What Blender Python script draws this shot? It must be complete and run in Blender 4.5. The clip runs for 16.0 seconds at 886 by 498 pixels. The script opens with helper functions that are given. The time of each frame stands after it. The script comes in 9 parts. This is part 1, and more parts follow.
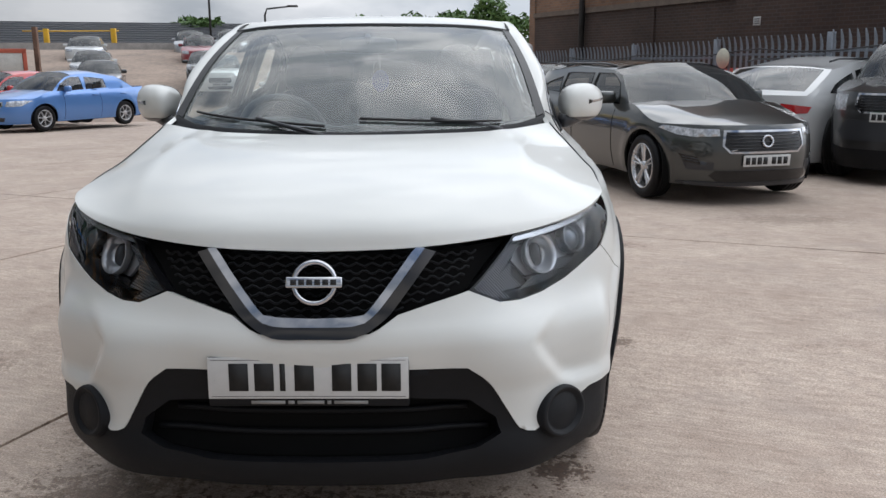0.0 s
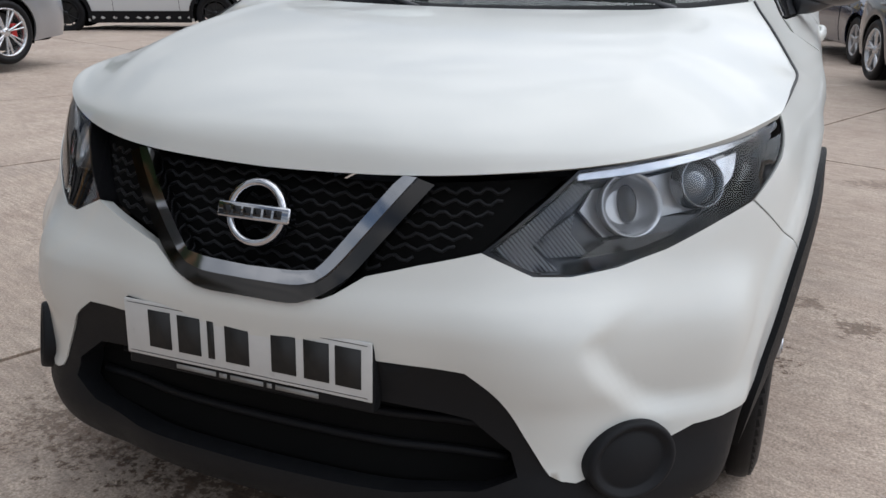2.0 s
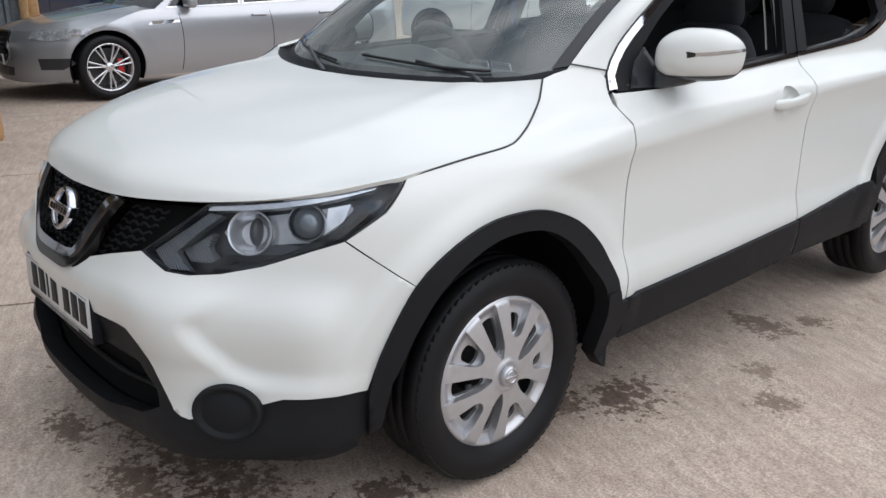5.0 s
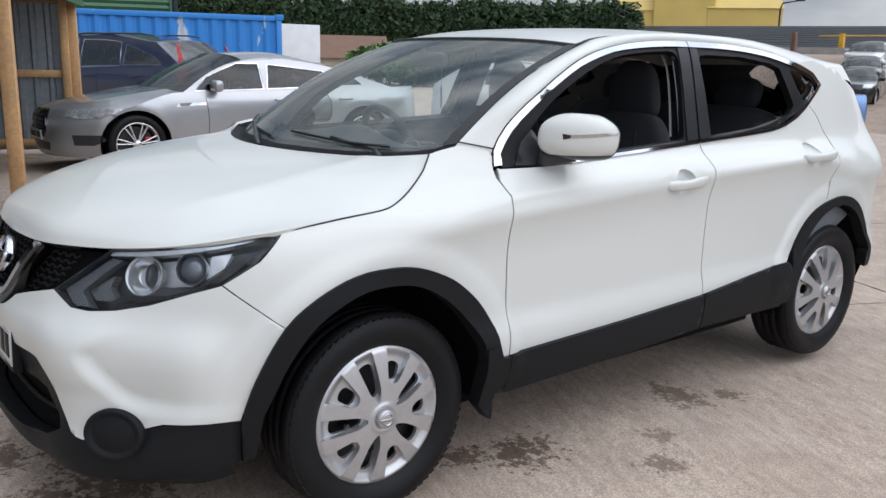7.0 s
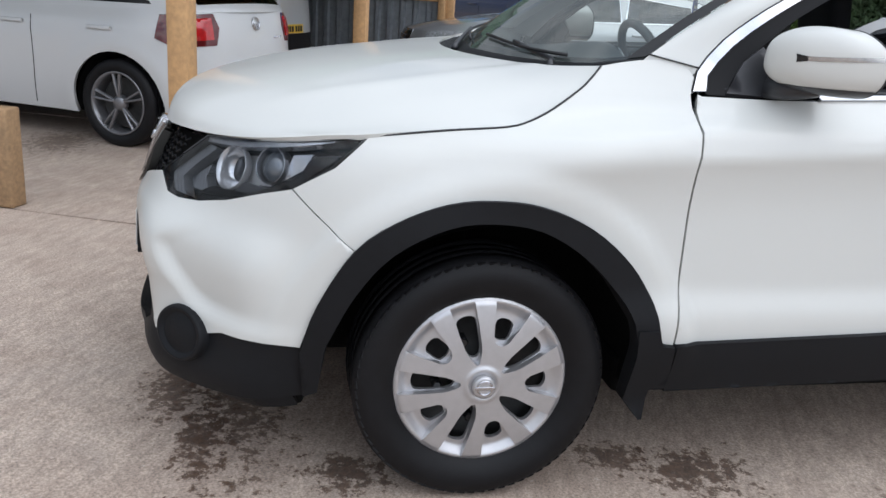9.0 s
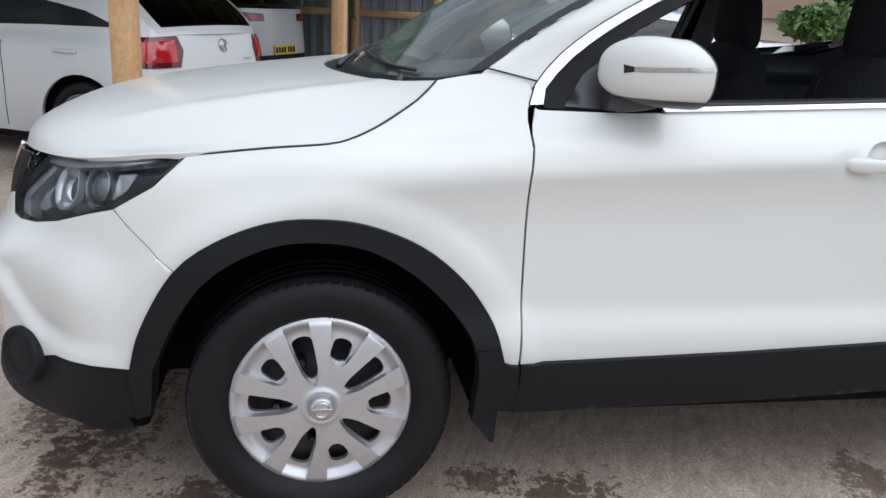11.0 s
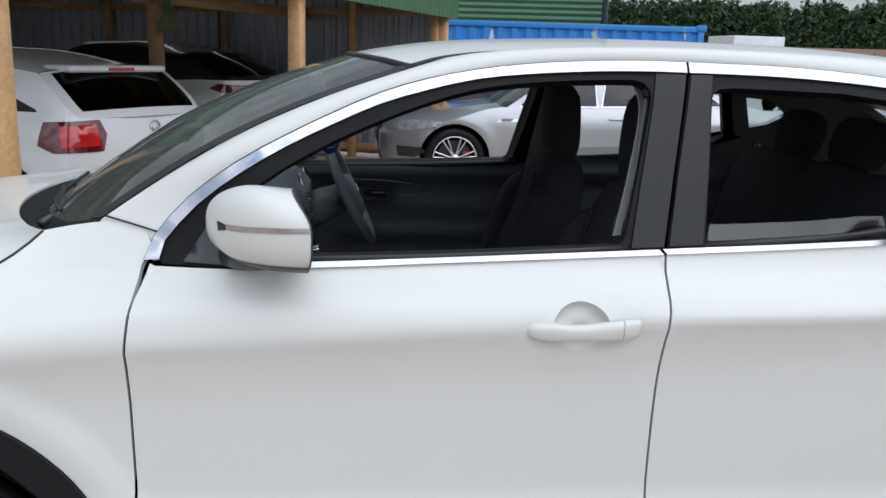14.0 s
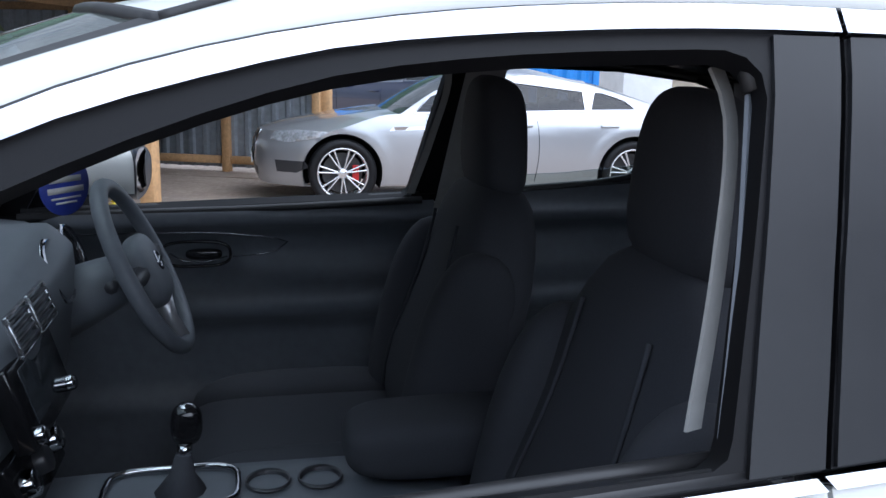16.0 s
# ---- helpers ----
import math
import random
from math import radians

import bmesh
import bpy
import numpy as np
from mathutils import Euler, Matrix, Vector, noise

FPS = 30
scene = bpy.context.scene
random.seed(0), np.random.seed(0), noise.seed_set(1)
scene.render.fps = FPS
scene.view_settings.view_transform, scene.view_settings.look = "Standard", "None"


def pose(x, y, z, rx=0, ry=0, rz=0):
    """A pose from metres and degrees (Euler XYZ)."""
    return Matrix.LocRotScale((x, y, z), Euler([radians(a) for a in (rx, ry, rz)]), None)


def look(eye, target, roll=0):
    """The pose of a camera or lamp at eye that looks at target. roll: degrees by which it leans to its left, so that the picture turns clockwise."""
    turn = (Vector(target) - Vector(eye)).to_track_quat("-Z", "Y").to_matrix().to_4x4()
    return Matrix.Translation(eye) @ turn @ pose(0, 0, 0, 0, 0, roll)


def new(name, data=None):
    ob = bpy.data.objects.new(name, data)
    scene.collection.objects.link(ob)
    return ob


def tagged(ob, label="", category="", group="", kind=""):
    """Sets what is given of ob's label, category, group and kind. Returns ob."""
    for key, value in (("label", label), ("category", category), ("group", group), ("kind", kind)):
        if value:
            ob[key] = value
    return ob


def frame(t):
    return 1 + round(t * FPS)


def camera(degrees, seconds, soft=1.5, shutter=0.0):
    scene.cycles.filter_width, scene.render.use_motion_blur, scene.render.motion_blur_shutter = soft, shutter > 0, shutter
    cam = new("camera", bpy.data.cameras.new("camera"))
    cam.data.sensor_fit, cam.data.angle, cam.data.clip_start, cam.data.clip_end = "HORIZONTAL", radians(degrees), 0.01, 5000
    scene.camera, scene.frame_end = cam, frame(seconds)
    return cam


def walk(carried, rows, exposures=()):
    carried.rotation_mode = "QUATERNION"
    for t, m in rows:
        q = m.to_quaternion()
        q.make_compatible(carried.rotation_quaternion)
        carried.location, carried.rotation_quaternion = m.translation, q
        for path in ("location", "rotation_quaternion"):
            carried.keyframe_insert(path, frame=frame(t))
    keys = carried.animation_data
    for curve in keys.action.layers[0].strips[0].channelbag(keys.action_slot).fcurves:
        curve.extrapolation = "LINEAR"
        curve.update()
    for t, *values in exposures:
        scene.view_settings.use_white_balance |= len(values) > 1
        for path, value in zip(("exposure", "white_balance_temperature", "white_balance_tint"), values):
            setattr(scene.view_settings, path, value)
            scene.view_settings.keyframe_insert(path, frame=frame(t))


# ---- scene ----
cam = camera(54.6, 16.0)
PATH = [
    (0, (0.347, -2.086, 1.357), (0.333, -0.134, 0.924), -0.2),
    (0.5, (0.534, -2.013, 1.373), (0.426, -0.069, 0.918), -0.1),
    (1, (0.625, -1.771, 1.318), (0.403, 0.146, 0.79), 0.9),
    (1.5, (0.715, -1.482, 1.279), (0.309, 0.379, 0.671), 1.3),
    (2, (0.83, -1.165, 1.228), (0.137, 0.593, 0.574), 0.7),
    (2.5, (0.996, -0.927, 1.223), (0.072, 0.708, 0.535), 1.0),
    (3, (1.353, -0.826, 1.255), (0.221, 0.646, 0.513), 1.8),
    (3.5, (1.552, -0.819, 1.296), (0.319, 0.56, 0.537), 1.3),
    (4, (1.894, -0.891, 1.418), (0.581, 0.421, 0.672), 0.6),
    (4.5, (2.199, -0.752, 1.396), (0.791, 0.493, 0.713), 0.8),
    (5, (2.415, -0.671, 1.439), (0.991, 0.582, 0.806), -0.0),
    (5.2, (2.475, -0.694, 1.436), (1.06, 0.585, 0.835), -0.5),
    (7.3, (2.968, -0.366, 1.432), (1.366, 0.767, 1.042), 1.6),
    (7.5, (2.968, -0.232, 1.382), (1.271, 0.745, 0.973), 2.4),
    (8, (2.946, 0.064, 1.348), (1.13, 0.739, 0.853), 3.3),
    (10.3, (2.628, 0.618, 1.216), (0.749, 0.927, 0.605), 3.8),
    (10.5, (2.686, 0.673, 1.262), (0.803, 0.988, 0.665), 3.5),
    (11, (2.835, 0.859, 1.307), (0.943, 1.194, 0.753), 2.7),
    (11.5, (2.875, 1.042, 1.323), (0.98, 1.403, 0.796), 2.5),
    (12, (2.837, 1.289, 1.331), (0.944, 1.649, 0.797), 2.7),
    (12.5, (2.859, 1.482, 1.37), (0.958, 1.784, 0.827), 2.2),
    (13, (2.908, 1.663, 1.433), (0.993, 1.906, 0.912), 1.6),
    (13.5, (2.854, 1.771, 1.48), (0.923, 1.97, 0.999), 1.2),
    (14, (2.579, 1.867, 1.511), (0.638, 2.056, 1.069), 1.9),
    (14.5, (2.31, 1.944, 1.511), (0.365, 2.137, 1.088), 1.7),
    (15, (1.996, 2.052, 1.495), (0.048, 2.215, 1.072), 1.4),
    (15.5, (1.687, 2.06, 1.469), (-0.251, 2.292, 1.032), 1.0),
    (16, (1.403, 2.048, 1.451), (-0.505, 2.474, 1.029), 1.4),
]
walk(cam, [(t, look(eye, target, roll)) for t, eye, target, roll in PATH], ((0.0, 0.10, 6480, 10), (1.5, 0.02, 6460, 10), (2.5, 0.0, 6460, 10), (5.0, 0.16, 6450, 10), (7.5, 0.14, 6300, 10), (12.5, 0.22, 6280, 10), (14.5, 0.06, 6250, 10), (15.2, 0.10, 6100, 10), (15.6, 0.30, 5900, 10), (16.0, 0.75, 5700, 10)))

# ---- sky and light ----
world = bpy.data.worlds.new("sky")
scene.world = world
world.use_nodes = True
wn, wl = world.node_tree.nodes, world.node_tree.links
wn.clear()
sky = wn.new("ShaderNodeTexSky")
sky.sky_type, sky.sun_disc = "NISHITA", False
sky.sun_elevation, sky.sun_rotation = radians(45), radians(53)
sky_gain = wn.new("ShaderNodeVectorMath")
sky_gain.operation = "SCALE"
sky_gain.inputs["Scale"].default_value = 0.11
wl.new(sky.outputs[0], sky_gain.inputs[0])
sky_dir = wn.new("ShaderNodeTexCoord")
sky_map = wn.new("ShaderNodeMapping")
sky_map.inputs["Scale"].default_value = (1.0, 1.0, 2.6)
wl.new(sky_dir.outputs["Generated"], sky_map.inputs[0])
cloud = wn.new("ShaderNodeTexNoise")
cloud.inputs["Scale"].default_value, cloud.inputs["Detail"].default_value, cloud.inputs["Roughness"].default_value = 2.3, 7, 0.55
wl.new(sky_map.outputs[0], cloud.inputs["Vector"])
cover = wn.new("ShaderNodeValToRGB")
cover.color_ramp.elements[0].position, cover.color_ramp.elements[1].position = 0.35, 0.51
wl.new(cloud.outputs["Fac"], cover.inputs[0])
shade = wn.new("ShaderNodeTexNoise")
shade.inputs["Scale"].default_value, shade.inputs["Detail"].default_value = 4.0, 6
wl.new(sky_map.outputs[0], shade.inputs["Vector"])
cloud_ramp = wn.new("ShaderNodeValToRGB")
cloud_ramp.color_ramp.elements[0].position, cloud_ramp.color_ramp.elements[1].position = 0.40, 0.60
cloud_ramp.color_ramp.elements[0].color = (0.56, 0.61, 0.68, 1)
cloud_ramp.color_ramp.elements[1].color = (1.0, 1.03, 1.08, 1)
wl.new(shade.outputs["Fac"], cloud_ramp.inputs[0])
sky_mix = wn.new("ShaderNodeMix")
sky_mix.data_type = "RGBA"
sky_low = wn.new("ShaderNodeSeparateXYZ")
wl.new(sky_dir.outputs["Generated"], sky_low.inputs[0])
low_cloud = wn.new("ShaderNodeMapRange")
low_cloud.inputs["From Min"].default_value, low_cloud.inputs["From Max"].default_value = 0.05, 0.40
low_cloud.inputs["To Min"].default_value, low_cloud.inputs["To Max"].default_value = 1.0, 0.0
wl.new(sky_low.outputs[2], low_cloud.inputs["Value"])
cover_all = wn.new("ShaderNodeMath")
cover_all.operation = "MAXIMUM"
wl.new(cover.outputs[0], cover_all.inputs[0])
wl.new(low_cloud.outputs[0], cover_all.inputs[1])
wl.new(cover_all.outputs[0], sky_mix.inputs["Factor"])
wl.new(sky_gain.outputs[0], sky_mix.inputs["A"])
wl.new(cloud_ramp.outputs[0], sky_mix.inputs["B"])
sky_bg, sky_out = wn.new("ShaderNodeBackground"), wn.new("ShaderNodeOutputWorld")
sky_bg.inputs["Strength"].default_value = 0.91
# an overcast sky is brightest overhead
sky_up = wn.new("ShaderNodeSeparateXYZ")
wl.new(sky_dir.outputs["Generated"], sky_up.inputs[0])
sky_rise = wn.new("ShaderNodeMapRange")
sky_rise.inputs["From Min"].default_value, sky_rise.inputs["From Max"].default_value = 0.0, 0.8
sky_rise.inputs["To Min"].default_value, sky_rise.inputs["To Max"].default_value = 0.90, 1.20
wl.new(sky_up.outputs[2], sky_rise.inputs["Value"])
sky_level = wn.new("ShaderNodeVectorMath")
sky_level.operation = "SCALE"
wl.new(sky_mix.outputs["Result"], sky_level.inputs[0])
# the cloud is thinner and brighter round the hidden sun
toward = wn.new("ShaderNodeVectorMath")
toward.operation = "DOT_PRODUCT"
toward.inputs[1].default_value = Vector((8, 5, 11)).normalized()
wl.new(sky_dir.outputs["Generated"], toward.inputs[0])
glow = wn.new("ShaderNodeMapRange")
glow.interpolation_type = "SMOOTHSTEP"
glow.inputs["From Min"].default_value, glow.inputs["From Max"].default_value = 0.0, 1.0
glow.inputs["To Min"].default_value, glow.inputs["To Max"].default_value = 0.60, 2.25
wl.new(toward.outputs["Value"], glow.inputs["Value"])
sky_gain_all = wn.new("ShaderNodeMath")
sky_gain_all.operation = "MULTIPLY"
wl.new(sky_rise.outputs[0], sky_gain_all.inputs[0])
wl.new(glow.outputs[0], sky_gain_all.inputs[1])
wl.new(sky_gain_all.outputs[0], sky_level.inputs["Scale"])
wl.new(sky_level.outputs[0], sky_bg.inputs[0])
wl.new(sky_bg.outputs[0], sky_out.inputs[0])
sun = new("sun", bpy.data.lights.new("sun", "SUN"))
sun.data.energy, sun.data.angle, sun.data.color = 0.5, radians(80), (1.0, 0.975, 0.93)
sun.matrix_world = look((8, 5, 11), (0, 0, 0))

# ---- materials ----
def surface(name, color, rough=0.5, metal=0.0, vary=0.12, scale=3.0, fine=40.0, bump=0.0, bump_scale=120.0, coat=0.0, rvary=0.1, spec=0.5):
    m = bpy.data.materials.new(name)
    m.use_nodes = True
    n, l = m.node_tree.nodes, m.node_tree.links
    p = n["Principled BSDF"]
    p.inputs["Metallic"].default_value = metal
    p.inputs["Coat Weight"].default_value = coat
    p.inputs["Coat Roughness"].default_value = 0.025
    p.inputs["Specular IOR Level"].default_value = spec
    tc = n.new("ShaderNodeTexCoord")
    a, b = n.new("ShaderNodeTexNoise"), n.new("ShaderNodeTexNoise")
    a.inputs["Scale"].default_value, a.inputs["Detail"].default_value = scale, 5
    b.inputs["Scale"].default_value, b.inputs["Detail"].default_value = fine, 4
    mixed = n.new("ShaderNodeMath")
    mixed.operation = "ADD"
    for t, i in ((a, 0), (b, 1)):
        l.new(tc.outputs["Object"], t.inputs["Vector"])
        l.new(t.outputs["Fac"], mixed.inputs[i])
    for lo, hi, socket, isc in ((1 - vary, 1 + vary, "Base Color", True), (rough * (1 - rvary), min(1, rough * (1 + rvary)), "Roughness", False)):
        r = n.new("ShaderNodeMapRange")
        r.inputs["From Min"].default_value, r.inputs["From Max"].default_value = 0.7, 1.3
        r.inputs["To Min"].default_value, r.inputs["To Max"].default_value = lo, hi
        l.new(mixed.outputs[0], r.inputs["Value"])
        if isc:
            s = n.new("ShaderNodeVectorMath")
            s.operation = "SCALE"
            s.inputs[0].default_value = color
            l.new(r.outputs[0], s.inputs["Scale"])
            l.new(s.outputs[0], p.inputs[socket])
        else:
            l.new(r.outputs[0], p.inputs[socket])
    if bump:
        t, bp = n.new("ShaderNodeTexNoise"), n.new("ShaderNodeBump")
        t.inputs["Scale"].default_value, t.inputs["Detail"].default_value = bump_scale, 4
        bp.inputs["Strength"].default_value, bp.inputs["Distance"].default_value = bump, 0.01
        l.new(tc.outputs["Object"], t.inputs["Vector"])
        l.new(t.outputs["Fac"], bp.inputs["Height"])
        l.new(bp.outputs[0], p.inputs["Normal"])
    return m


def paint(name, color, metal=0.0, rough=0.3):
    return surface(name, color, rough, metal, vary=0.012, coat=1.0, rvary=0.0, scale=0.6, fine=3.0)


def glass(name, tint, rough=0.0, ior=1.75):
    m = bpy.data.materials.new(name)
    m.use_nodes = True
    n, l = m.node_tree.nodes, m.node_tree.links
    n.clear()
    clear, gloss, mix, out, fres = (n.new("ShaderNode" + k) for k in ("BsdfTransparent", "BsdfGlossy", "MixShader", "OutputMaterial", "Fresnel"))
    clear.inputs[0].default_value = (*tint, 1)
    gloss.inputs["Roughness"].default_value = rough
    fres.inputs["IOR"].default_value = ior
    l.new(fres.outputs[0], mix.inputs[0])
    l.new(clear.outputs[0], mix.inputs[1])
    l.new(gloss.outputs[0], mix.inputs[2])
    l.new(mix.outputs[0], out.inputs[0])
    return m


def hazed(name, tint, ior, film, share):
    """Glass with a pale diffuse share that paints in haze and sky reflection."""
    m = glass(name, tint, 0.0, ior)
    n, l = m.node_tree.nodes, m.node_tree.links
    out = next(q for q in n if q.type == "OUTPUT_MATERIAL")
    src = out.inputs[0].links[0].from_socket
    d, x = n.new("ShaderNodeBsdfDiffuse"), n.new("ShaderNodeMixShader")
    d.inputs[0].default_value = (*film, 1)
    x.inputs[0].default_value = share
    l.new(src, x.inputs[1])
    l.new(d.outputs[0], x.inputs[2])
    l.new(x.outputs[0], out.inputs[0])
    return m


WHITE = surface("white car paint", (0.60, 0.605, 0.578), 0.40, spec=0.2, vary=0.012, coat=0.6, rvary=0.0, scale=0.6, fine=3.0)
BLACK_PLASTIC = surface("textured black plastic", (0.009, 0.0095, 0.011), 0.55, vary=0.15, spec=0.17, bump=0.15, bump_scale=900)
GLOSS_BLACK = surface("gloss black trim", (0.008, 0.008, 0.009), 0.12, vary=0.1)
SATIN_BLACK = surface("satin black trim", (0.028, 0.029, 0.033), 0.36, vary=0.08)
RUBBER = surface("tyre rubber", (0.007, 0.007, 0.008), 0.5, spec=0.2, vary=0.25, scale=8, bump=0.1, bump_scale=300)
RUBBER_SEAL = surface("rubber seal", (0.012, 0.012, 0.013), 0.5, vary=0.1)
CHROME = surface("chrome", (0.50, 0.505, 0.53), 0.07, 1.0, vary=0.05)
DARK_CHROME = surface("smoked chrome", (0.085, 0.080, 0.077), 0.12, 1.0, vary=0.05)
SILVER = surface("silver wheel paint", (0.47, 0.468, 0.48), 0.36, 0.7, vary=0.06, coat=0.4)
STEEL = surface("dark steel", (0.05, 0.05, 0.05), 0.5, 0.7, vary=0.3)
DARK = surface("dark lining", (0.006, 0.006, 0.006), 0.9, spec=0.08, vary=0.2)
FABRIC = surface("black seat fabric", (0.034, 0.036, 0.043), 0.9, vary=0.25, fine=400, bump=0.05, bump_scale=700)
CABIN = surface("soft black cabin plastic", (0.115, 0.126, 0.142), 0.5, vary=0.12, bump=0.04, bump_scale=500)
CABIN_GREY = surface("grey cabin trim", (0.26, 0.257, 0.248), 0.7, vary=0.1, bump=0.03, bump_scale=500)
CLEAR = hazed("clear glass", (0.80, 0.88, 0.84), 1.95, (0.55, 0.62, 0.58), 0.07)
PALE_GLASS = glass("side glass", (0.70, 0.78, 0.75))
LENS = glass("lamp lens", (0.93, 0.94, 0.95), ior=1.4)
REAR_GLASS = glass("green rear glass", (0.50, 0.56, 0.54))
SMOKED = glass("smoked side glass", (0.20, 0.215, 0.22), ior=1.6)
TINT = glass("dark tinted glass", (0.05, 0.055, 0.055), ior=1.42)
FRAME_BLACK = surface("black window frame", (0.007, 0.007, 0.008), 0.45, vary=0.1, spec=0.14)
PLATE_WHITE = surface("white number plate", (0.52, 0.52, 0.51), 0.3, vary=0.04)
PLATE_YELLOW = surface("yellow number plate", (0.72, 0.48, 0.05), 0.3, vary=0.04)
INK = surface("black print", (0.01, 0.01, 0.01), 0.7, vary=0.05)


# ---- building tools ----
def part(name, bm, material, parent=None, label="", smooth=True):
    """Link a bmesh as one mesh object under a thing or a part."""
    me = bpy.data.meshes.new(name)
    bm.to_mesh(me)
    bm.free()
    return part_mesh(name, me, material, parent, label, smooth)


def part_mesh(name, me, material, parent=None, label="", smooth=True):
    if not me.materials:
        me.materials.append(material)
    if smooth:
        me.polygons.foreach_set("use_smooth", [True] * len(me.polygons))
    ob = new(name, me)
    if parent is not None:
        ob.parent = parent
    if label:
        ob["label"] = label
    return ob


def thing(name, at=None, label="", category="", group="", kind=""):
    """An empty at the base of a thing."""
    ob = new(name)
    ob.empty_display_size = 0.1
    if at is not None:
        ob.matrix_world = at
    return tagged(ob, label, category, group, kind)


def spline(pts, step=0.03, closed=False):
    """Catmull-Rom points through pts, a tuple of any length each."""
    p = [np.array(q, float) for q in pts]
    n = len(p)
    out = []
    for i in range(n if closed else n - 1):
        a, b = p[i], p[(i + 1) % n]
        z = p[i - 1] if (i or closed) else 2 * a - b
        d = p[(i + 2) % n] if (closed or i + 2 < n) else 2 * b - a
        k = max(1, int(np.linalg.norm(b - a) / step))
        for j in range(k):
            t = j / k
            out.append(tuple(0.5 * (2 * a + (b - z) * t + (2 * z - 5 * a + 4 * b - d) * t * t + (3 * a - z - 3 * b + d) * t ** 3)))
    if not closed:
        out.append(tuple(p[-1]))
    return out


def pchip(rows):
    """A smooth table of a value against one variable, from rows (x, value)."""
    x, y = np.array(rows, float).T
    h, d = np.diff(x), np.diff(y) / np.diff(x)
    m = np.zeros(len(x))
    m[0], m[-1] = d[0], d[-1]
    for i in range(1, len(x) - 1):
        if d[i - 1] * d[i] > 0:
            w1, w2 = 2 * h[i] + h[i - 1], h[i] + 2 * h[i - 1]
            m[i] = (w1 + w2) / (w1 / d[i - 1] + w2 / d[i])
    xs = np.linspace(x[0], x[-1], 900)
    k = np.clip(np.searchsorted(x, xs) - 1, 0, len(x) - 2)
    t = (xs - x[k]) / h[k]
    ys = (2 * t ** 3 - 3 * t ** 2 + 1) * y[k] + (t ** 3 - 2 * t ** 2 + t) * h[k] * m[k] + (3 * t ** 2 - 2 * t ** 3) * y[k + 1] + (t ** 3 - t ** 2) * h[k] * m[k + 1]
    return lambda v: float(np.interp(v, xs, ys))


def ease(v):
    v = min(1.0, max(0.0, v))
    return v * v * (3 - 2 * v)


def inside(points, loops):
    """Even-odd test of points against closed loops."""
    pt = np.asarray(points, float)
    res = np.zeros(len(pt), bool)
    for lp in loops:
        a = np.asarray(lp, float)
        b = np.roll(a, -1, 0)
        for (x0, y0), (x1, y1) in zip(a, b):
            if y0 != y1:
                hit = ((y0 > pt[:, 1]) != (y1 > pt[:, 1])) & (pt[:, 0] < (x1 - x0) * (pt[:, 1] - y0) / (y1 - y0) + x0)
                res ^= hit
    return res


def fill2d(loops, h):
    """Triangles that fill a flat region with holes: points, faces, boundary loops as indices."""
    from mathutils.geometry import delaunay_2d_cdt
    dense = []
    for lp in loops:
        out = []
        for (a, b) in zip(lp, list(lp[1:]) + [lp[0]]):
            d = math.hypot(b[0] - a[0], b[1] - a[1])
            if d < 1e-6:
                continue
            k = max(1, int(d / h))
            out += [(a[0] + (b[0] - a[0]) * j / k, a[1] + (b[1] - a[1]) * j / k) for j in range(k)]
        dense.append(out)
    pts, edges, rings = [], [], []
    for lp in dense:
        n0 = len(pts)
        pts += lp
        edges += [(n0 + i, n0 + (i + 1) % len(lp)) for i in range(len(lp))]
        rings.append(list(range(n0, n0 + len(lp))))
    bound = np.array(pts)
    lo, hi = bound.min(0), bound.max(0)
    grid = []
    nv = int((hi[1] - lo[1]) / (h * 0.87)) + 2
    for j in range(nv):
        for i in range(int((hi[0] - lo[0]) / h) + 2):
            grid.append((lo[0] + (i + 0.5 * (j % 2)) * h, lo[1] + j * h * 0.87))
    grid = np.array(grid)
    grid = grid[inside(grid, dense)]
    if len(grid):
        keep = [((bound - g) ** 2).sum(1).min() > (0.45 * h) ** 2 for g in grid]
        grid = grid[keep]
    pts = [Vector(p) for p in pts] + [Vector(g) for g in grid]
    v, _, f, orig, _, _ = delaunay_2d_cdt(pts, edges, [], 0, 1e-7)
    f = [t for t in f if len(t) == 3]
    cen = np.array([[(v[a][0] + v[b][0] + v[c][0]) / 3, (v[a][1] + v[b][1] + v[c][1]) / 3] for a, b, c in f])
    ok = inside(cen, dense)
    return [tuple(p) for p in v], [t for t, k in zip(f, ok) if k]


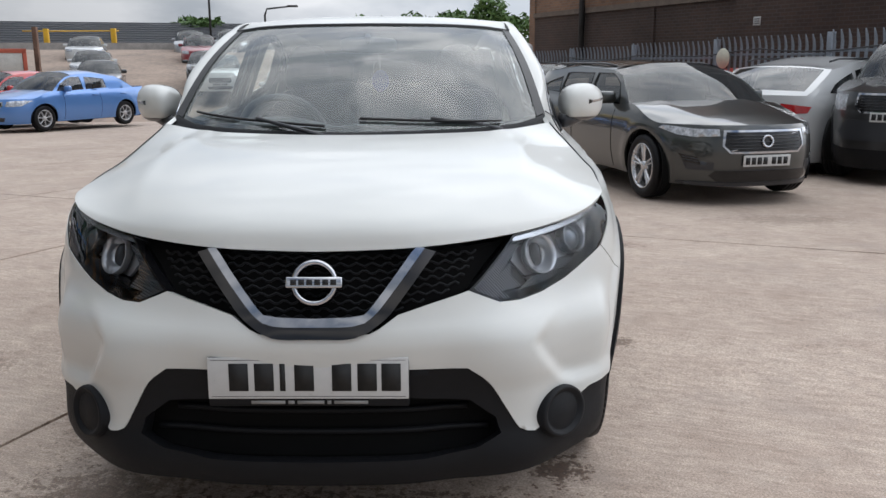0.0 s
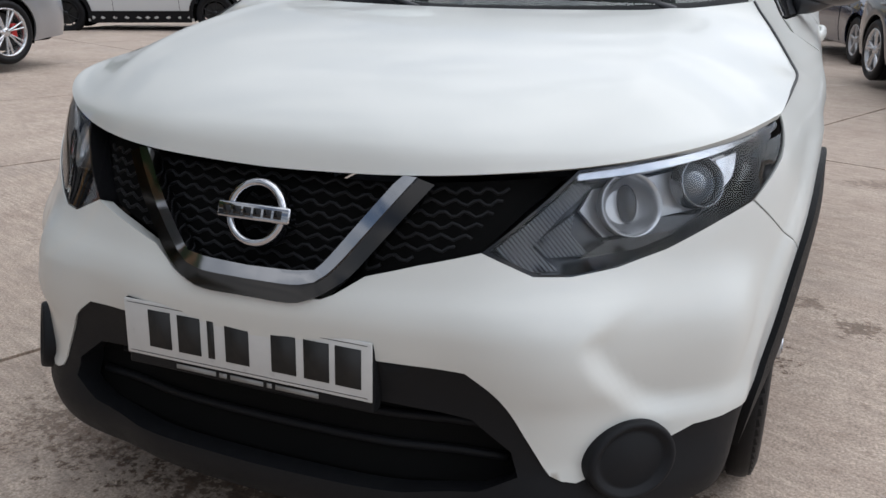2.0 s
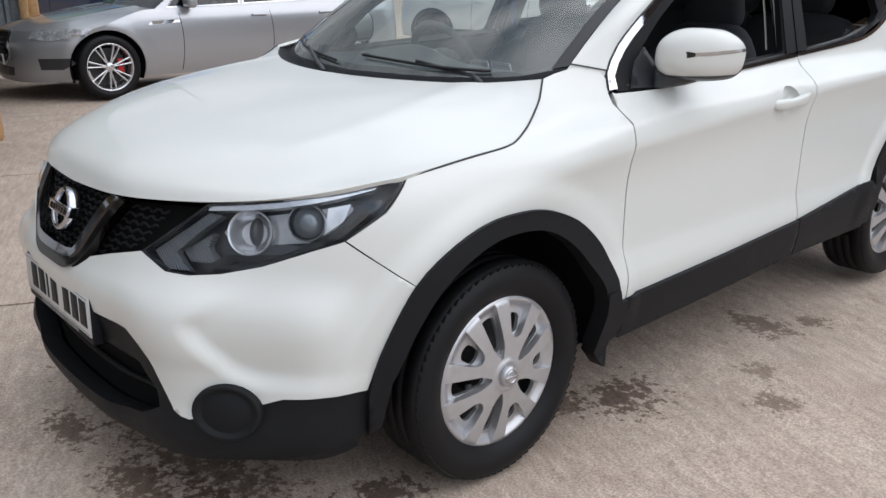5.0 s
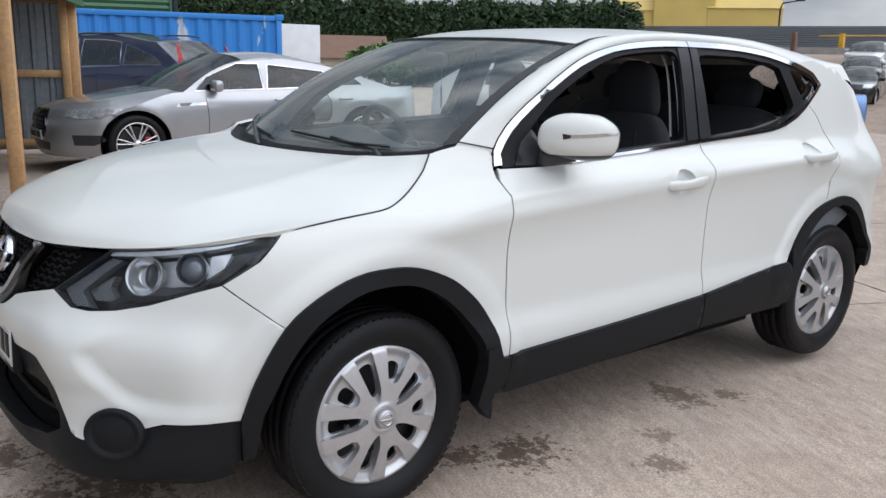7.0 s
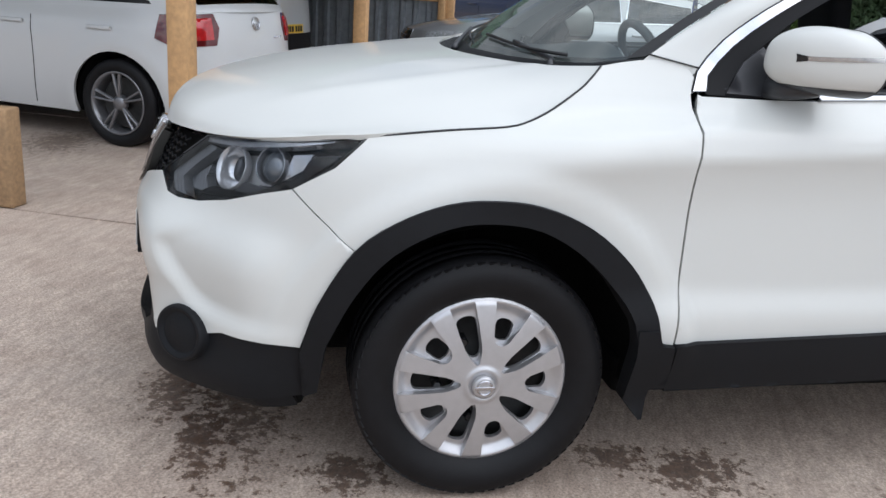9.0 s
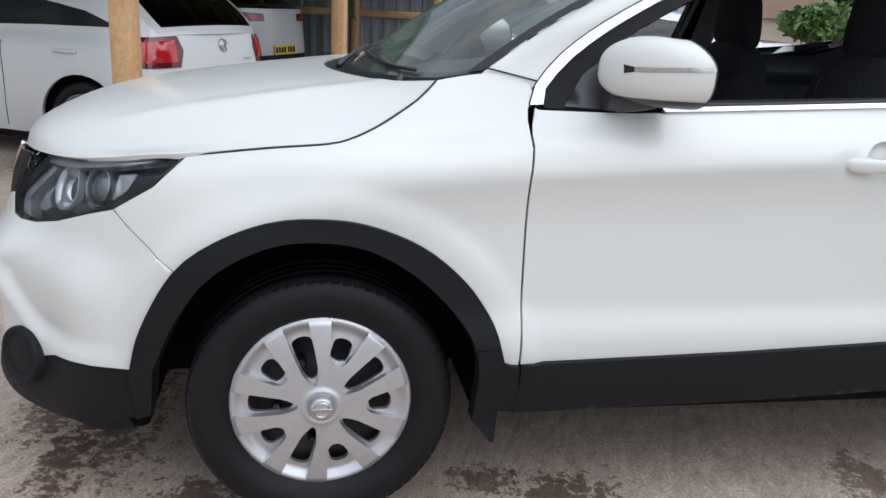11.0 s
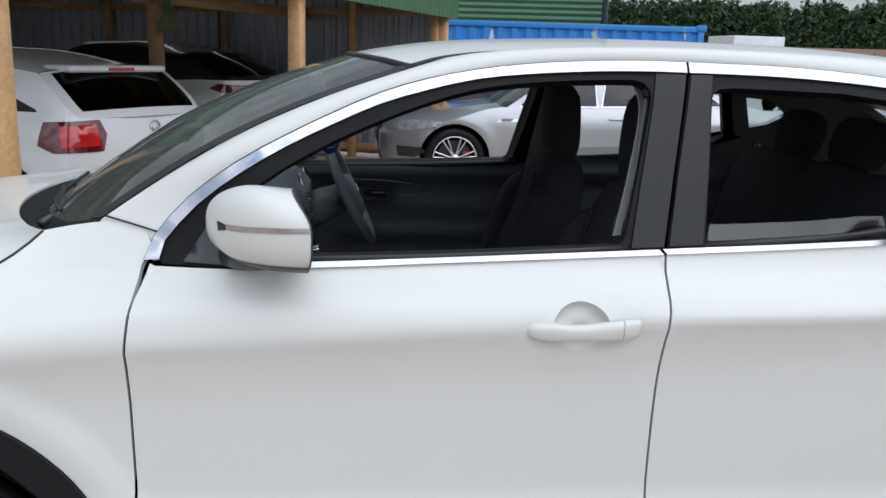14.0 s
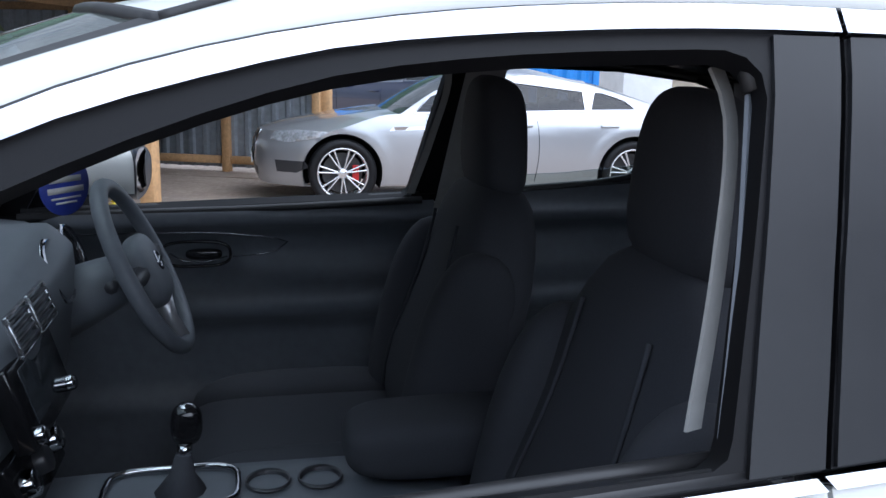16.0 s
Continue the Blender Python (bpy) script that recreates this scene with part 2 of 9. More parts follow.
def skin(name, loops, surf, material, parent=None, h=0.035, off=0.0, thick=0.012, mirror=False, label=""):
    """A panel on a surface surf(u, v) -> point, outlined in (u, v), with its edge turned in by thick."""
    if loops and not isinstance(loops[0][0], (tuple, list, np.ndarray)):
        loops = [loops]
    v2, faces = fill2d(loops, h)
    e = 2e-3
    used = sorted({i for t in faces for i in t})
    at = {k: n for n, k in enumerate(used)}
    pos, nor = [], []
    for k in used:
        u, v = v2[k]
        p, pu, pv = surf(u, v), surf(u + e, v), surf(u, v + e)
        n = (pu - p).cross(pv - p).normalized()
        pos.append(p + n * off)
        nor.append(n)
    tri = [tuple(at[i] for i in t) for t in faces]
    count = {}
    for t in tri:
        for a, b in zip(t, t[1:] + t[:1]):
            count[(a, b)] = 1
    rim = [(a, b) for (a, b) in count if (b, a) not in count]
    verts = [tuple(p) for p in pos]
    new_faces = list(tri)
    if thick:
        top, low = {}, {}
        for a, b in rim:
            for k in (a, b):
                if k not in top:
                    top[k] = len(verts)
                    verts.append(tuple(pos[k]))
                    low[k] = len(verts)
                    verts.append(tuple(pos[k] - nor[k] * thick))
            new_faces.append((top[b], top[a], low[a], low[b]))
    if mirror:
        verts = [(-x, y, z) for x, y, z in verts]
        new_faces = [tuple(reversed(t)) for t in new_faces]
    me = bpy.data.meshes.new(name)
    me.from_pydata(verts, [], new_faces)
    return part_mesh(name, me, material, parent, label)


def crisp(bm, degrees):
    """Part the faces that meet at a sharp angle, so that their edge stays hard."""
    bmesh.ops.split_edges(bm, edges=[e for e in bm.edges if len(e.link_faces) == 2 and e.calc_face_angle(0) > radians(degrees)])


def sheet(name, fn, nu, nv, material, parent=None, thick=0.0, label="", mirror=False, closed_u=False):
    """A grid over u, v in 0..1."""
    pts = [[fn(i / nu, j / nv) for i in range(nu + 1)] for j in range(nv + 1)]
    bm = bmesh.new()
    g = [[bm.verts.new((-p[0], p[1], p[2]) if mirror else p) for p in row] for row in pts]
    for j in range(nv):
        for i in range(nu):
            q = [g[j][i], g[j][i + 1], g[j + 1][i + 1], g[j + 1][i]]
            bm.faces.new(q[::-1] if mirror else q)
    if closed_u:
        bmesh.ops.remove_doubles(bm, verts=bm.verts, dist=1e-5)
    if thick:
        bmesh.ops.recalc_face_normals(bm, faces=bm.faces)
        bmesh.ops.solidify(bm, geom=bm.faces[:], thickness=thick)
        crisp(bm, 45)
    return part(name, bm, material, parent, label)


def lathe(bm, profile, steps=48, axis="x"):
    """Turn a profile of (radius, along) round an axis."""
    rings = []
    for k in range(steps):
        a = 2 * math.pi * k / steps
        rings.append([bm.verts.new((d, r * math.cos(a), r * math.sin(a)) if axis == "x" else (r * math.cos(a), r * math.sin(a), d)) for r, d in profile])
    for k in range(steps):
        p, q = rings[k], rings[(k + 1) % steps]
        for i in range(len(profile) - 1):
            bm.faces.new((p[i], p[i + 1], q[i + 1], q[i]))


def box(bm, lo, hi, bevel=0.0, m=None, seg=2):
    """A bevelled block from corner to corner."""
    c = [(a + b) / 2 for a, b in zip(lo, hi)]
    s = [abs(b - a) for a, b in zip(lo, hi)]
    mat = Matrix.Translation(c) @ Matrix.Diagonal((*s, 1))
    r = bmesh.ops.create_cube(bm, size=1, matrix=mat)
    vs = r["verts"]
    if bevel:
        es = list({e for v in vs for e in v.link_edges})
        rb = bmesh.ops.bevel(bm, geom=es, offset=bevel, segments=seg, affect="EDGES", profile=0.5)
        vs = list({v for f in rb["faces"] for v in f.verts} | {v for v in vs if v.is_valid})
    if m is not None:
        bmesh.ops.transform(bm, matrix=m, verts=[v for v in vs if v.is_valid])


def tube(bm, pts, r, seg=8, caps=True):
    """A round rod along points; r one radius or one for each point."""
    pts = [Vector(p) for p in pts]
    rr = r if isinstance(r, (list, tuple)) else [r] * len(pts)
    rings, prev = [], None
    for i, p in enumerate(pts):
        d = (pts[min(i + 1, len(pts) - 1)] - pts[max(i - 1, 0)]).normalized()
        ref = prev if prev is not None else (Vector((0, 0, 1)) if abs(d.z) < 0.9 else Vector((1, 0, 0)))
        a = (ref - d * ref.dot(d)).normalized()
        prev, b = a, d.cross(a)
        rings.append([bm.verts.new(p + (a * math.cos(2 * math.pi * k / seg) + b * math.sin(2 * math.pi * k / seg)) * rr[i]) for k in range(seg)])
    for p, q in zip(rings, rings[1:]):
        for k in range(seg):
            bm.faces.new((p[k], p[(k + 1) % seg], q[(k + 1) % seg], q[k]))
    if caps:
        bm.faces.new(rings[0][::-1])
        bm.faces.new(rings[-1])


def rounded(cu, cv, ru, rv, n=2.0, steps=32):
    """A superellipse outline."""
    out = []
    for k in range(steps):
        a = 2 * math.pi * k / steps
        c, s = math.cos(a), math.sin(a)
        out.append((cu + ru * math.copysign(abs(c) ** (2 / n), c), cv + rv * math.copysign(abs(s) ** (2 / n), s)))
    return out


class Ring:
    """A body shell: a plan outline from the nose's middle round the flank to the tail's middle, drawn in by an inset that depends on place and height."""

    def __init__(self, outline, inset):
        p = np.array(spline(outline, 0.02))
        d = np.r_[0, np.cumsum(np.hypot(*np.diff(p, axis=0).T))]
        self.s = np.arange(0, d[-1], 0.005)
        self.x, self.y = np.interp(self.s, d, p[:, 0]), np.interp(self.s, d, p[:, 1])
        for _ in range(3):
            k = np.ones(9) / 9
            xe, ye = np.r_[-self.x[4:0:-1], self.x, -self.x[-2:-6:-1]], np.r_[self.y[4:0:-1], self.y, self.y[-2:-6:-1]]
            self.x, self.y = np.convolve(xe, k, "valid"), np.convolve(ye, k, "valid")
        tx, ty = np.gradient(self.x), np.gradient(self.y)
        q = np.hypot(tx, ty)
        self.nx, self.ny = ty / q, -tx / q
        self.nx[0], self.nx[-1] = 0, 0
        self.end, self.inset = self.s[-1], inset

    def __call__(self, s, z):
        if s < 0:
            p = self(-s, z)
            return Vector((-p.x, p.y, p.z))
        if s > self.end:
            p = self(2 * self.end - s, z)
            return Vector((-p.x, p.y, p.z))
        x, y, nx, ny = (float(np.interp(s, self.s, c)) for c in (self.x, self.y, self.nx, self.ny))
        d = self.inset(s, x, y, z)
        return Vector((x - nx * d, y - ny * d, z))

    def _find(self, value, z, axis, lo, hi):
        for _ in range(30):
            mid = (lo + hi) / 2
            if self(mid, z)[axis] < value:
                lo = mid
            else:
                hi = mid
        return (lo, z)

    def fx(self, x, z):
        """The place on the nose at x metres from the middle."""
        return self._find(x, z, 0, 0.0, 1.2)

    def fy(self, y, z):
        """The place on the flank at y."""
        return self._find(y, z, 1, 0.15, self.end - 0.2)


def sym(half):
    """A loop over both sides from its half, which runs from the middle line to the middle line."""
    return half + [(-u, v) for u, v in reversed(half) if abs(u) > 1e-6]


def frame_at(surf, u, v, off=0.0):
    """The pose on a surface: x along u, y up along v, z outwards."""
    e = 2e-3
    p = surf(u, v)
    a, b = (surf(u + e, v) - p).normalized(), (surf(u, v + e) - p).normalized()
    n = a.cross(b).normalized()
    b = n.cross(a)
    p = p + n * off
    return Matrix(((a.x, b.x, n.x, p.x), (a.y, b.y, n.y, p.y), (a.z, b.z, n.z, p.z), (0, 0, 0, 1)))


def flip(m):
    """The pose seen in the car's other half."""
    return Matrix.Diagonal((-1, 1, 1, 1)) @ m

# ---- the white crossover ----
hero = thing("white_crossover", label="white five-door crossover with black cladding, parked with windows down", category="car")
_front = pchip([(0.12, 0.11), (0.2, 0.050), (0.235, 0.022), (0.27, 0.002), (0.31, -0.006), (0.345, 0.002), (0.40, 0.020), (0.48, 0.024), (0.54, 0.014), (0.59, 0.004), (0.63, 0.000), (0.66, 0.006), (0.70, 0.026), (0.80, 0.060), (0.87, 0.09), (0.95, 0.14), (1.15, 0.3)])
_fender = pchip([(0.12, 0.10), (0.3, 0.035), (0.44, 0.014), (0.6, 0.004), (0.7, 0.002), (0.80, 0.010), (0.88, 0.027), (0.92, 0.046), (0.95, 0.068), (1.0, 0.106), (1.06, 0.147), (1.115, 0.19), (1.5, 0.4)])
_door = pchip([(0.12, 0.11), (0.22, 0.065), (0.3, 0.04), (0.44, 0.012), (0.50, 0.009), (0.60, 0.026), (0.75, 0.025), (0.86, 0.0092), (0.885, 0.0014), (0.892, 0.0), (0.90, 0.0010), (0.925, 0.007), (0.97, 0.024), (1.03, 0.06), (1.09, 0.10),
                (1.2, 0.143), (1.35, 0.198), (1.5, 0.263), (1.6, 0.36)])
HANDLES = ((2.330, 0.963), (3.313, 1.017))
HUB_F, HUB_R, WHEEL_R = (0.918, 0.328), (3.556, 0.328), 0.331

# edge of the pocket in the bumper's corner, along the shell and up
POCKET = [(0.84, 0.745), (0.708, 0.702), (0.63, 0.668), (0.582, 0.638), (0.566, 0.612), (0.582, 0.574), (0.624, 0.527), (0.666, 0.487), (0.696, 0.467), (0.744, 0.452), (0.834, 0.446), (1.05, 0.444)]


def hero_inset(s, x, y, z):
    wf = 1 - ease((y - 0.10) / 0.48)
    wd = 1 - ease((y - 0.72 - 0.46 * ease((z - 0.94) / 0.10)) / 0.5)
    # the crease climbs towards the rear
    zc = z - (0.030 + 0.052 * (y - 1.4)) * ease((z - 0.64) / 0.25) * (1 - ease((z - 0.97) / 0.115)) * ease((y - 0.9) / 0.4) * (1 - ease((y - 3.2) / 0.6))
    side = wd * _fender(z) + (1 - wd) * _door(zc)
    d = wf * _front(z) + (1 - wf) * side
    d -= 0.050 * ease((s - 0.33) / 0.25) * wf * (1 - ease((z - 0.52) / 0.22))
    d -= 0.034 * math.exp(-((s - 0.92) / 0.15) ** 2) * (1 - ease((y - 0.33) / 0.17)) * (1 - ease((z - 0.58) / 0.16))
    d -= 0.022 * math.exp(-((s - 0.52) / 0.17) ** 2) * math.exp(-((z - 0.635) / (0.085 if z > 0.635 else 0.24)) ** 2)
    # haunch over the front wheel
    d -= 0.020 * math.exp(-((y - 0.92) / 0.24) ** 2) * ease((z - 0.78) / 0.24) * (1 - ease((z - 0.98) / 0.24))
    # swell over the wheel arches
    for hy, hz in (HUB_F, HUB_R):
        r = math.hypot(y - hy, z - hz)
        d -= 0.013 * (1 - ease((r - 0.525) / 0.045)) * ease((z - 0.3) / 0.2)
    # the skin sinks a little round the door handles
    for hy, hz in HANDLES:
        q = ((y - hy) / 0.150) ** 2 + ((z - hz) / 0.072) ** 2
        if q < 1:
            d += 0.005 * ease(min(1, 2.0 * (1 - q)))
    # sculpted pocket of the bumper's corner, inside a crisp edge
    if y < 0.62 and 0.4 < s < 1.3 and 0.38 < z < 0.80:
        best = 9.0
        for (s0, z0), (s1, z1) in zip(POCKET, POCKET[1:]):
            ex, ez = s1 - s0, z1 - z0
            k = max(0.0, min(1.0, ((s - s0) * ex + (z - z0) * ez) / (ex * ex + ez * ez)))
            q = math.hypot(s - s0 - k * ex, z - z0 - k * ez)
            if q < best:
                best, side = q, ex * (z - z0) - ez * (s - s0)
        if side > 0:
            fade = 1 - max(0.0, min(1.0, (s - 0.62) / 0.42))
            top = 1 - ease((z - 0.52) / 0.23)
            d += 0.030 * min(1.0, best / 0.036) * top * fade
    return d


shell = Ring([(0, 0), (0.13, 0.003), (0.26, 0.014), (0.40, 0.055), (0.52, 0.12), (0.635, 0.210), (0.735, 0.320), (0.808, 0.445), (0.856, 0.60), (0.880, 0.80), (0.888, 1.0), (0.886, 1.4), (0.884, 2.0),
              (0.884, 2.6), (0.886, 3.1), (0.882, 3.5), (0.855, 3.85), (0.80, 4.12), (0.68, 4.27), (0.45, 4.345), (0.2, 4.372), (0, 4.377)], hero_inset)
fx, fy = shell.fx, shell.fy
ys = lambda rows: [fy(*r) for r in rows]  # noqa: E731
xs = lambda rows: [fx(*r) if r[0] > 0 else (0.0, r[1]) for r in rows]  # noqa: E731
SIDES = (False, True)

# outlines on the shell
hood_edge = ys(spline([(0.615, 0.944), (0.74, 0.960), (0.82, 0.969), (0.93, 0.979), (0.975, 0.988), (1.015, 1.003), (1.055, 1.022), (1.10, 1.048), (1.145, 1.076), (1.172, 1.098), (1.195, 1.120)], 0.02))
arch_out = [(0.453, 0.285), (0.46, 0.415)] + spline([(0.46, 0.415), (0.499, 0.542), (0.579, 0.684), (0.670, 0.757), (0.789, 0.806), (0.90, 0.818), (1.02, 0.804), (1.153, 0.748), (1.262, 0.658), (1.331, 0.556), (1.366, 0.452)], 0.03)[1:] + [(1.400, 0.440)]
arch_in = [(0.506, 0.300)] + spline([(0.521, 0.434), (0.586, 0.575), (0.67, 0.683), (0.79, 0.749), (0.90, 0.764), (1.02, 0.745), (1.135, 0.680), (1.23, 0.588), (1.285, 0.505), (1.303, 0.424)], 0.03) + [(1.303, 0.29)]
lamp_low = xs([(0.735, 0.786), (0.66, 0.748), (0.592, 0.727), (0.53, 0.719), (0.475, 0.722)])
lamp_tip = [fx(0.394, 0.759)]
lamp_top = xs([(0.513, 0.883), (0.572, 0.889), (0.65, 0.902), (0.728, 0.921)])
lamp_tail = [fy(0.613, 0.942)]
seam_up, seam_low = fy(0.437, 0.808), fy(0.579, 0.684)

# bumper skin
low_white = [(0.0, 0.578)] + xs(spline([(0.395, 0.565), (0.45, 0.520), (0.50, 0.435), (0.535, 0.378), (0.575, 0.363)], 0.02)) + ys([(0.22, 0.405), (0.271, 0.428), (0.386, 0.430), (0.46, 0.423)])
arch_front = ys([(0.485, 0.505), (0.513, 0.571), (0.545, 0.63)])
grille_low = xs([(0.394, 0.759), (0.30, 0.736), (0.215, 0.712), (0.165, 0.678), (0.142, 0.668), (0.0, 0.660)])
skin("front_bumper", sym(low_white + arch_front + [seam_low, seam_up] + lamp_low + grille_low), shell, WHITE, hero, h=0.013, thick=0.03)
lip = xs([(0.0, 0.235), (0.22, 0.236), (0.426, 0.240), (0.60, 0.243)]) + ys([(0.25, 0.255), (0.35, 0.268), (0.47, 0.281)])
lower = lip + ys([(0.46, 0.423), (0.386, 0.430), (0.271, 0.428), (0.22, 0.405)]) + xs([(0.575, 0.363), (0.535, 0.378), (0.50, 0.435), (0.45, 0.520), (0.395, 0.565), (0.0, 0.578)])
intake = sym(xs([(0.0, 0.318), (0.29, 0.320), (0.42, 0.338), (0.485, 0.372), (0.47, 0.415), (0.40, 0.468), (0.25, 0.482), (0.0, 0.484)]))
skin("lower_bumper", [sym(lower), intake], lambda s, z: shell(s, z), BLACK_PLASTIC, hero, h=0.022, off=-0.004, thick=0.06)
skin("intake_backing", sym(xs([(0.0, 0.245), (0.30, 0.250), (0.46, 0.262), (0.565, 0.300), (0.575, 0.42), (0.50, 0.50), (0.40, 0.545), (0.0, 0.56)])), shell, DARK, hero, h=0.05, off=-0.072, thick=0)
for zz in (0.372, 0.428):
    bm = bmesh.new()
    w = 0.40 if zz > 0.42 else 0.45
    tube(bm, [shell(s, zz) + Vector((0, 0.065, 0)) for s in np.linspace(-w, w, 30)], 0.009, 6)
    part("intake_bar", bm, BLACK_PLASTIC, hero)
# lip spoiler under the bumper
skin("bumper_underside", sym(xs([(0.0, 0.19), (0.426, 0.195)]) + ys([(0.25, 0.21), (0.45, 0.24), (0.47, 0.281), (0.35, 0.268), (0.25, 0.255)]) + xs([(0.60, 0.243), (0.426, 0.240), (0.0, 0.235)])),
     lambda s, z: shell(s, z) + Vector((0, (0.25 - z) * 0.9, 0)), BLACK_PLASTIC, hero, h=0.04, off=-0.01, thick=0.02)
PILLAR_BLACK = surface("satin black pillar film", (0.015, 0.0155, 0.0175), 0.36, spec=0.27, vary=0.08)
# blanked fog lamp pockets
fog_s, fog_z = 0.672, 0.392
for mir in SIDES:
    ring_m = frame_at(shell, fog_s, fog_z, 0.0)
    ring_m = flip(ring_m) if mir else ring_m
    bm = bmesh.new()
    lathe(bm, [(0.090, -0.055), (0.086, 0.016), (0.083, 0.023), (0.078, 0.025), (0.073, 0.0235), (0.065, 0.016), (0.061, 0.0145), (0.056, 0.017), (0.0005, 0.019)], 40, "z")
    bmesh.ops.scale(bm, vec=(1.0, 0.84, 1.0), verts=bm.verts)
    bm.transform(ring_m)
    bmesh.ops.recalc_face_normals(bm, faces=bm.faces)
    part("fog_lamp_blank", bm, BLACK_PLASTIC, hero, "round black blank where a fog lamp would sit")

# upper grille: backing, wavy bars
grille = sym([(0.0, 0.668)] + list(reversed(grille_low))[1:] + xs([(0.455, 0.826), (0.508, 0.885), (0.393, 0.880), (0.274, 0.874), (0.13, 0.871)]) + [(0.0, 0.870)])
skin("grille_backing", grille, shell, DARK, hero, h=0.03, off=-0.045, thick=0)
for row in range(9):
    zz = 0.700 + row * 0.0185
    half = float(np.interp(zz, (0.700, 0.712, 0.736, 0.759, 0.826, 0.87), (0.185, 0.21, 0.285, 0.375, 0.445, 0.475)))
    n = int(half * 2 / 0.011)
    pts = []
    for k in range(n + 1):
        s = -half + 2 * half * k / n
        ph = (s / 0.042 + 0.5 * (row % 2)) % 1
        tri = max(-1.0, min(1.0, 3.2 * (abs(2 * ph - 1) - 0.5)))
        pts.append(shell(s, zz + 0.0045 * tri) + Vector((0, 0.012 + 0.018, 0)))
    bm = bmesh.new()
    tube(bm, pts, 0.0032, 6)
    part("grille_bar", bm, BLACK_PLASTIC, hero)
# chrome V and badge
v_mid = [(0.0, 0.681), (0.105, 0.684), (0.150, 0.706), (0.205, 0.772), (0.278, 0.870)]
for inner, outer, off, mt, nm in ((0.024, 0.0, 0.014, CHROME, "chrome_strip"), (0.0, 0.030, 0.008, DARK_CHROME, "smoked_strip")):
    a = spline([(x - (inner * 0.9 if x > 0.12 else inner * 0.5 * (x > 0.05)), z + inner * (0.95 if x < 0.12 else 0.25)) for x, z in v_mid], 0.02)
    b = spline([(x + (outer * 0.95 if x > 0.12 else 0), z - outer * (0.85 if x < 0.12 else 0.30)) for x, z in v_mid], 0.02)
    lim = 0.872
    skin(nm, sym(xs([(max(x, 0), min(z, lim)) for x, z in b]) + xs([(max(x, 0), min(z, lim)) for x, z in reversed(a)])), shell, mt, hero, h=0.02, off=off, thick=0.03)
badge = frame_at(shell, 0.0, 0.792, 0.004)
bm = bmesh.new()
lathe(bm, [(0.046, -0.02), (0.046, 0.006), (0.050, 0.011), (0.056, 0.011), (0.061, 0.005), (0.061, -0.02)], 56, "z")
bm.transform(badge)
bmesh.ops.recalc_face_normals(bm, faces=bm.faces)
badge_ring = part("badge_ring", bm, CHROME, hero, "round chrome badge")
bm = bmesh.new()
box(bm, (-0.073, -0.0145, -0.01), (0.073, 0.0145, 0.016), 0.004, badge)
part("badge_bar", bm, CHROME, badge_ring)
for k in range(6):
    bm = bmesh.new()
    box(bm, (-0.060 + k * 0.0205, -0.0075, 0.0155), (-0.060 + k * 0.0205 + 0.0155, 0.0075, 0.0172), 0.001, badge, 1)
    part("badge_mark", bm, GLOSS_BLACK, badge_ring)

# number plate: print as plain bars
plate_m = Matrix.Translation((-0.018, 0.009, 0.551)) @ pose(0, 0, 0, 90 - 2, 0, 0)
bm = bmesh.new()
box(bm, (-0.261, -0.078, -0.03), (0.261, 0.0555, 0.0), 0.004, plate_m)
plate_holder = part("plate_holder", bm, BLACK_PLASTIC, hero)
bm = bmesh.new()
box(bm, (-0.26, -0.0555, 0.0), (0.26, 0.0555, 0.004), 0.0015, plate_m)
number_plate = part("number_plate", bm, PLATE_WHITE, plate_holder, "white front number plate with black characters")
for x0 in (-0.205, -0.139, -0.073, -0.035, 0.062, 0.128, 0.190):
    w = 0.014 if abs(x0 + 0.073) < 1e-6 else 0.050
    bm = bmesh.new()
    box(bm, (x0, -0.034, 0.0035), (x0 + w, 0.040, 0.0052), 0.0, plate_m)
    part("plate_character", bm, INK, number_plate)
for lo, hi in (((-0.252, 0.0485, 0.0035), (0.252, 0.0495, 0.0046)), ((-0.252, -0.0495, 0.0035), (0.252, -0.0485, 0.0046))):
    bm = bmesh.new()
    box(bm, lo, hi, 0.0, plate_m)
    part("plate_border", bm, INK, number_plate)
for x0, w in ((-0.150, 0.088), (-0.054, 0.016), (-0.030, 0.070), (0.048, 0.010), (0.066, 0.088)):
    bm = bmesh.new()
    box(bm, (x0, -0.0705, 0.0002), (x0 + w, -0.0615, 0.0014), 0.0, plate_m)
    part("print_line", bm, CABIN_GREY, plate_holder)

# headlamps
lamp_loop = lamp_tip + lamp_top + lamp_tail + [fy(0.53, 0.870), seam_up] + lamp_low
lamp_c = np.mean(lamp_loop, 0)


def shrink(lp, k):
    return [(float(lamp_c[0] + (u - lamp_c[0]) * k), float(lamp_c[1] + (v - lamp_c[1]) * k)) for u, v in lp]


RIBBED = surface("ribbed clear reflector", (0.26, 0.27, 0.29), 0.14, 0.55, vary=0.06)


def add_ribs(m, scale, strength):
    """Fine parallel ribs in relief."""
    n, l = m.node_tree.nodes, m.node_tree.links
    tc, w, b = n.new("ShaderNodeTexCoord"), n.new("ShaderNodeTexWave"), n.new("ShaderNodeBump")
    w.bands_direction = "DIAGONAL"
    w.inputs["Scale"].default_value = scale
    b.inputs["Strength"].default_value, b.inputs["Distance"].default_value = strength, 0.004
    l.new(tc.outputs["Object"], w.inputs["Vector"])
    l.new(w.outputs["Fac"], b.inputs["Height"])
    l.new(b.outputs[0], n["Principled BSDF"].inputs["Normal"])


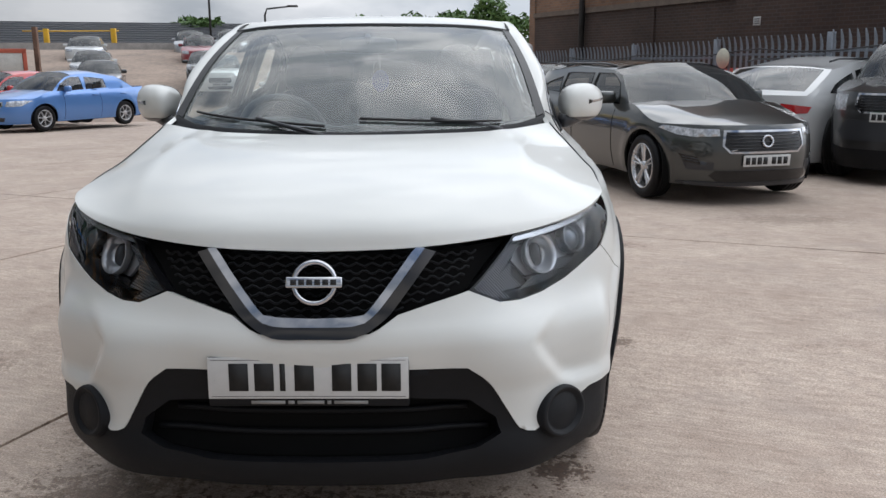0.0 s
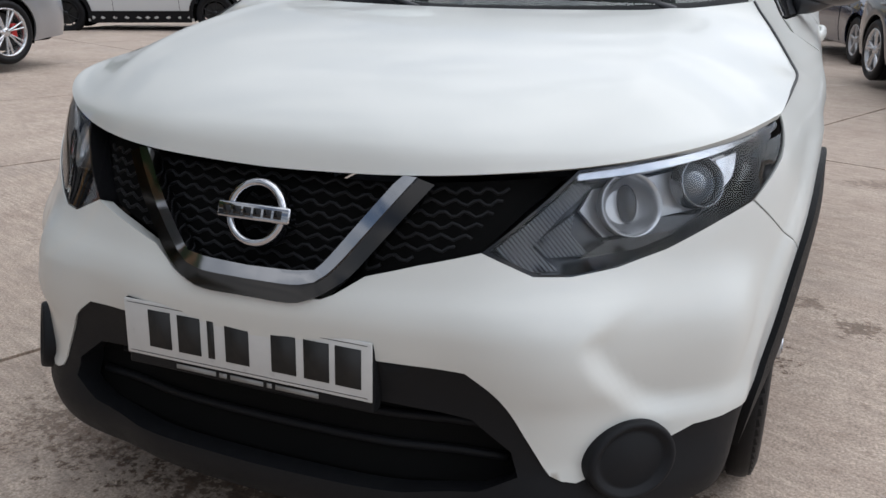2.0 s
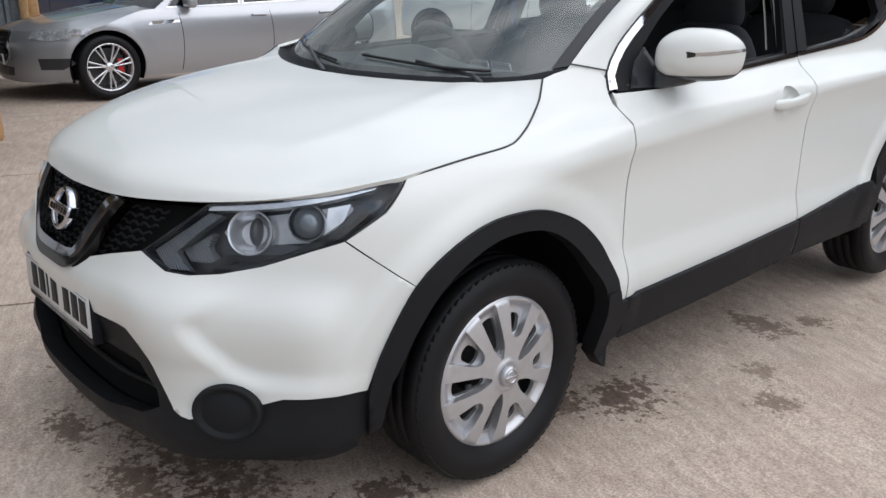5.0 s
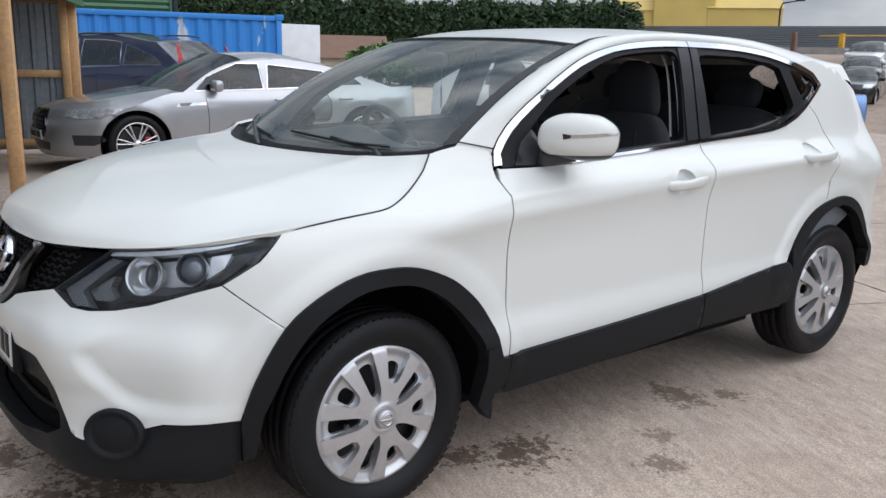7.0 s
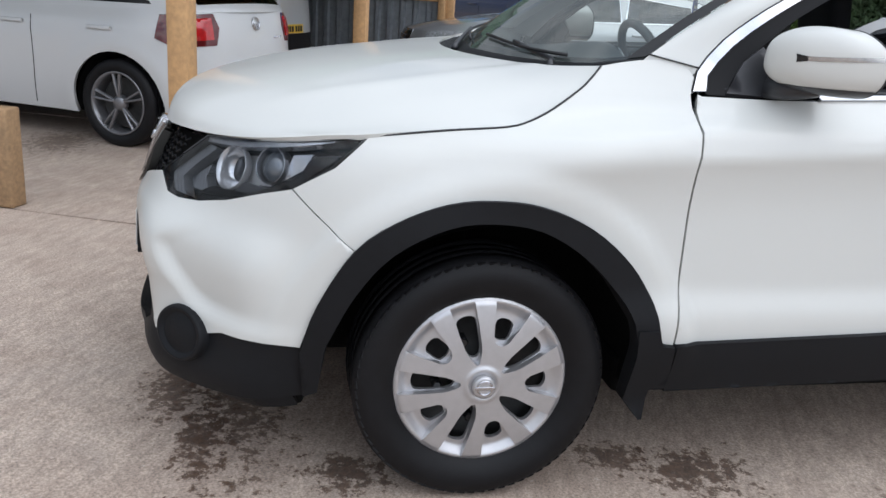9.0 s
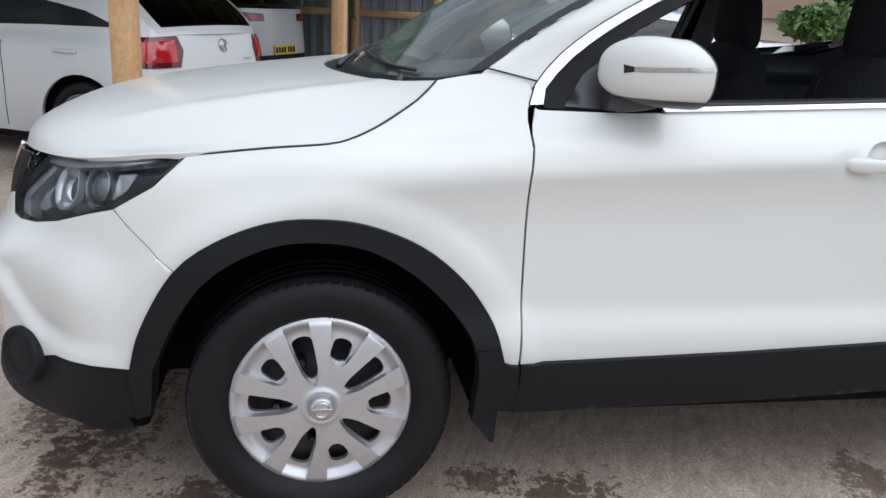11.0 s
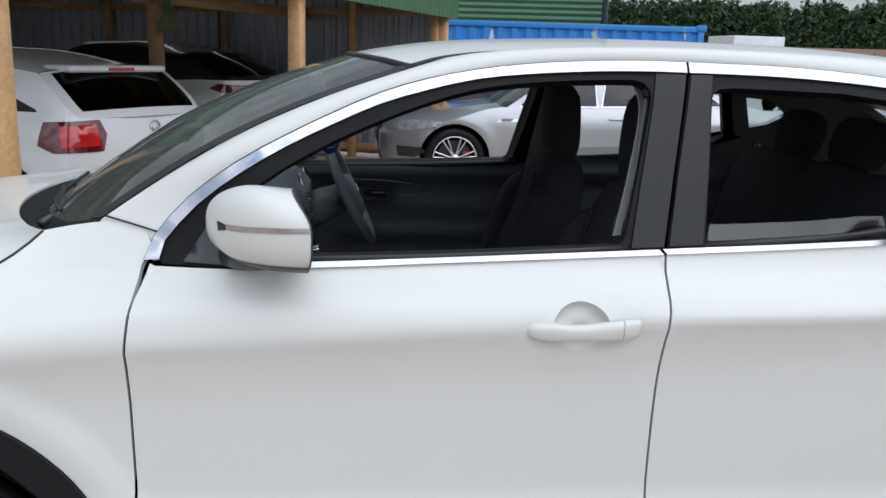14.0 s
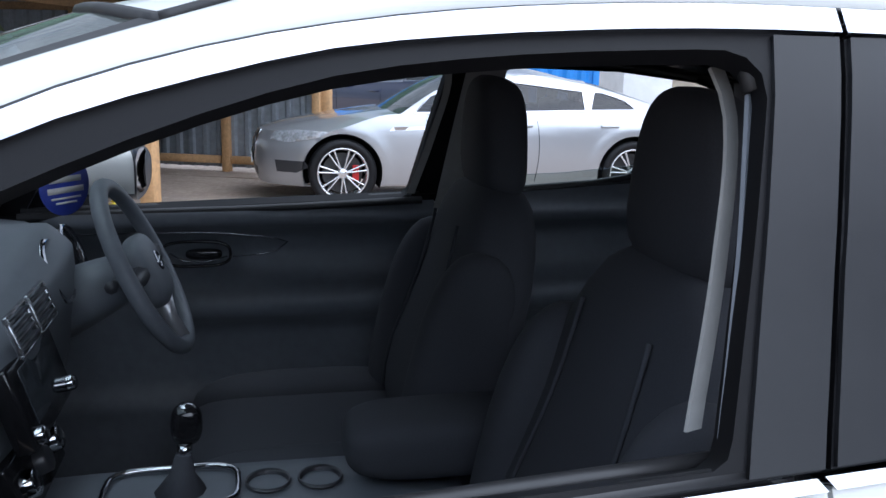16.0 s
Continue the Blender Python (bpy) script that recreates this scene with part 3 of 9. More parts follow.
add_ribs(RIBBED, 55.0, 0.8)
LAMP_GREY = surface("satin grey lamp bezel", (0.075, 0.078, 0.085), 0.22, 0.5, vary=0.15)
LAMP_CHROME = surface("chromed lamp lining", (0.62, 0.625, 0.64), 0.24, 0.35, vary=0.12, scale=14)
BRIGHT = surface("bright reflector", (0.66, 0.67, 0.70), 0.20, 0.8, vary=0.15, scale=12)
LAMP_RING = surface("dulled chrome ring", (0.34, 0.35, 0.37), 0.16, 0.9, vary=0.1)
BOWL = surface("chromed lamp bowl", (0.66, 0.67, 0.69), 0.16, 0.7, vary=0.04, scale=8)
PROJECTOR = surface("projector glass", (0.13, 0.145, 0.165), 0.08, 0.4, vary=0.04, coat=1.0)
brow_hi = spline([(0.606, 0.879), (0.69, 0.886), (0.81, 0.898), (0.954, 0.917), (1.054, 0.932), (1.120, 0.942)], 0.02)
brow_lo = spline([(0.604, 0.869), (0.691, 0.874), (0.796, 0.884), (0.904, 0.899), (1.023, 0.920), (1.100, 0.936)], 0.02)
for mir in SIDES:
    lamp = skin("headlamp", [lamp_loop, shrink(lamp_loop, 0.965)], shell, GLOSS_BLACK, hero, h=0.02, off=-0.002, thick=0.09, mirror=mir, label="clear swept-back headlamp with a chrome upper strip")
    skin("lens", shrink(lamp_loop, 0.965), shell, LENS, lamp, h=0.03, off=-0.003, thick=0, mirror=mir).visible_shadow = False
    skin("housing", shrink(lamp_loop, 0.99), shell, LAMP_GREY, lamp, h=0.03, off=-0.085, thick=0, mirror=mir)
    skin("chrome_brow", brow_hi + brow_lo[::-1], shell, BRIGHT, lamp, h=0.012, off=-0.010, thick=0.03, mirror=mir, label="bright chrome strip")
    # chromed tray round the two lamps
    skin("reflector_tray", [(0.655, 0.862), (0.625, 0.825), (0.668, 0.775), (0.760, 0.778), (0.800, 0.800), (0.880, 0.803), (0.945, 0.838), (1.000, 0.890), (0.985, 0.906), (0.880, 0.890), (0.760, 0.874)], shell, LAMP_CHROME, lamp, h=0.02, off=-0.066, thick=0.01, mirror=mir)
    for (u0, v0), r, off, ball in (((0.714, 0.826), 0.050, -0.058, False), ((0.868, 0.853), 0.043, -0.056, True)):
        m = frame_at(shell, u0, v0, off)
        m = flip(m) if mir else m
        bm = bmesh.new()
        rim_h = 0.034 if ball else 0.030
        if ball:
            lathe(bm, [(r * 1.06, 0.000), (r * 1.06, rim_h - 0.004), (r * 1.03, rim_h), (r * 0.99, rim_h - 0.003), (r * 0.95, 0.014), (r * 0.94, 0.004)], 40, "z")
        else:
            lathe(bm, [(r * 1.14, 0.010), (r * 1.13, rim_h - 0.001), (r * 1.10, rim_h), (r * 0.98, 0.012), (r * 0.80, -0.002), (r * 0.52, -0.012), (r * 0.2, -0.016)], 40, "z")
        bm.transform(m)
        bmesh.ops.recalc_face_normals(bm, faces=bm.faces)
        bowl = part("projector_ring", bm, LAMP_RING if ball else BOWL, lamp)
        bm = bmesh.new()
        if ball:
            lathe(bm, [(0.0005, 0.036)] + [(r * 0.93 * math.sin(a), 0.006 + 0.030 * math.cos(a)) for a in np.linspace(0.12, math.pi / 2, 10)], 36, "z")
        else:
            lathe(bm, [(0.0005, 0.018), (r * 0.20, 0.017), (r * 0.36, 0.012), (r * 0.44, 0.002), (r * 0.46, -0.014)], 24, "z")
            bmesh.ops.scale(bm, vec=(0.7, 1.55, 1.0), verts=bm.verts)
            bmesh.ops.translate(bm, vec=(0.006, 0.004, 0.0), verts=bm.verts)
        bm.transform(m)
        bmesh.ops.recalc_face_normals(bm, faces=bm.faces)
        part("projector_lens" if ball else "bulb_shield", bm, PROJECTOR if ball else LAMP_GREY, bowl)
    # boomerang light guide, indicator, outer reflector and the webs between them
    skin("daytime_strip", [(0.600, 0.866), (0.52, 0.812), (0.446, 0.766), (0.492, 0.731), (0.560, 0.732), (0.536, 0.748), (0.514, 0.768), (0.575, 0.818), (0.638, 0.862)], shell, RIBBED, lamp, h=0.015, off=-0.024, thick=0.03, mirror=mir, label="clear ribbed light guide")
    skin("indicator", [(0.524, 0.773), (0.606, 0.820), (0.594, 0.786), (0.628, 0.751), (0.548, 0.751)], shell, RIBBED, lamp, h=0.015, off=-0.045, thick=0.03, mirror=mir)
    skin("outer_reflector", [(0.926, 0.892), (0.990, 0.902), (0.966, 0.856), (0.908, 0.822), (0.918, 0.858)], shell, BRIGHT, lamp, h=0.02, off=-0.040, thick=0.02, mirror=mir)
    skin("web", [(0.732, 0.774), (0.78, 0.800), (0.858, 0.796), (0.912, 0.826), (0.882, 0.804), (0.816, 0.780), (0.744, 0.762)], shell, LAMP_GREY, lamp, h=0.02, off=-0.036, thick=0.02, mirror=mir)
    skin("dark_bezel", [(0.60, 0.745), (0.72, 0.752), (0.88, 0.788), (0.95, 0.812), (1.02, 0.860), (1.075, 0.905), (1.00, 0.895), (0.97, 0.850), (0.90, 0.808), (0.80, 0.775), (0.66, 0.770)], shell, GLOSS_BLACK, lamp, h=0.02, off=-0.030, thick=0.03, mirror=mir)

def bowl_at(hy, hz, a, r=1.0):
    return fy(hy - 0.006 + 0.061 * r * math.cos(a), hz + 0.004 + (0.051 if math.sin(a) > 0 else 0.062) * r * math.sin(a))


# wings, doors, quarters
door_seam = [(1.430, 1.068), (1.412, 1.01), (1.403, 0.91), (1.405, 0.775), (1.408, 0.603), (1.408, 0.425)]
mid_seam = [(2.496, 0.468), (2.495, 0.646), (2.498, 0.823), (2.510, 1.0), (2.523, 1.100)]
mid_seam = spline(mid_seam, 0.03)
gap = 0.0028
belt = spline([(1.44, 1.064), (1.75, 1.067), (2.0, 1.077), (2.276, 1.089), (2.52, 1.100)], 0.1)
belt_r = spline([(2.528, 1.101), (2.859, 1.117), (3.115, 1.136), (3.30, 1.185), (3.42, 1.242)], 0.05)
rear_arch = [(3.145, 0.50), (3.161, 0.60)] + spline([(3.175, 0.63), (3.25, 0.715), (3.36, 0.775), (3.52, 0.806), (3.66, 0.797), (3.80, 0.735), (3.91, 0.63)], 0.03) + [(3.99, 0.50), (4.03, 0.40)]
rear_shut = [(3.42, 0.792), (3.455, 0.90), (3.505, 1.0), (3.53, 1.08), (3.47, 1.19), (3.42, 1.242)]
chrome_out = spline([(1.418, 1.072), (1.436, 1.119), (1.503, 1.197), (1.604, 1.274), (1.703, 1.330), (1.802, 1.379), (1.904, 1.424), (2.008, 1.456), (2.115, 1.478), (2.223, 1.493), (2.333, 1.502), (2.445, 1.507), (2.59, 1.508), (2.86, 1.503), (3.122, 1.481), (3.36, 1.437), (3.529, 1.383), (3.577, 1.327)], 0.04)
chrome_in = spline([(1.450, 1.074), (1.459, 1.111), (1.525, 1.186), (1.615, 1.255), (1.703, 1.308), (1.802, 1.357), (1.904, 1.402), (2.008, 1.434), (2.114, 1.459), (2.222, 1.472), (2.332, 1.480), (2.443, 1.485), (2.586, 1.486), (2.86, 1.481), (3.122, 1.459), (3.34, 1.417), (3.50, 1.368), (3.545, 1.322)], 0.04)
aperture_top = [(1.566, 1.165)] + spline([(1.652, 1.234), (1.704, 1.269), (1.803, 1.323), (1.904, 1.369), (2.008, 1.409), (2.114, 1.440), (2.221, 1.456), (2.33, 1.465), (2.441, 1.470)], 0.05) + [(2.470, 1.470), (2.490, 1.464), (2.503, 1.450), (2.505, 1.428)]
aperture_f = aperture_top + [(2.440, 1.145), (2.434, 1.130), (2.420, 1.122), (1.908, 1.102), (1.749, 1.095), (1.566, 1.088)]
aperture_r = [(2.620, 1.130), (2.619, 1.15), (2.645, 1.432), (2.651, 1.446), (2.664, 1.455), (2.70, 1.459), (2.95, 1.454), (3.170, 1.429), (3.245, 1.405), (3.295, 1.240), (3.24, 1.205), (3.05, 1.158), (2.86, 1.138)]
quarter = [(3.375, 1.262), (3.325, 1.398), (3.42, 1.390), (3.50, 1.357), (3.535, 1.320), (3.50, 1.287), (3.45, 1.266)]


def clip_run(run, lo, hi):
    """The stretch of a run of (s, z) between two values of s."""
    s_, z_ = [q[0] for q in run], [q[1] for q in run]
    a, b = max(lo, s_[0]), min(hi, s_[-1])
    return [(a, float(np.interp(a, s_, z_)))] + [q for q in run if a < q[0] < b] + [(b, float(np.interp(b, s_, z_)))]


for mir in SIDES:
    fender = skin("front_wing", hood_edge + ys(spline([(1.25, 1.131), (1.32, 1.141), (1.380, 1.139), (1.417, 1.124), (1.430, 1.102), (1.422, 1.080), (1.412, 1.066)], 0.015) + [(y - 2 * gap, z) for y, z in door_seam[1:]]) + ys([(y, z) for y, z in reversed(arch_out[3:-1])])
                  + [(seam_low[0] + 0.004, seam_low[1]), (seam_up[0] + 0.004, seam_up[1] + 0.002), fy(0.535, 0.870)], shell, WHITE, hero, h=0.025, thick=0.014, mirror=mir)
    front_door = skin("front_door", [ys(door_seam + mid_seam + list(reversed(belt))), [bowl_at(*HANDLES[0], a / 20 * math.pi) for a in range(40)]], shell, WHITE, hero, h=0.018, thick=0.02, mirror=mir, label="white door with its window wound down")
    rear_door = skin("rear_door", [ys([(y + 1.9 * gap, z) for y, z in reversed(mid_seam)]) + ys([(2.80, 0.500), (3.10, 0.528)]) + ys(rear_arch[1:8]) + ys(rear_shut) + ys(list(reversed(belt_r))), [bowl_at(*HANDLES[1], a / 20 * math.pi) for a in range(40)]], shell, WHITE, hero, h=0.018, thick=0.02, mirror=mir, label="white door with its window wound down")
    skin("rear_quarter", ys([(y + 2.5 * gap, z) for y, z in rear_shut] + [(3.56, 1.31)]) + ys([(3.585, 1.33), (3.53, 1.39), (3.40, 1.43), (3.55, 1.445), (3.80, 1.40), (3.98, 1.30), (4.08, 1.10)]) + ys([(4.16, 0.9), (4.18, 0.7), (4.10, 0.45)]) + ys(list(reversed(rear_arch[8:]))), shell, WHITE, hero, h=0.035, thick=0.014, mirror=mir)
    skin("arch_cladding", ys(arch_out[1:] + list(reversed(arch_in)) + [(0.470, 0.288)]), shell, BLACK_PLASTIC, hero, h=0.022, off=0.012, thick=0.05, mirror=mir)
    shift = HUB_R[0] - HUB_F[0]
    skin("rear_arch_cladding", ys(rear_arch + [(3.96, 0.40), (3.92, 0.50)] + [(y + shift + 0.02, z) for y, z in reversed(arch_in[2:-2])] + [(3.205, 0.45), (3.19, 0.34), (3.12, 0.34)]), shell, BLACK_PLASTIC, hero, h=0.03, off=0.010, thick=0.05, mirror=mir)
    skin("sill_cladding", ys([(1.408, 0.305), (1.8, 0.312), (2.158, 0.321), (2.502, 0.338)] + [(2.493, 0.484), (2.0, 0.462), (1.408, 0.446)]), shell, BLACK_PLASTIC, hero, h=0.025, off=0.016, thick=0.05, mirror=mir)
    skin("sill_cladding", ys([(2.508, 0.338), (2.8, 0.336), (3.115, 0.335), (3.14, 0.506), (3.105, 0.544), (2.8, 0.516), (2.499, 0.485)]), shell, BLACK_PLASTIC, hero, h=0.025, off=0.016, thick=0.05, mirror=mir)
    skin("mud_flap", ys([(1.350, 0.216), (1.360, 0.216), (1.364, 0.312), (1.410, 0.316), (1.402, 0.444), (1.368, 0.448), (1.350, 0.490), (1.294, 0.492), (1.302, 0.42), (1.299, 0.279)]), lambda s, z: shell(s, max(z, 0.29)) + Vector((-0.004 if z < 0.29 else 0, 0, min(0, z - 0.29))), BLACK_PLASTIC, hero, h=0.025, off=0.017, thick=0.05, mirror=mir)
    # chrome surround, split at the middle pillar
    ci, co = sorted(ys(chrome_in)), sorted(ys(chrome_out))
    cut = fy(2.593, 1.496)[0]
    for lo, hi in ((0, cut - gap), (cut + gap, 99)):
        o, i = clip_run(co, lo, hi), clip_run(ci, lo, hi)
        skin("window_chrome", o + list(reversed(i)), shell, CHROME, hero, h=0.03, off=0.006, thick=0.02, mirror=not mir)
    for rows in ([q for q in belt if q[0] > 1.70], belt_r + [(3.50, 1.285), (3.565, 1.325)]):
        low = [(y, z) for y, z in rows]
        skin("belt_chrome", ys(low + [(y - 0.01, z + 0.011) for y, z in reversed(low)]), shell, CHROME, hero, h=0.04, off=0.007, thick=0.02, mirror=mir)
    # black window frames with real openings
    frame_f = ys([(1.455, 1.070), (1.60, 1.069), (1.70, 1.071), (1.71, 1.080), (1.997, 1.091), (2.276, 1.103), (2.521, 1.115)]) + [fy(2.549, 1.28), fy(2.588, 1.484)] + [q for q in reversed(ci) if q[0] < cut - 0.02]
    skin("window_frame", [frame_f, ys(aperture_f)], shell, FRAME_BLACK, hero, h=0.03, off=-0.002, thick=0.03, mirror=mir)
    frame_r = [fy(2.597, 1.484), fy(2.558, 1.28), fy(2.531, 1.116)] + ys([(2.859, 1.132), (3.115, 1.153), (3.30, 1.202), (3.42, 1.258), (3.54, 1.322)]) + [q for q in reversed(ci) if q[0] > cut + 0.02]
    skin("pillar_cover", ys([(2.449, 1.114), (2.522, 1.117), (2.549, 1.28), (2.588, 1.483), (2.519, 1.483), (2.510, 1.43), (2.476, 1.26)]), shell, PILLAR_BLACK, hero, h=0.03, off=0.003, thick=0.01, mirror=mir)
    skin("pillar_cover", ys([(2.534, 1.118), (2.610, 1.123), (2.625, 1.26), (2.640, 1.43), (2.650, 1.483), (2.600, 1.483), (2.560, 1.28)]), shell, PILLAR_BLACK, hero, h=0.03, off=0.003, thick=0.01, mirror=mir)
    skin("window_frame", [frame_r, ys(aperture_r), ys(quarter)], shell, FRAME_BLACK, hero, h=0.03, off=-0.002, thick=0.03, mirror=mir)
    skin("quarter_glass", ys(quarter), shell, PALE_GLASS, hero, h=0.04, off=-0.006, thick=0, mirror=mir)
    skin("rear_window_glass", ys([(2.625, 1.121), (2.633, 1.168), (2.86, 1.178), (3.04, 1.196), (3.21, 1.225), (3.20, 1.195), (3.05, 1.156), (2.86, 1.136)]), shell, PALE_GLASS, hero, h=0.05, off=-0.014, thick=0.004, mirror=mir)
    # door handles over their finger bowls
    for (hy, hz), dr in zip(HANDLES, (front_door, rear_door)):

        def finger_bowl(u, v, hy=hy, hz=hz):
            a, r = 2 * math.pi * u, max(0.001, v)
            up = ease(0.5 + 1.5 * math.sin(a))
            return shell(*bowl_at(hy, hz, a, r)) - Vector((0.030 * (up * (1 - r ** 5) + (1 - up) * ease(1.1 - 1.1 * r)), 0, 0))

        sheet("finger_bowl", finger_bowl, 40, 14, WHITE, dr, mirror=mir, closed_u=True)
        m = frame_at(shell, *fy(hy, hz - 0.078), 0.0)
        m = m @ Matrix.Translation((0, 0.079, -0.010))
        m = flip(m) if mir else m
        grip = [(-0.1320, -0.0035, 0.0050, 0.008), (-0.1285, -0.0040, 0.0110, 0.014), (-0.118, -0.0040, 0.0160, 0.021), (-0.100, -0.0035, 0.0190, 0.027), (-0.072, -0.0020, 0.0205, 0.033), (-0.040, -0.0010, 0.0175, 0.037), (0.0, 0.0005, 0.0180, 0.039), (0.030, 0.0020, 0.0205, 0.039), (0.060, 0.0035, 0.0220, 0.038), (0.082, 0.0040, 0.0225, 0.036)]
        cap = [(0.0836, 0.0040, 0.0225, 0.036), (0.105, 0.0045, 0.0210, 0.032), (0.122, 0.0050, 0.0185, 0.025), (0.1285, 0.0050, 0.0150, 0.017), (0.1305, 0.0050, 0.0090, 0.009)]
        handle = None
        for name, seg in (("door_handle", grip), ("key_cap", cap)):
            bm = bmesh.new()
            rr = []
            for px, cy, hh, top in seg:
                ring = []
                for a in np.linspace(0, 2 * math.pi, 20, endpoint=False):
                    c, s = math.cos(a), math.sin(a)
                    ring.append(bm.verts.new((0.93 * px, cy + hh * math.copysign(abs(c) ** 0.75, c), top - 0.013 + 0.013 * math.copysign(abs(s) ** 0.8, s))))
                rr.append(ring)
            for p, q in zip(rr, rr[1:]):
                for k in range(20):
                    bm.faces.new((p[k], p[(k + 1) % 20], q[(k + 1) % 20], q[k]))
            bm.faces.new(rr[0])
            bm.faces.new(rr[-1][::-1])
            bm.transform(m)
            bmesh.ops.recalc_face_normals(bm, faces=bm.faces)
            crisp(bm, 50)
            handle = part(name, bm, WHITE, handle or dr)

# bonnet
edge_pts = [shell(s, z) for s, z in hood_edge]
edge_len = np.r_[0, np.cumsum([(b - a).length for a, b in zip(edge_pts, edge_pts[1:])])]
hood_mid_y = pchip([(0, 0.092), (0.08, 0.115), (0.2, 0.19), (0.4, 0.36), (0.6, 0.55), (0.8, 0.75), (1.0, 0.945)])
hood_mid_z = pchip([(0, 0.868), (0.03, 0.898), (0.08, 0.924), (0.2, 0.970), (0.4, 1.024), (0.6, 1.060), (0.8, 1.083), (1.0, 1.096)])


HOOD_FRONT = ((0, 0.062, 0.28, 0.38, 0.50, 0.572, 0.65, 0.728, 0.766, 0.788), (0.868, 0.869, 0.876, 0.881, 0.887, 0.894, 0.906, 0.925, 0.939, 0.946))
hood_front_z = pchip(list(zip(*HOOD_FRONT)))


hood_front_known = {}


def hood_front(x):
    """The bonnet's leading edge, on the shell."""
    if x not in hood_front_known:
        z = hood_front_z(x)
        hood_front_known[x] = shell(fx(x, z)[0] if x > 1e-4 else 0.0, z)
    return hood_front_known[x]


def hood(u, v):
    p = hood_plain(2 * u - 1, v)
    if v < 0.35:
        t = round(abs(2 * u - 1), 6)
        q, f = hood_plain(t, 0.0), hood_front(t * 0.788)
        k = 1 - ease(v / 0.35)
        p = (p[0] + math.copysign(k * (f.x - q[0]), 2 * u - 1), p[1] + k * (f.y - q[1]), p[2] + k * (f.z - q[2]))
    return p


def hood_plain(a, v):
    t = abs(a)
    d = v * edge_len[-1]
    e = [float(np.interp(d, edge_len, [p[i] for p in edge_pts])) for i in range(3)]
    cy, cz = hood_mid_y(v), hood_mid_z(v)
    py = 3.0 - 1.0 * v
    x = a * (e[0] - 0.003)
    y = cy + (e[1] - cy) * t ** py
    # a nearly flat middle, a crease, then sides that fall to the edge
    c, low = 0.66 + 0.08 * v, 0.13
    k = (t - c) / (1 - c)
    bent = low * (t / c) ** 2.2 if t < c else low + (1 - low) * (0.72 * k + 0.28 * k * k)
    round_ = t ** (2.2 + 2.0 * ease(v / 0.25))
    w = ease(v / 0.38)
    drop = round_ + (bent - round_) * w
    z = e[2] + (cz - e[2]) * (1 - drop)
    z += 0.0035 * w * math.exp(-((t - c) / 0.045) ** 2)
    return (x, y, z)


sheet("bonnet", hood, 90, 60, WHITE, hero, thick=0.014, label="white bonnet with two long creases")

for mir in SIDES:
    bm = bmesh.new()
    tube(bm, [((-1 if mir else 1) * (q.x + 0.0005), q.y, q.z - 0.0005) for q in edge_pts], 0.0030, 6)
    part("bonnet_gap", bm, RUBBER_SEAL, hero)

# windscreen, pillars, roof, tail
WS_LOW = [(0.0, 1.03, 1.098), (0.35, 1.085, 1.104), (0.58, 1.20, 1.116), (0.690, 1.315, 1.146)]
WS_TOP = [(0.0, 1.83, 1.506), (0.25, 1.855, 1.504), (0.45, 1.91, 1.497), (0.585, 1.985, 1.482)]


def across(ctrl, a, sgn=True):
    t = abs(a)
    xs_ = [c[0] for c in ctrl]
    x = t * xs_[-1]
    f = [pchip([(c[0], c[k]) for c in ctrl])(x) for k in (1, 2)]
    return Vector((math.copysign(x, a) if sgn else x, *f))


def screen(u, v, grow=0.0):
    a = (2 * u - 1) * (1 + grow)
    p, q = across(WS_LOW, max(-1, min(1, a))), across(WS_TOP, max(-1, min(1, a)))
    m = p.lerp(q, v)
    bow = (0.036 + 0.018 * (1 - a * a)) * math.sin(math.pi * v)
    return m + Vector((0, -0.66 * bow, 0.75 * bow))


windscreen = sheet("windscreen", screen, 30, 16, CLEAR, hero, label="green-tinted windscreen reflecting the sky")
windscreen.visible_shadow = False
# black band round the glass and the scuttle in front of it
for lo, hi in ((0.0, 0.035), (0.965, 1.0)):
    sheet("screen_band", lambda u, v, lo=lo, hi=hi: tuple(screen(u, lo + (hi - lo) * v) + Vector((0, 0.003, -0.004))), 30, 2, GLOSS_BLACK, hero)
for e in (0.0, 1.0):
    sheet("screen_seal", lambda u, v, e=e: tuple(screen(e + (0.012 if e == 0 else -0.012) * u * 2, v) + Vector((0, -0.002, 0.003))), 2, 16, RUBBER_SEAL, hero)


def scuttle(u, v):
    a = 2 * u - 1
    h0, s0 = Vector(hood(u, 1.0)), across(WS_LOW, a)
    p = h0.lerp(s0, v)
    return (p.x, p.y, p.z - 0.018 * math.sin(math.pi * min(1, v * 1.1)) - 0.006 * (1 - v))


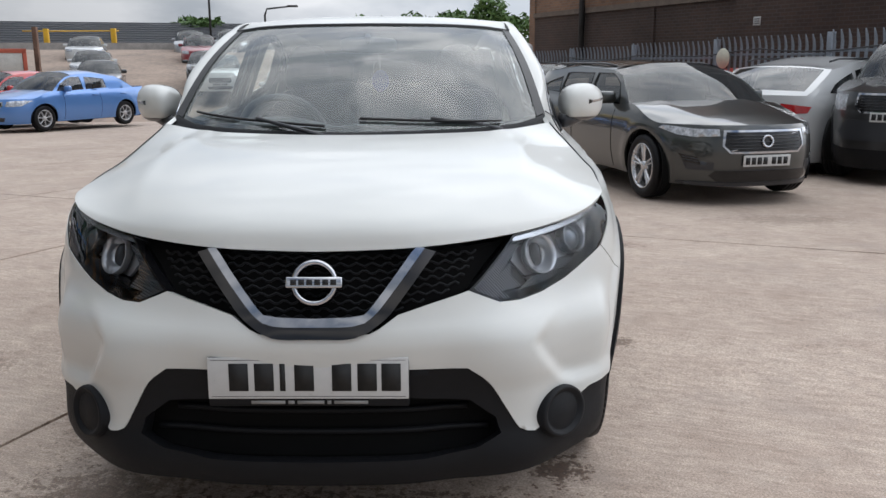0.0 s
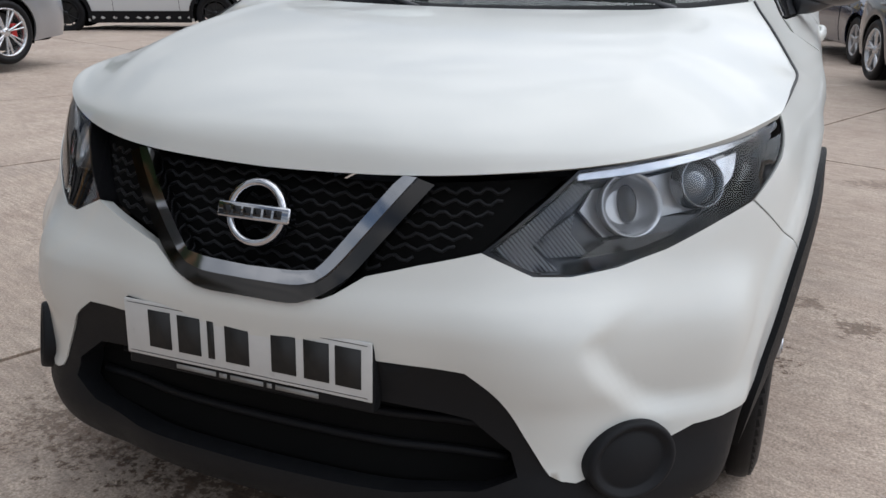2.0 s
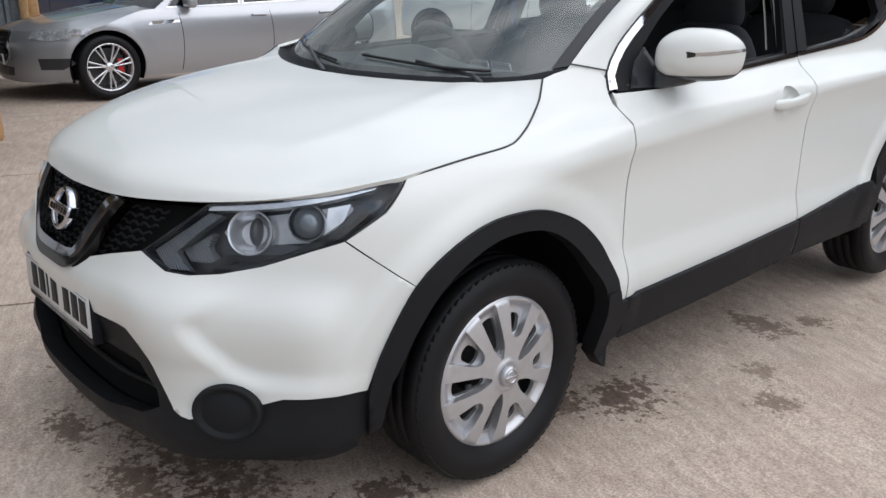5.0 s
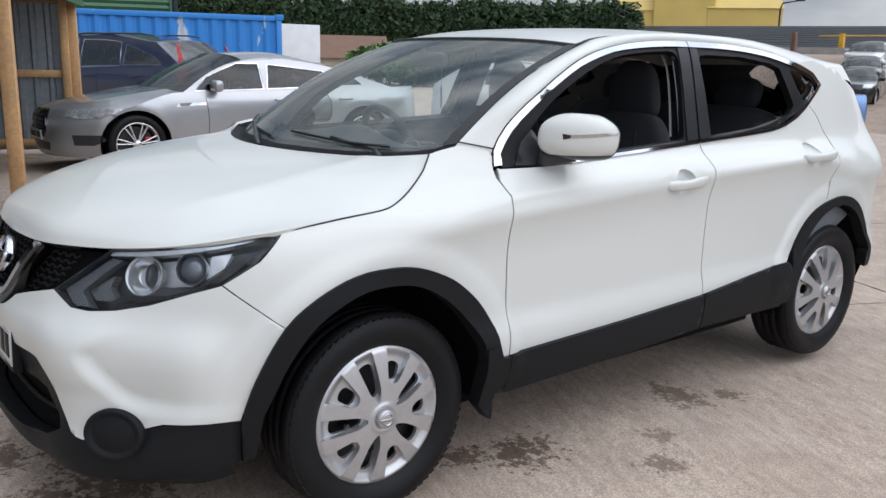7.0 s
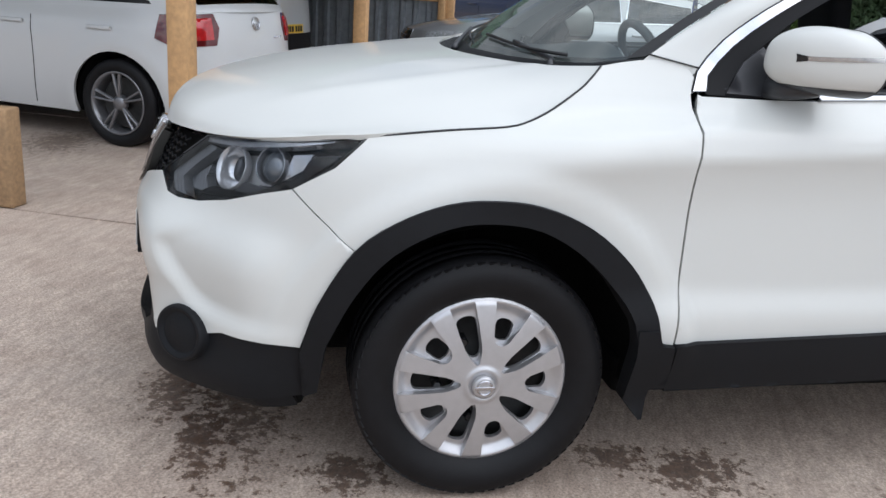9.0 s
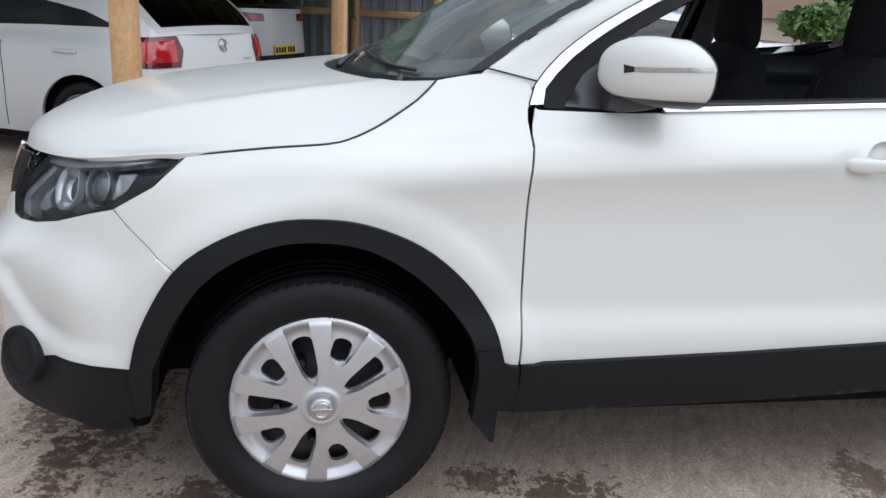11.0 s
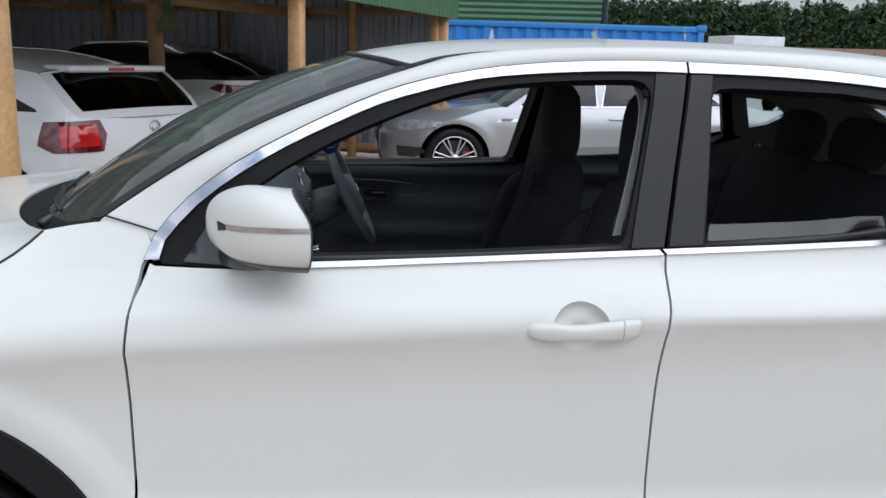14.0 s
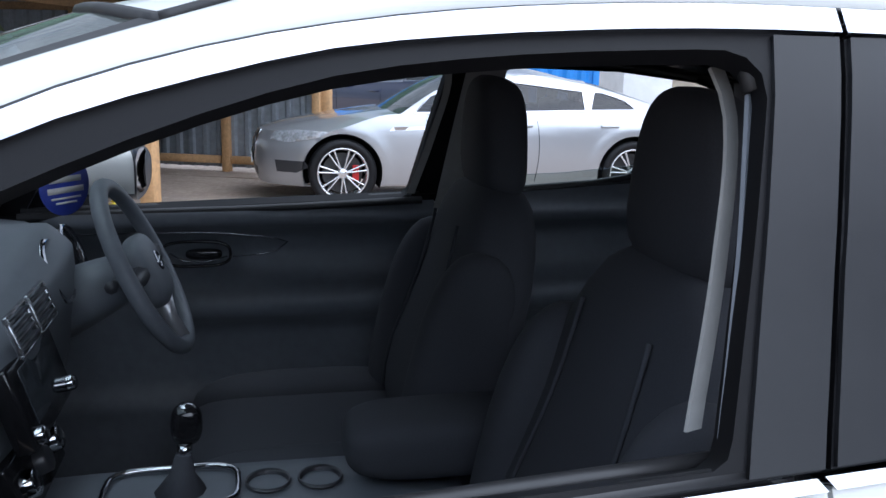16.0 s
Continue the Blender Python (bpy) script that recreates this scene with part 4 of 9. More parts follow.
sheet("scuttle_panel", scuttle, 40, 8, BLACK_PLASTIC, hero, thick=0.01)
for x0, x1, y1 in ((0.52, 0.02, 0.30), (-0.10, -0.60, 0.30)):
    u0, u1 = (x0 / 0.69 + 1) / 2, (x1 / 0.69 + 1) / 2
    bm = bmesh.new()
    a = Vector(scuttle(u0, 0.5)) + Vector((0, 0, 0.010))
    tube(bm, [a, a + Vector((-0.05, 0.02, 0.014)), Vector(screen(u0 + (u1 - u0) * 0.5, 0.05)) + Vector((0, -0.008, 0.015))], [0.011, 0.009, 0.006], 8)
    wiper = part("wiper_arm", bm, SATIN_BLACK, hero)
    bm = bmesh.new()
    tube(bm, [Vector(screen(u0 + (u1 - u0) * k, 0.02 + 0.05 * k)) + Vector((0, -0.005, 0.009)) for k in np.linspace(0, 1, 12)], 0.005, 6)
    part("wiper_blade", bm, RUBBER_SEAL, wiper)

co_pts = [shell(*q) for q in ys(chrome_out)]
co_y = [p.y for p in co_pts]


def roof_edge(y):
    return Vector((float(np.interp(y, co_y, [p.x for p in co_pts])) - 0.001, y, float(np.interp(y, co_y, [p.z for p in co_pts])) + 0.002))


roof_z = pchip([(1.80, 1.502), (1.90, 1.525), (2.0, 1.541), (2.3, 1.562), (2.6, 1.570), (3.0, 1.566), (3.4, 1.538), (3.7, 1.495), (3.95, 1.45), (4.02, 1.44)])
ditch_x = pchip([(1.985, 0.585), (2.15, 0.580), (2.6, 0.570), (3.0, 0.560), (3.4, 0.545), (3.95, 0.51)])
ditch_z = pchip([(1.985, 1.484), (2.05, 1.504), (2.15, 1.520), (2.3, 1.533), (2.6, 1.543), (3.0, 1.537), (3.4, 1.508), (3.7, 1.468), (3.95, 1.425)])


def roof_side(ye):
    if ye < 3.53:
        return roof_edge(ye)
    return roof_edge(3.53).lerp(Vector((0.60, 3.95, 1.415)), (ye - 3.53) / 0.42)


def ditch(v):
    """The seam between the roof skin and the side rail."""
    y = 1.985 + 1.965 * v
    return Vector((ditch_x(y), y, ditch_z(y)))


def roof(u, v):
    a = 2 * u - 1
    t = abs(a)
    d, yc = ditch(v), 1.83 + (4.0 - 1.83) * v
    p = Vector((a * d.x, yc + (d.y - yc) * t ** 2.4, d.z + (roof_z(yc) - d.z) * (1 - t ** 2.3)))
    f = across(WS_TOP, a * 0.995)
    k = 1 - ease(v / 0.12)
    return tuple(p + (f - p) * k if v < 0.12 else p)


sheet("roof", roof, 60, 60, WHITE, hero, thick=0.012)
bm = bmesh.new()
tube(bm, [across(WS_TOP, a) + Vector((0, -0.007, -0.003)) for a in np.linspace(-1, 1, 41)], 0.0085, 8)
part("screen_top_seal", bm, RUBBER_SEAL, hero)


def side_rail(u, v):
    """One run from the pillar's foot, between screen and chrome, back along the roof."""
    if v <= 1:
        k = max(v, 0)
        s0 = screen(1.0, k) + Vector((-0.012, -0.05, -0.045)) * max(0, -v) / 0.06
        c = roof_edge(1.436 + (2.06 - 1.436) * k ** 1.12) + Vector((-0.012, -0.05, -0.055)) * max(0, -v) / 0.06
    else:
        s0, c = ditch(v - 1), roof_side(2.06 + 1.89 * (v - 1))
    m = s0.lerp(c, u)
    out = 0.018 * math.sin(math.pi * u) ** 0.8 * ease(v / 0.3)
    return (m.x + 0.8 * out, m.y - 0.25 * out * (v < 1), m.z + 0.65 * out)


for mir in SIDES:
    sheet("side_rail", lambda u, v: side_rail(u, -0.06 + 2.06 * v), 12, 70, WHITE, hero, thick=0.0, mirror=mir)
    bm = bmesh.new()
    tube(bm, [((-1 if mir else 1) * ditch(v).x, ditch(v).y - 0.012, ditch(v).z - 0.001) for v in np.linspace(0.0, 0.10, 20)], [0.006 - 0.005 * k / 19 for k in range(20)], 6)
    part("roof_moulding", bm, RUBBER_SEAL, hero)
    # dark gaps along the chrome and across the pillar's foot
    bm = bmesh.new()
    tube(bm, [((-1 if mir else 1) * (q.x - 0.001), q.y, q.z + 0.0015) for q in co_pts[:-2]], 0.0035, 6)
    part("chrome_seal", bm, RUBBER_SEAL, hero)
    bm = bmesh.new()
    foot = [Vector(side_rail(u, 0.012)) + Vector((0.0035, -0.002, 0.0035)) for u in np.linspace(0.0, 1.0, 12)]
    tube(bm, [((-1 if mir else 1) * q.x, q.y, q.z) for q in foot], 0.0022, 6)
    part("pillar_seam", bm, RUBBER_SEAL, hero)
    # rear corner between quarter and roof
    sheet("rear_pillar", lambda u, v: tuple(roof_side(2.06 + 1.89 * (0.78 + 0.22 * v)).lerp(shell(*fy(3.45 + 0.52 * v, 1.44 - 0.10 * v)), u)), 6, 10, WHITE, hero, mirror=mir)


def tail(u, v):
    a = 2 * u - 1
    top = Vector((a * 0.60, 4.0 - 0.05 * a * a, 1.44 - 0.025 * a * a))
    low = Vector((a * 0.72, 4.30 - 0.20 * abs(a) ** 3, 1.02))
    p = top.lerp(low, v)
    return (p.x, p.y + 0.03 * math.sin(math.pi * v), p.z)


sheet("rear_screen", tail, 24, 12, REAR_GLASS, hero)
skin("tailgate", [(fy(4.10, 1.1)[0], 1.12), (2 * shell.end - fy(4.10, 1.1)[0], 1.12), (2 * shell.end - fy(4.16, 0.9)[0], 0.9), (2 * shell.end - fy(4.10, 0.45)[0], 0.45), (fy(4.10, 0.45)[0], 0.45), (fy(4.16, 0.9)[0], 0.9)][::-1], shell, WHITE, hero, h=0.06, thick=0.02)


# ---- wheels ----
def tyre_mesh(r, width, rim_r):
    bm = bmesh.new()
    w = width / 2
    prof = [(rim_r - 0.012, -w * 0.72), (rim_r + 0.004, -w * 0.86), (rim_r + 0.030, -w * 0.97), (r - 0.045, -w * 1.0), (r - 0.018, -w * 0.93), (r - 0.004, -w * 0.80)]
    k = 4
    tread = []
    for i in range(k):
        a = -w * 0.74 + i * (1.48 * w / k)
        b = a + 1.48 * w / k
        tread += [(r, a + 0.004), (r, b - 0.004), (r - 0.008, b - 0.002), (r - 0.008, b + 0.002)]
    prof += tread[:-2] + [(p, -q) for p, q in reversed(prof)]
    lathe(bm, prof, 72, "x")
    bmesh.ops.recalc_face_normals(bm, faces=bm.faces)
    return bm


def tread_blocks(bm, r, width, count=72):
    """Raised shoulder blocks round the tread's edges."""
    for k in range(count):
        a = 2 * math.pi * k / count
        for sgn in (-1, 1):
            m = Matrix.Rotation(a, 4, "X") @ Matrix.Translation((sgn * width * 0.375, 0, r - 0.0055)) @ Matrix.Rotation(radians(16 * sgn), 4, "Y") @ Matrix.Rotation(0.25, 4, "Z")
            box(bm, (-0.018, -0.0095, -0.006), (0.018, 0.0095, 0.0006), 0.0, m)


GAP_LONG = ((0.055, 0.072, 0.095, 0.150, 0.216), (0.0, 0.0115, 0.0205, 0.0270, 0.0330))
GAP_SHORT = ((0.108, 0.114, 0.124, 0.160, 0.216), (0.0, 0.0120, 0.0210, 0.0330, 0.0500))


def turned(a, pts):
    return [(p * math.cos(a) - q * math.sin(a), p * math.sin(a) + q * math.cos(a)) for p, q in pts]


def hubcap_loops():
    """Round dish under the arms: a long opening between each two arms and a short one in each fork."""
    loops = [rounded(0, 0, 0.230, 0.230, 2, 90)]
    for k in range(10):
        gap_, r0, r1, most = (GAP_SHORT, 0.118, 0.176, 0.0235) if k % 2 else (GAP_LONG, 0.070, 0.181, 0.0250)
        half = lambda r: max(0.004, min(most, float(np.interp(r, *gap_)) - 0.0008))  # noqa: E731
        side = [(r, half(r)) for r in np.linspace(r0 + 0.006, r1 - 0.012, 6)]
        pts = [(r0, 0.0)] + side + [(r1 - 0.003, half(r1) * 0.62), (r1, 0.0), (r1 - 0.003, -half(r1) * 0.62)] + [(r, -q) for r, q in reversed(side)]
        loops.append(turned(math.pi / 5 * k, spline(pts, 0.006, True)))
    return loops


def arms_loop():
    """Outline of the five forked arms round the hub."""
    pts = []
    for k in range(10):
        rr, hh = GAP_SHORT if k % 2 else GAP_LONG
        edge = [(r, float(np.interp(r, rr, hh))) for r in np.linspace(0.224, rr[1], 12)]
        tip = [(rr[0] + 0.003, hh[1] * 0.35), (rr[0] + 0.003, -hh[1] * 0.35)]
        pts += turned(math.pi / 5 * k, [(r, -q) for r, q in edge] + tip[::-1] + [(r, q) for r, q in reversed(edge)])
    return pts


def cover_top(u, v):
    r = math.hypot(u, v)
    return Vector((0.022 * (1 - (r / 0.230) ** 2) - 0.007 * ease((r - 0.213) / 0.012) + 0.005 * math.exp(-((r - 0.042) / 0.007) ** 2), u, v))


def cover_dish(u, v):
    r = math.hypot(u, v)
    d = 0.022 * (1 - (r / 0.230) ** 2) - 0.007 * ease((r - 0.221) / 0.009)
    return Vector((d - 0.0015 - 0.0215 * (1 - ease((r - 0.188) / 0.038)) - 0.004 * ease((r - 0.217) / 0.006) * 0.5, u, v))


def cover_panel(loops, surf, thick):
    """A mesh of the cover, shared by the four wheels."""
    ob = skin("wheel_cover", loops, surf, SILVER, None, h=0.006, thick=thick)
    me = ob.data
    bpy.data.objects.remove(ob)
    return me


COVER, ARMS = cover_panel(hubcap_loops(), cover_dish, 0.012), cover_panel(arms_loop(), cover_top, 0.026)


def hero_wheel(m, turn):
    wheel = thing("wheel", m)
    wheel.parent = hero
    bm = tyre_mesh(WHEEL_R, 0.218, 0.234)
    tyre = part("tyre", bm, RUBBER, wheel, "worn black road tyre")
    bm = bmesh.new()
    tread_blocks(bm, WHEEL_R, 0.215)
    tagged(part("tread", bm, RUBBER, tyre, smooth=False), kind="stuff")
    cap = part_mesh("wheel_cover", COVER, SILVER, wheel, "silver plastic wheel cover with five forked arms")
    cap.matrix_local = Matrix.Translation((0.089, 0, 0)) @ Matrix.Rotation(turn, 4, "X")
    part_mesh("spoke_star", ARMS, SILVER, cap)
    bm = bmesh.new()
    lathe(bm, [(0.030, 0.112), (0.030, 0.126), (0.024, 0.128), (0.0005, 0.128)], 30, "x")
    bmesh.ops.recalc_face_normals(bm, faces=bm.faces)
    hub = part("centre_cap", bm, SILVER, wheel)
    bm = bmesh.new()
    lathe(bm, [(0.0165, 0.1275), (0.0165, 0.1305), (0.0215, 0.1305), (0.0215, 0.1275)], 30, "x")
    box(bm, (0.128, -0.026, -0.0045), (0.1315, 0.026, 0.0045), 0.001)
    bmesh.ops.recalc_face_normals(bm, faces=bm.faces)
    part("centre_badge", bm, CHROME, hub)
    bm = bmesh.new()
    lathe(bm, [(0.21, 0.05), (0.20, 0.02), (0.19, -0.02), (0.06, 0.03), (0.0005, 0.035)], 40, "x")
    bmesh.ops.recalc_face_normals(bm, faces=bm.faces)
    rim = part("steel_rim", bm, STEEL, wheel)
    for k in range(5):
        b = turn + 2 * math.pi * (k + 0.12) / 5
        bm = bmesh.new()
        lathe(bm, [(0.014, 0.0), (0.013, 0.034), (0.009, 0.040), (0.0005, 0.040)], 6, "x")
        bm.transform(Matrix.Translation((0.034, 0.112 * math.cos(b), 0.112 * math.sin(b))))
        bmesh.ops.recalc_face_normals(bm, faces=bm.faces)
        part("wheel_bolt", bm, GLOSS_BLACK, rim, smooth=False)
    return wheel


for mir in SIDES:
    for (hy, hz), turn in ((HUB_F, radians(35)), (HUB_R, radians(62))):
        m = Matrix.Translation((-0.745 if mir else 0.745, hy, hz)) @ (Matrix.Rotation(math.pi, 4, "Z") if mir else Matrix.Identity(4))
        hero_wheel(m, turn)
    # dark wheel housings
    for hy, hz in (HUB_F, HUB_R):
        bm = bmesh.new()
        lathe(bm, [(0.425, 0.0), (0.425, 0.10), (0.425, 0.36), (0.0005, 0.37)], 48, "x")
        bmesh.ops.delete(bm, geom=[v for v in bm.verts if v.co.z + hz < 0.22], context="VERTS")
        for v in bm.verts:
            y, z = v.co.y + hy, v.co.z + hz
            v.co = Vector((max(0.30, shell(*fy(y, z)).x - 0.012 - v.co.x), y, z))
            if mir:
                v.co.x *= -1
        bmesh.ops.recalc_face_normals(bm, faces=bm.faces)
        part("wheel_housing", bm, DARK, hero)

# floor pan
bm = bmesh.new()
box(bm, (-0.72, 1.33, 0.22), (0.72, 3.12, 0.34), 0.02)
part("floor_pan", bm, DARK, hero)
bm = bmesh.new()
box(bm, (-0.44, 0.30, 0.24), (0.44, 1.32, 0.42), 0.02)
part("engine_tray", bm, DARK, hero)
bm = bmesh.new()
box(bm, (-0.70, 0.40, 0.20), (0.70, 0.48, 0.50), 0.02)
part("splash_guard", bm, DARK, hero)
bm = bmesh.new()
box(bm, (-0.44, 3.13, 0.26), (0.44, 4.10, 0.42), 0.02)
part("boot_floor", bm, DARK, hero)

# door mirrors
STRIP = surface("smoked lens strip", (0.42, 0.41, 0.40), 0.14, 0.8, vary=0.2, scale=20)
for mir in SIDES:
    sg = -1 if mir else 1
    mx = lambda p: (p[0] * sg, p[1], p[2])  # noqa: E731

    def housing(a, f, grow=0.0):
        # rings round a fore-and-aft axis, from the nose (f = 0) to the glass (f = 1)
        k = max(1e-6, 1 - (1 - f) ** 2.8)
        c, s = math.cos(a), math.sin(a)
        cx, sz = math.copysign(abs(c) ** 0.74, c), math.copysign(abs(s) ** 0.74, s)
        x = 0.886 - 0.030 * (1 - f) ** 1.5 + (0.093 * k ** 0.46 + grow) * cx
        up = 0.088 - 0.010 * ease((f - 0.4) / 0.6) - 0.018 * max(0.0, cx) ** 2
        z = 1.170 + ((up if sz > 0 else 0.079) * k ** 0.42 + grow) * sz
        y = 1.566 + 0.204 * f + (0.040 * (1 - f) + 0.008) * cx * k ** 0.5 - (0.034 if sz > 0 else 0.012) * abs(sz) ** 3 * f
        return Vector((x * sg, y, z))

    def arc(a0, a1, f0, f1, grow=0.0):
        return lambda u, v: tuple(housing(a0 + (a1 - a0) * u, f0 + (f1 - f0) * v ** 1.6, grow))

    def band(w, dz):
        # runs level round the outer face to the nose
        f = max(0.03, 1 - 0.97 * w) if w < 1 else 0.03 + 0.22 * (w - 1)
        k = 1 - (1 - f) ** 2.8
        s = max(-0.9, min(0.9, (0.022 - 0.014 * w + dz) / (0.074 * k ** 0.42)))
        a = math.asin(math.copysign(abs(s) ** (1 / 0.74), s))
        return housing(a if w < 1 else math.pi - a, f, 0.0012)

    def keel(u, v):
        # black underside below a level line
        f = 0.05 + 0.95 * v
        a = math.asin(min(1.0, 0.056 / (0.079 * (1 - (1 - f) ** 2.8) ** 0.42)) ** (1 / 0.74))
        return tuple(housing(math.pi + a + (math.pi - 2 * a) * u, f, 0.001))

    mirror_ob = sheet("door_mirror", arc(0, 2 * math.pi, 0.0, 1.0), 60, 26, WHITE, hero, label="white door mirror with a chrome indicator strip", closed_u=True)
    sheet("lower_shell", keel, 30, 22, SATIN_BLACK, mirror_ob)
    sheet("rear_bezel", arc(0, 2 * math.pi, 0.980, 1.0, 0.0014), 60, 6, SATIN_BLACK, mirror_ob, thick=0.004, closed_u=True)
    back = Vector((0.886 * sg, 1.756, 1.167))
    sheet("back_plate", lambda u, v: tuple(housing(2 * math.pi * u, 1.0).lerp(back, 0.999 * v)), 60, 6, SATIN_BLACK, mirror_ob, closed_u=True)
    sheet("indicator_strip", lambda u, v: tuple(band(0.02 + 0.90 * u, 0.0055 * (2 * v - 1))), 40, 2, STRIP, mirror_ob)
    sheet("strip_end", lambda u, v: tuple(band(0.92 + 0.06 * u, (0.0055 + 0.004 * u) * (2 * v - 1))), 8, 2, GLOSS_BLACK, mirror_ob)
    bm = bmesh.new()
    rg = [bm.verts.new(mx((0.886 + a, 1.764 + 0.06 * a, 1.164 + b))) for a, b in rounded(0, 0, 0.080, 0.056, 2.6, 36)]
    bm.faces.new(rg if mir else rg[::-1])
    part("mirror_glass", bm, surface("mirror glass", (0.85, 0.86, 0.87), 0.01, 1.0, vary=0.0), mirror_ob, smooth=False)
    bm = bmesh.new()
    tube(bm, [mx((0.79, 1.60, 1.098)), mx((0.83, 1.632, 1.096)), mx((0.85, 1.660, 1.103)), mx((0.87, 1.68, 1.115))], [0.030, 0.025, 0.026, 0.030], 12)
    part("mirror_stalk", bm, SATIN_BLACK, mirror_ob)
    skin("mirror_foot", ys([(1.50, 1.073), (1.62, 1.070), (1.64, 1.13), (1.60, 1.19), (1.55, 1.15)]), shell, SATIN_BLACK, hero, h=0.03, off=0.004, thick=0.02, mirror=mir)

# ---- cabin of the white crossover ----
def dash(u, v):
    x = -0.70 + 1.40 * u
    prof = [(1.22, 1.03), (1.38, 1.06), (1.52, 1.075), (1.62, 1.065), (1.665, 1.03), (1.67, 0.98), (1.655, 0.90), (1.63, 0.80), (1.60, 0.66), (1.54, 0.52)]
    k = v * (len(prof) - 1)
    i = min(int(k), len(prof) - 2)
    y, z = (prof[i][j] + (prof[i + 1][j] - prof[i][j]) * (k - i) for j in (0, 1))
    b = math.exp(-((x + 0.37) / 0.20) ** 2)
    y += 0.04 * b * ease(v * 4) + 0.03 * math.exp(-(x / 0.14) ** 2) * ease((v - 0.3) * 4)
    z += 0.055 * b * math.exp(-((v - 0.36) / 0.2) ** 2)
    y -= 0.10 * (abs(x) / 0.7) ** 3 * ease(v * 3)
    return (x, y, z)


sheet("dashboard", dash, 60, 36, CABIN, hero, label="black moulded dashboard")
sheet("roof_lining", lambda u, v: tuple(Vector(roof(0.03 + 0.94 * u, 0.01 + 0.97 * v)) + Vector((0, 0, -0.035))), 24, 24, CABIN_GREY, hero)
bm = bmesh.new()
box(bm, (-0.74, 1.35, 0.345), (0.74, 3.35, 0.36))
part("carpet", bm, FABRIC, hero)
for mir in SIDES:
    fl = (lambda p: (-p[0], p[1], p[2])) if mir else (lambda p: tuple(p))

    def moulded(s, z):
        """The lining's relief: a rolled ledge, a scoop below it, the armrest and the map pocket."""
        q = shell(s, z)
        d = 0.070 + 0.028 * ease((z - 1.015) / 0.03) - 0.055 * ease((z - 1.055) / 0.05)
        d += 0.050 * ease((q.y - 1.66) / 0.25) * ease((z - 0.76) / 0.05) * (1 - ease((z - 0.855) / 0.05))
        d -= 0.022 * ease((z - 0.90) / 0.03) * (1 - ease((z - 0.99) / 0.03)) * math.exp(-((q.y - 1.90) / 0.10) ** 4)
        d += 0.030 * (1 - ease((z - 0.56) / 0.05))
        return q + Vector((-d, 0, 0))

    # inner door skins
    for lp in (ys([(1.43, 0.36), (2.49, 0.40)] + [(2.505, 1.0), (2.505, 1.104)] + [(2.0, 1.082), (1.60, 1.078), (1.45, 1.04)]), ys([(2.53, 0.40), (3.12, 0.55), (3.30, 0.80), (3.45, 1.0), (3.42, 1.245), (3.115, 1.15), (2.53, 1.108)])):
        skin("door_lining", lp, moulded, CABIN, hero, h=0.026, thick=0.0, mirror=mir)
    # bright line above the door pull, and the pull's bowl
    for rows, r_, mt in (([(1.60, 1.020), (1.84, 1.020), (1.975, 1.014), (2.10, 0.996), (2.13, 0.985), (2.10, 0.960), (1.99, 0.945)], 0.0022, LAMP_RING), ([(1.83, 0.955), (1.86, 0.935), (1.92, 0.931), (1.975, 0.945)], 0.0022, LAMP_RING)):
        bm = bmesh.new()
        tube(bm, [fl(moulded(*fy(*q)) + Vector((-0.003, 0, 0))) for q in spline(rows, 0.03)], r_, 6)
        part("door_accent", bm, mt, hero)
    skin("quarter_lining", [ys([(3.14, 0.55), (3.45, 0.90), (3.45, 1.20), (3.33, 1.24), (3.27, 1.42), (3.45, 1.41), (3.75, 1.38), (3.95, 1.28), (4.05, 1.08), (4.10, 0.80), (3.60, 0.62)]), ys([(3.385, 1.268), (3.34, 1.388), (3.42, 1.383), (3.49, 1.352), (3.522, 1.320), (3.485, 1.290)])], lambda s, z: shell(s, z) + Vector((-0.045, 0, 0)), CABIN, hero, h=0.06, thick=0.0, mirror=mir)
    # sill seals along the belt: inner and outer lips
    for rows, dx in (([(1.50, 1.079), (2.0, 1.090), (2.47, 1.113)], -0.012), ([(1.50, 1.072), (2.0, 1.084), (2.47, 1.106)], -0.055), ([(2.60, 1.118), (2.95, 1.141), (3.16, 1.175)], -0.012)):
        bm = bmesh.new()
        tube(bm, [fl(shell(*q) + Vector((dx, 0, 0))) for q in ys(spline(rows, 0.15))], 0.010, 8)
        part("window_seal", bm, RUBBER_SEAL, hero)
    # window channels along the frame tops
    for rows in (aperture_top, aperture_r[2:8]):
        bm = bmesh.new()
        tube(bm, [fl(shell(*q) + Vector((-0.026, 0, 0.004))) for q in ys(rows)], 0.010, 8)
        part("window_channel", bm, RUBBER_SEAL, hero)
    # pale pillar trim, and the strip of door edge in front of it
    for rows, dx, mt, nm in (([(1.454, 2.488, 2.506), (1.416, 2.498, 2.514), (1.277, 2.471, 2.488), (1.127, 2.429, 2.447)], -0.062, CABIN_GREY, "pillar_trim"), ([(1.430, 2.501, 2.510), (1.276, 2.472, 2.480), (1.114, 2.437, 2.446)], -0.024, CABIN, "door_edge")):
        zr, ya, yb = zip(*rows[::-1])
        fa, fb = pchip(list(zip(zr, ya))), pchip(list(zip(zr, yb)))
        z0, z1 = zr[0], zr[-1]
        sheet(nm, lambda u, v: fl(shell(*fy(fa(z0 + (z1 - z0) * v) * (1 - u) + fb(z0 + (z1 - z0) * v) * u, z0 + (z1 - z0) * v)) + Vector((dx - 0.006 * u, 0, 0))), 3, 14, mt, hero, thick=0.004)
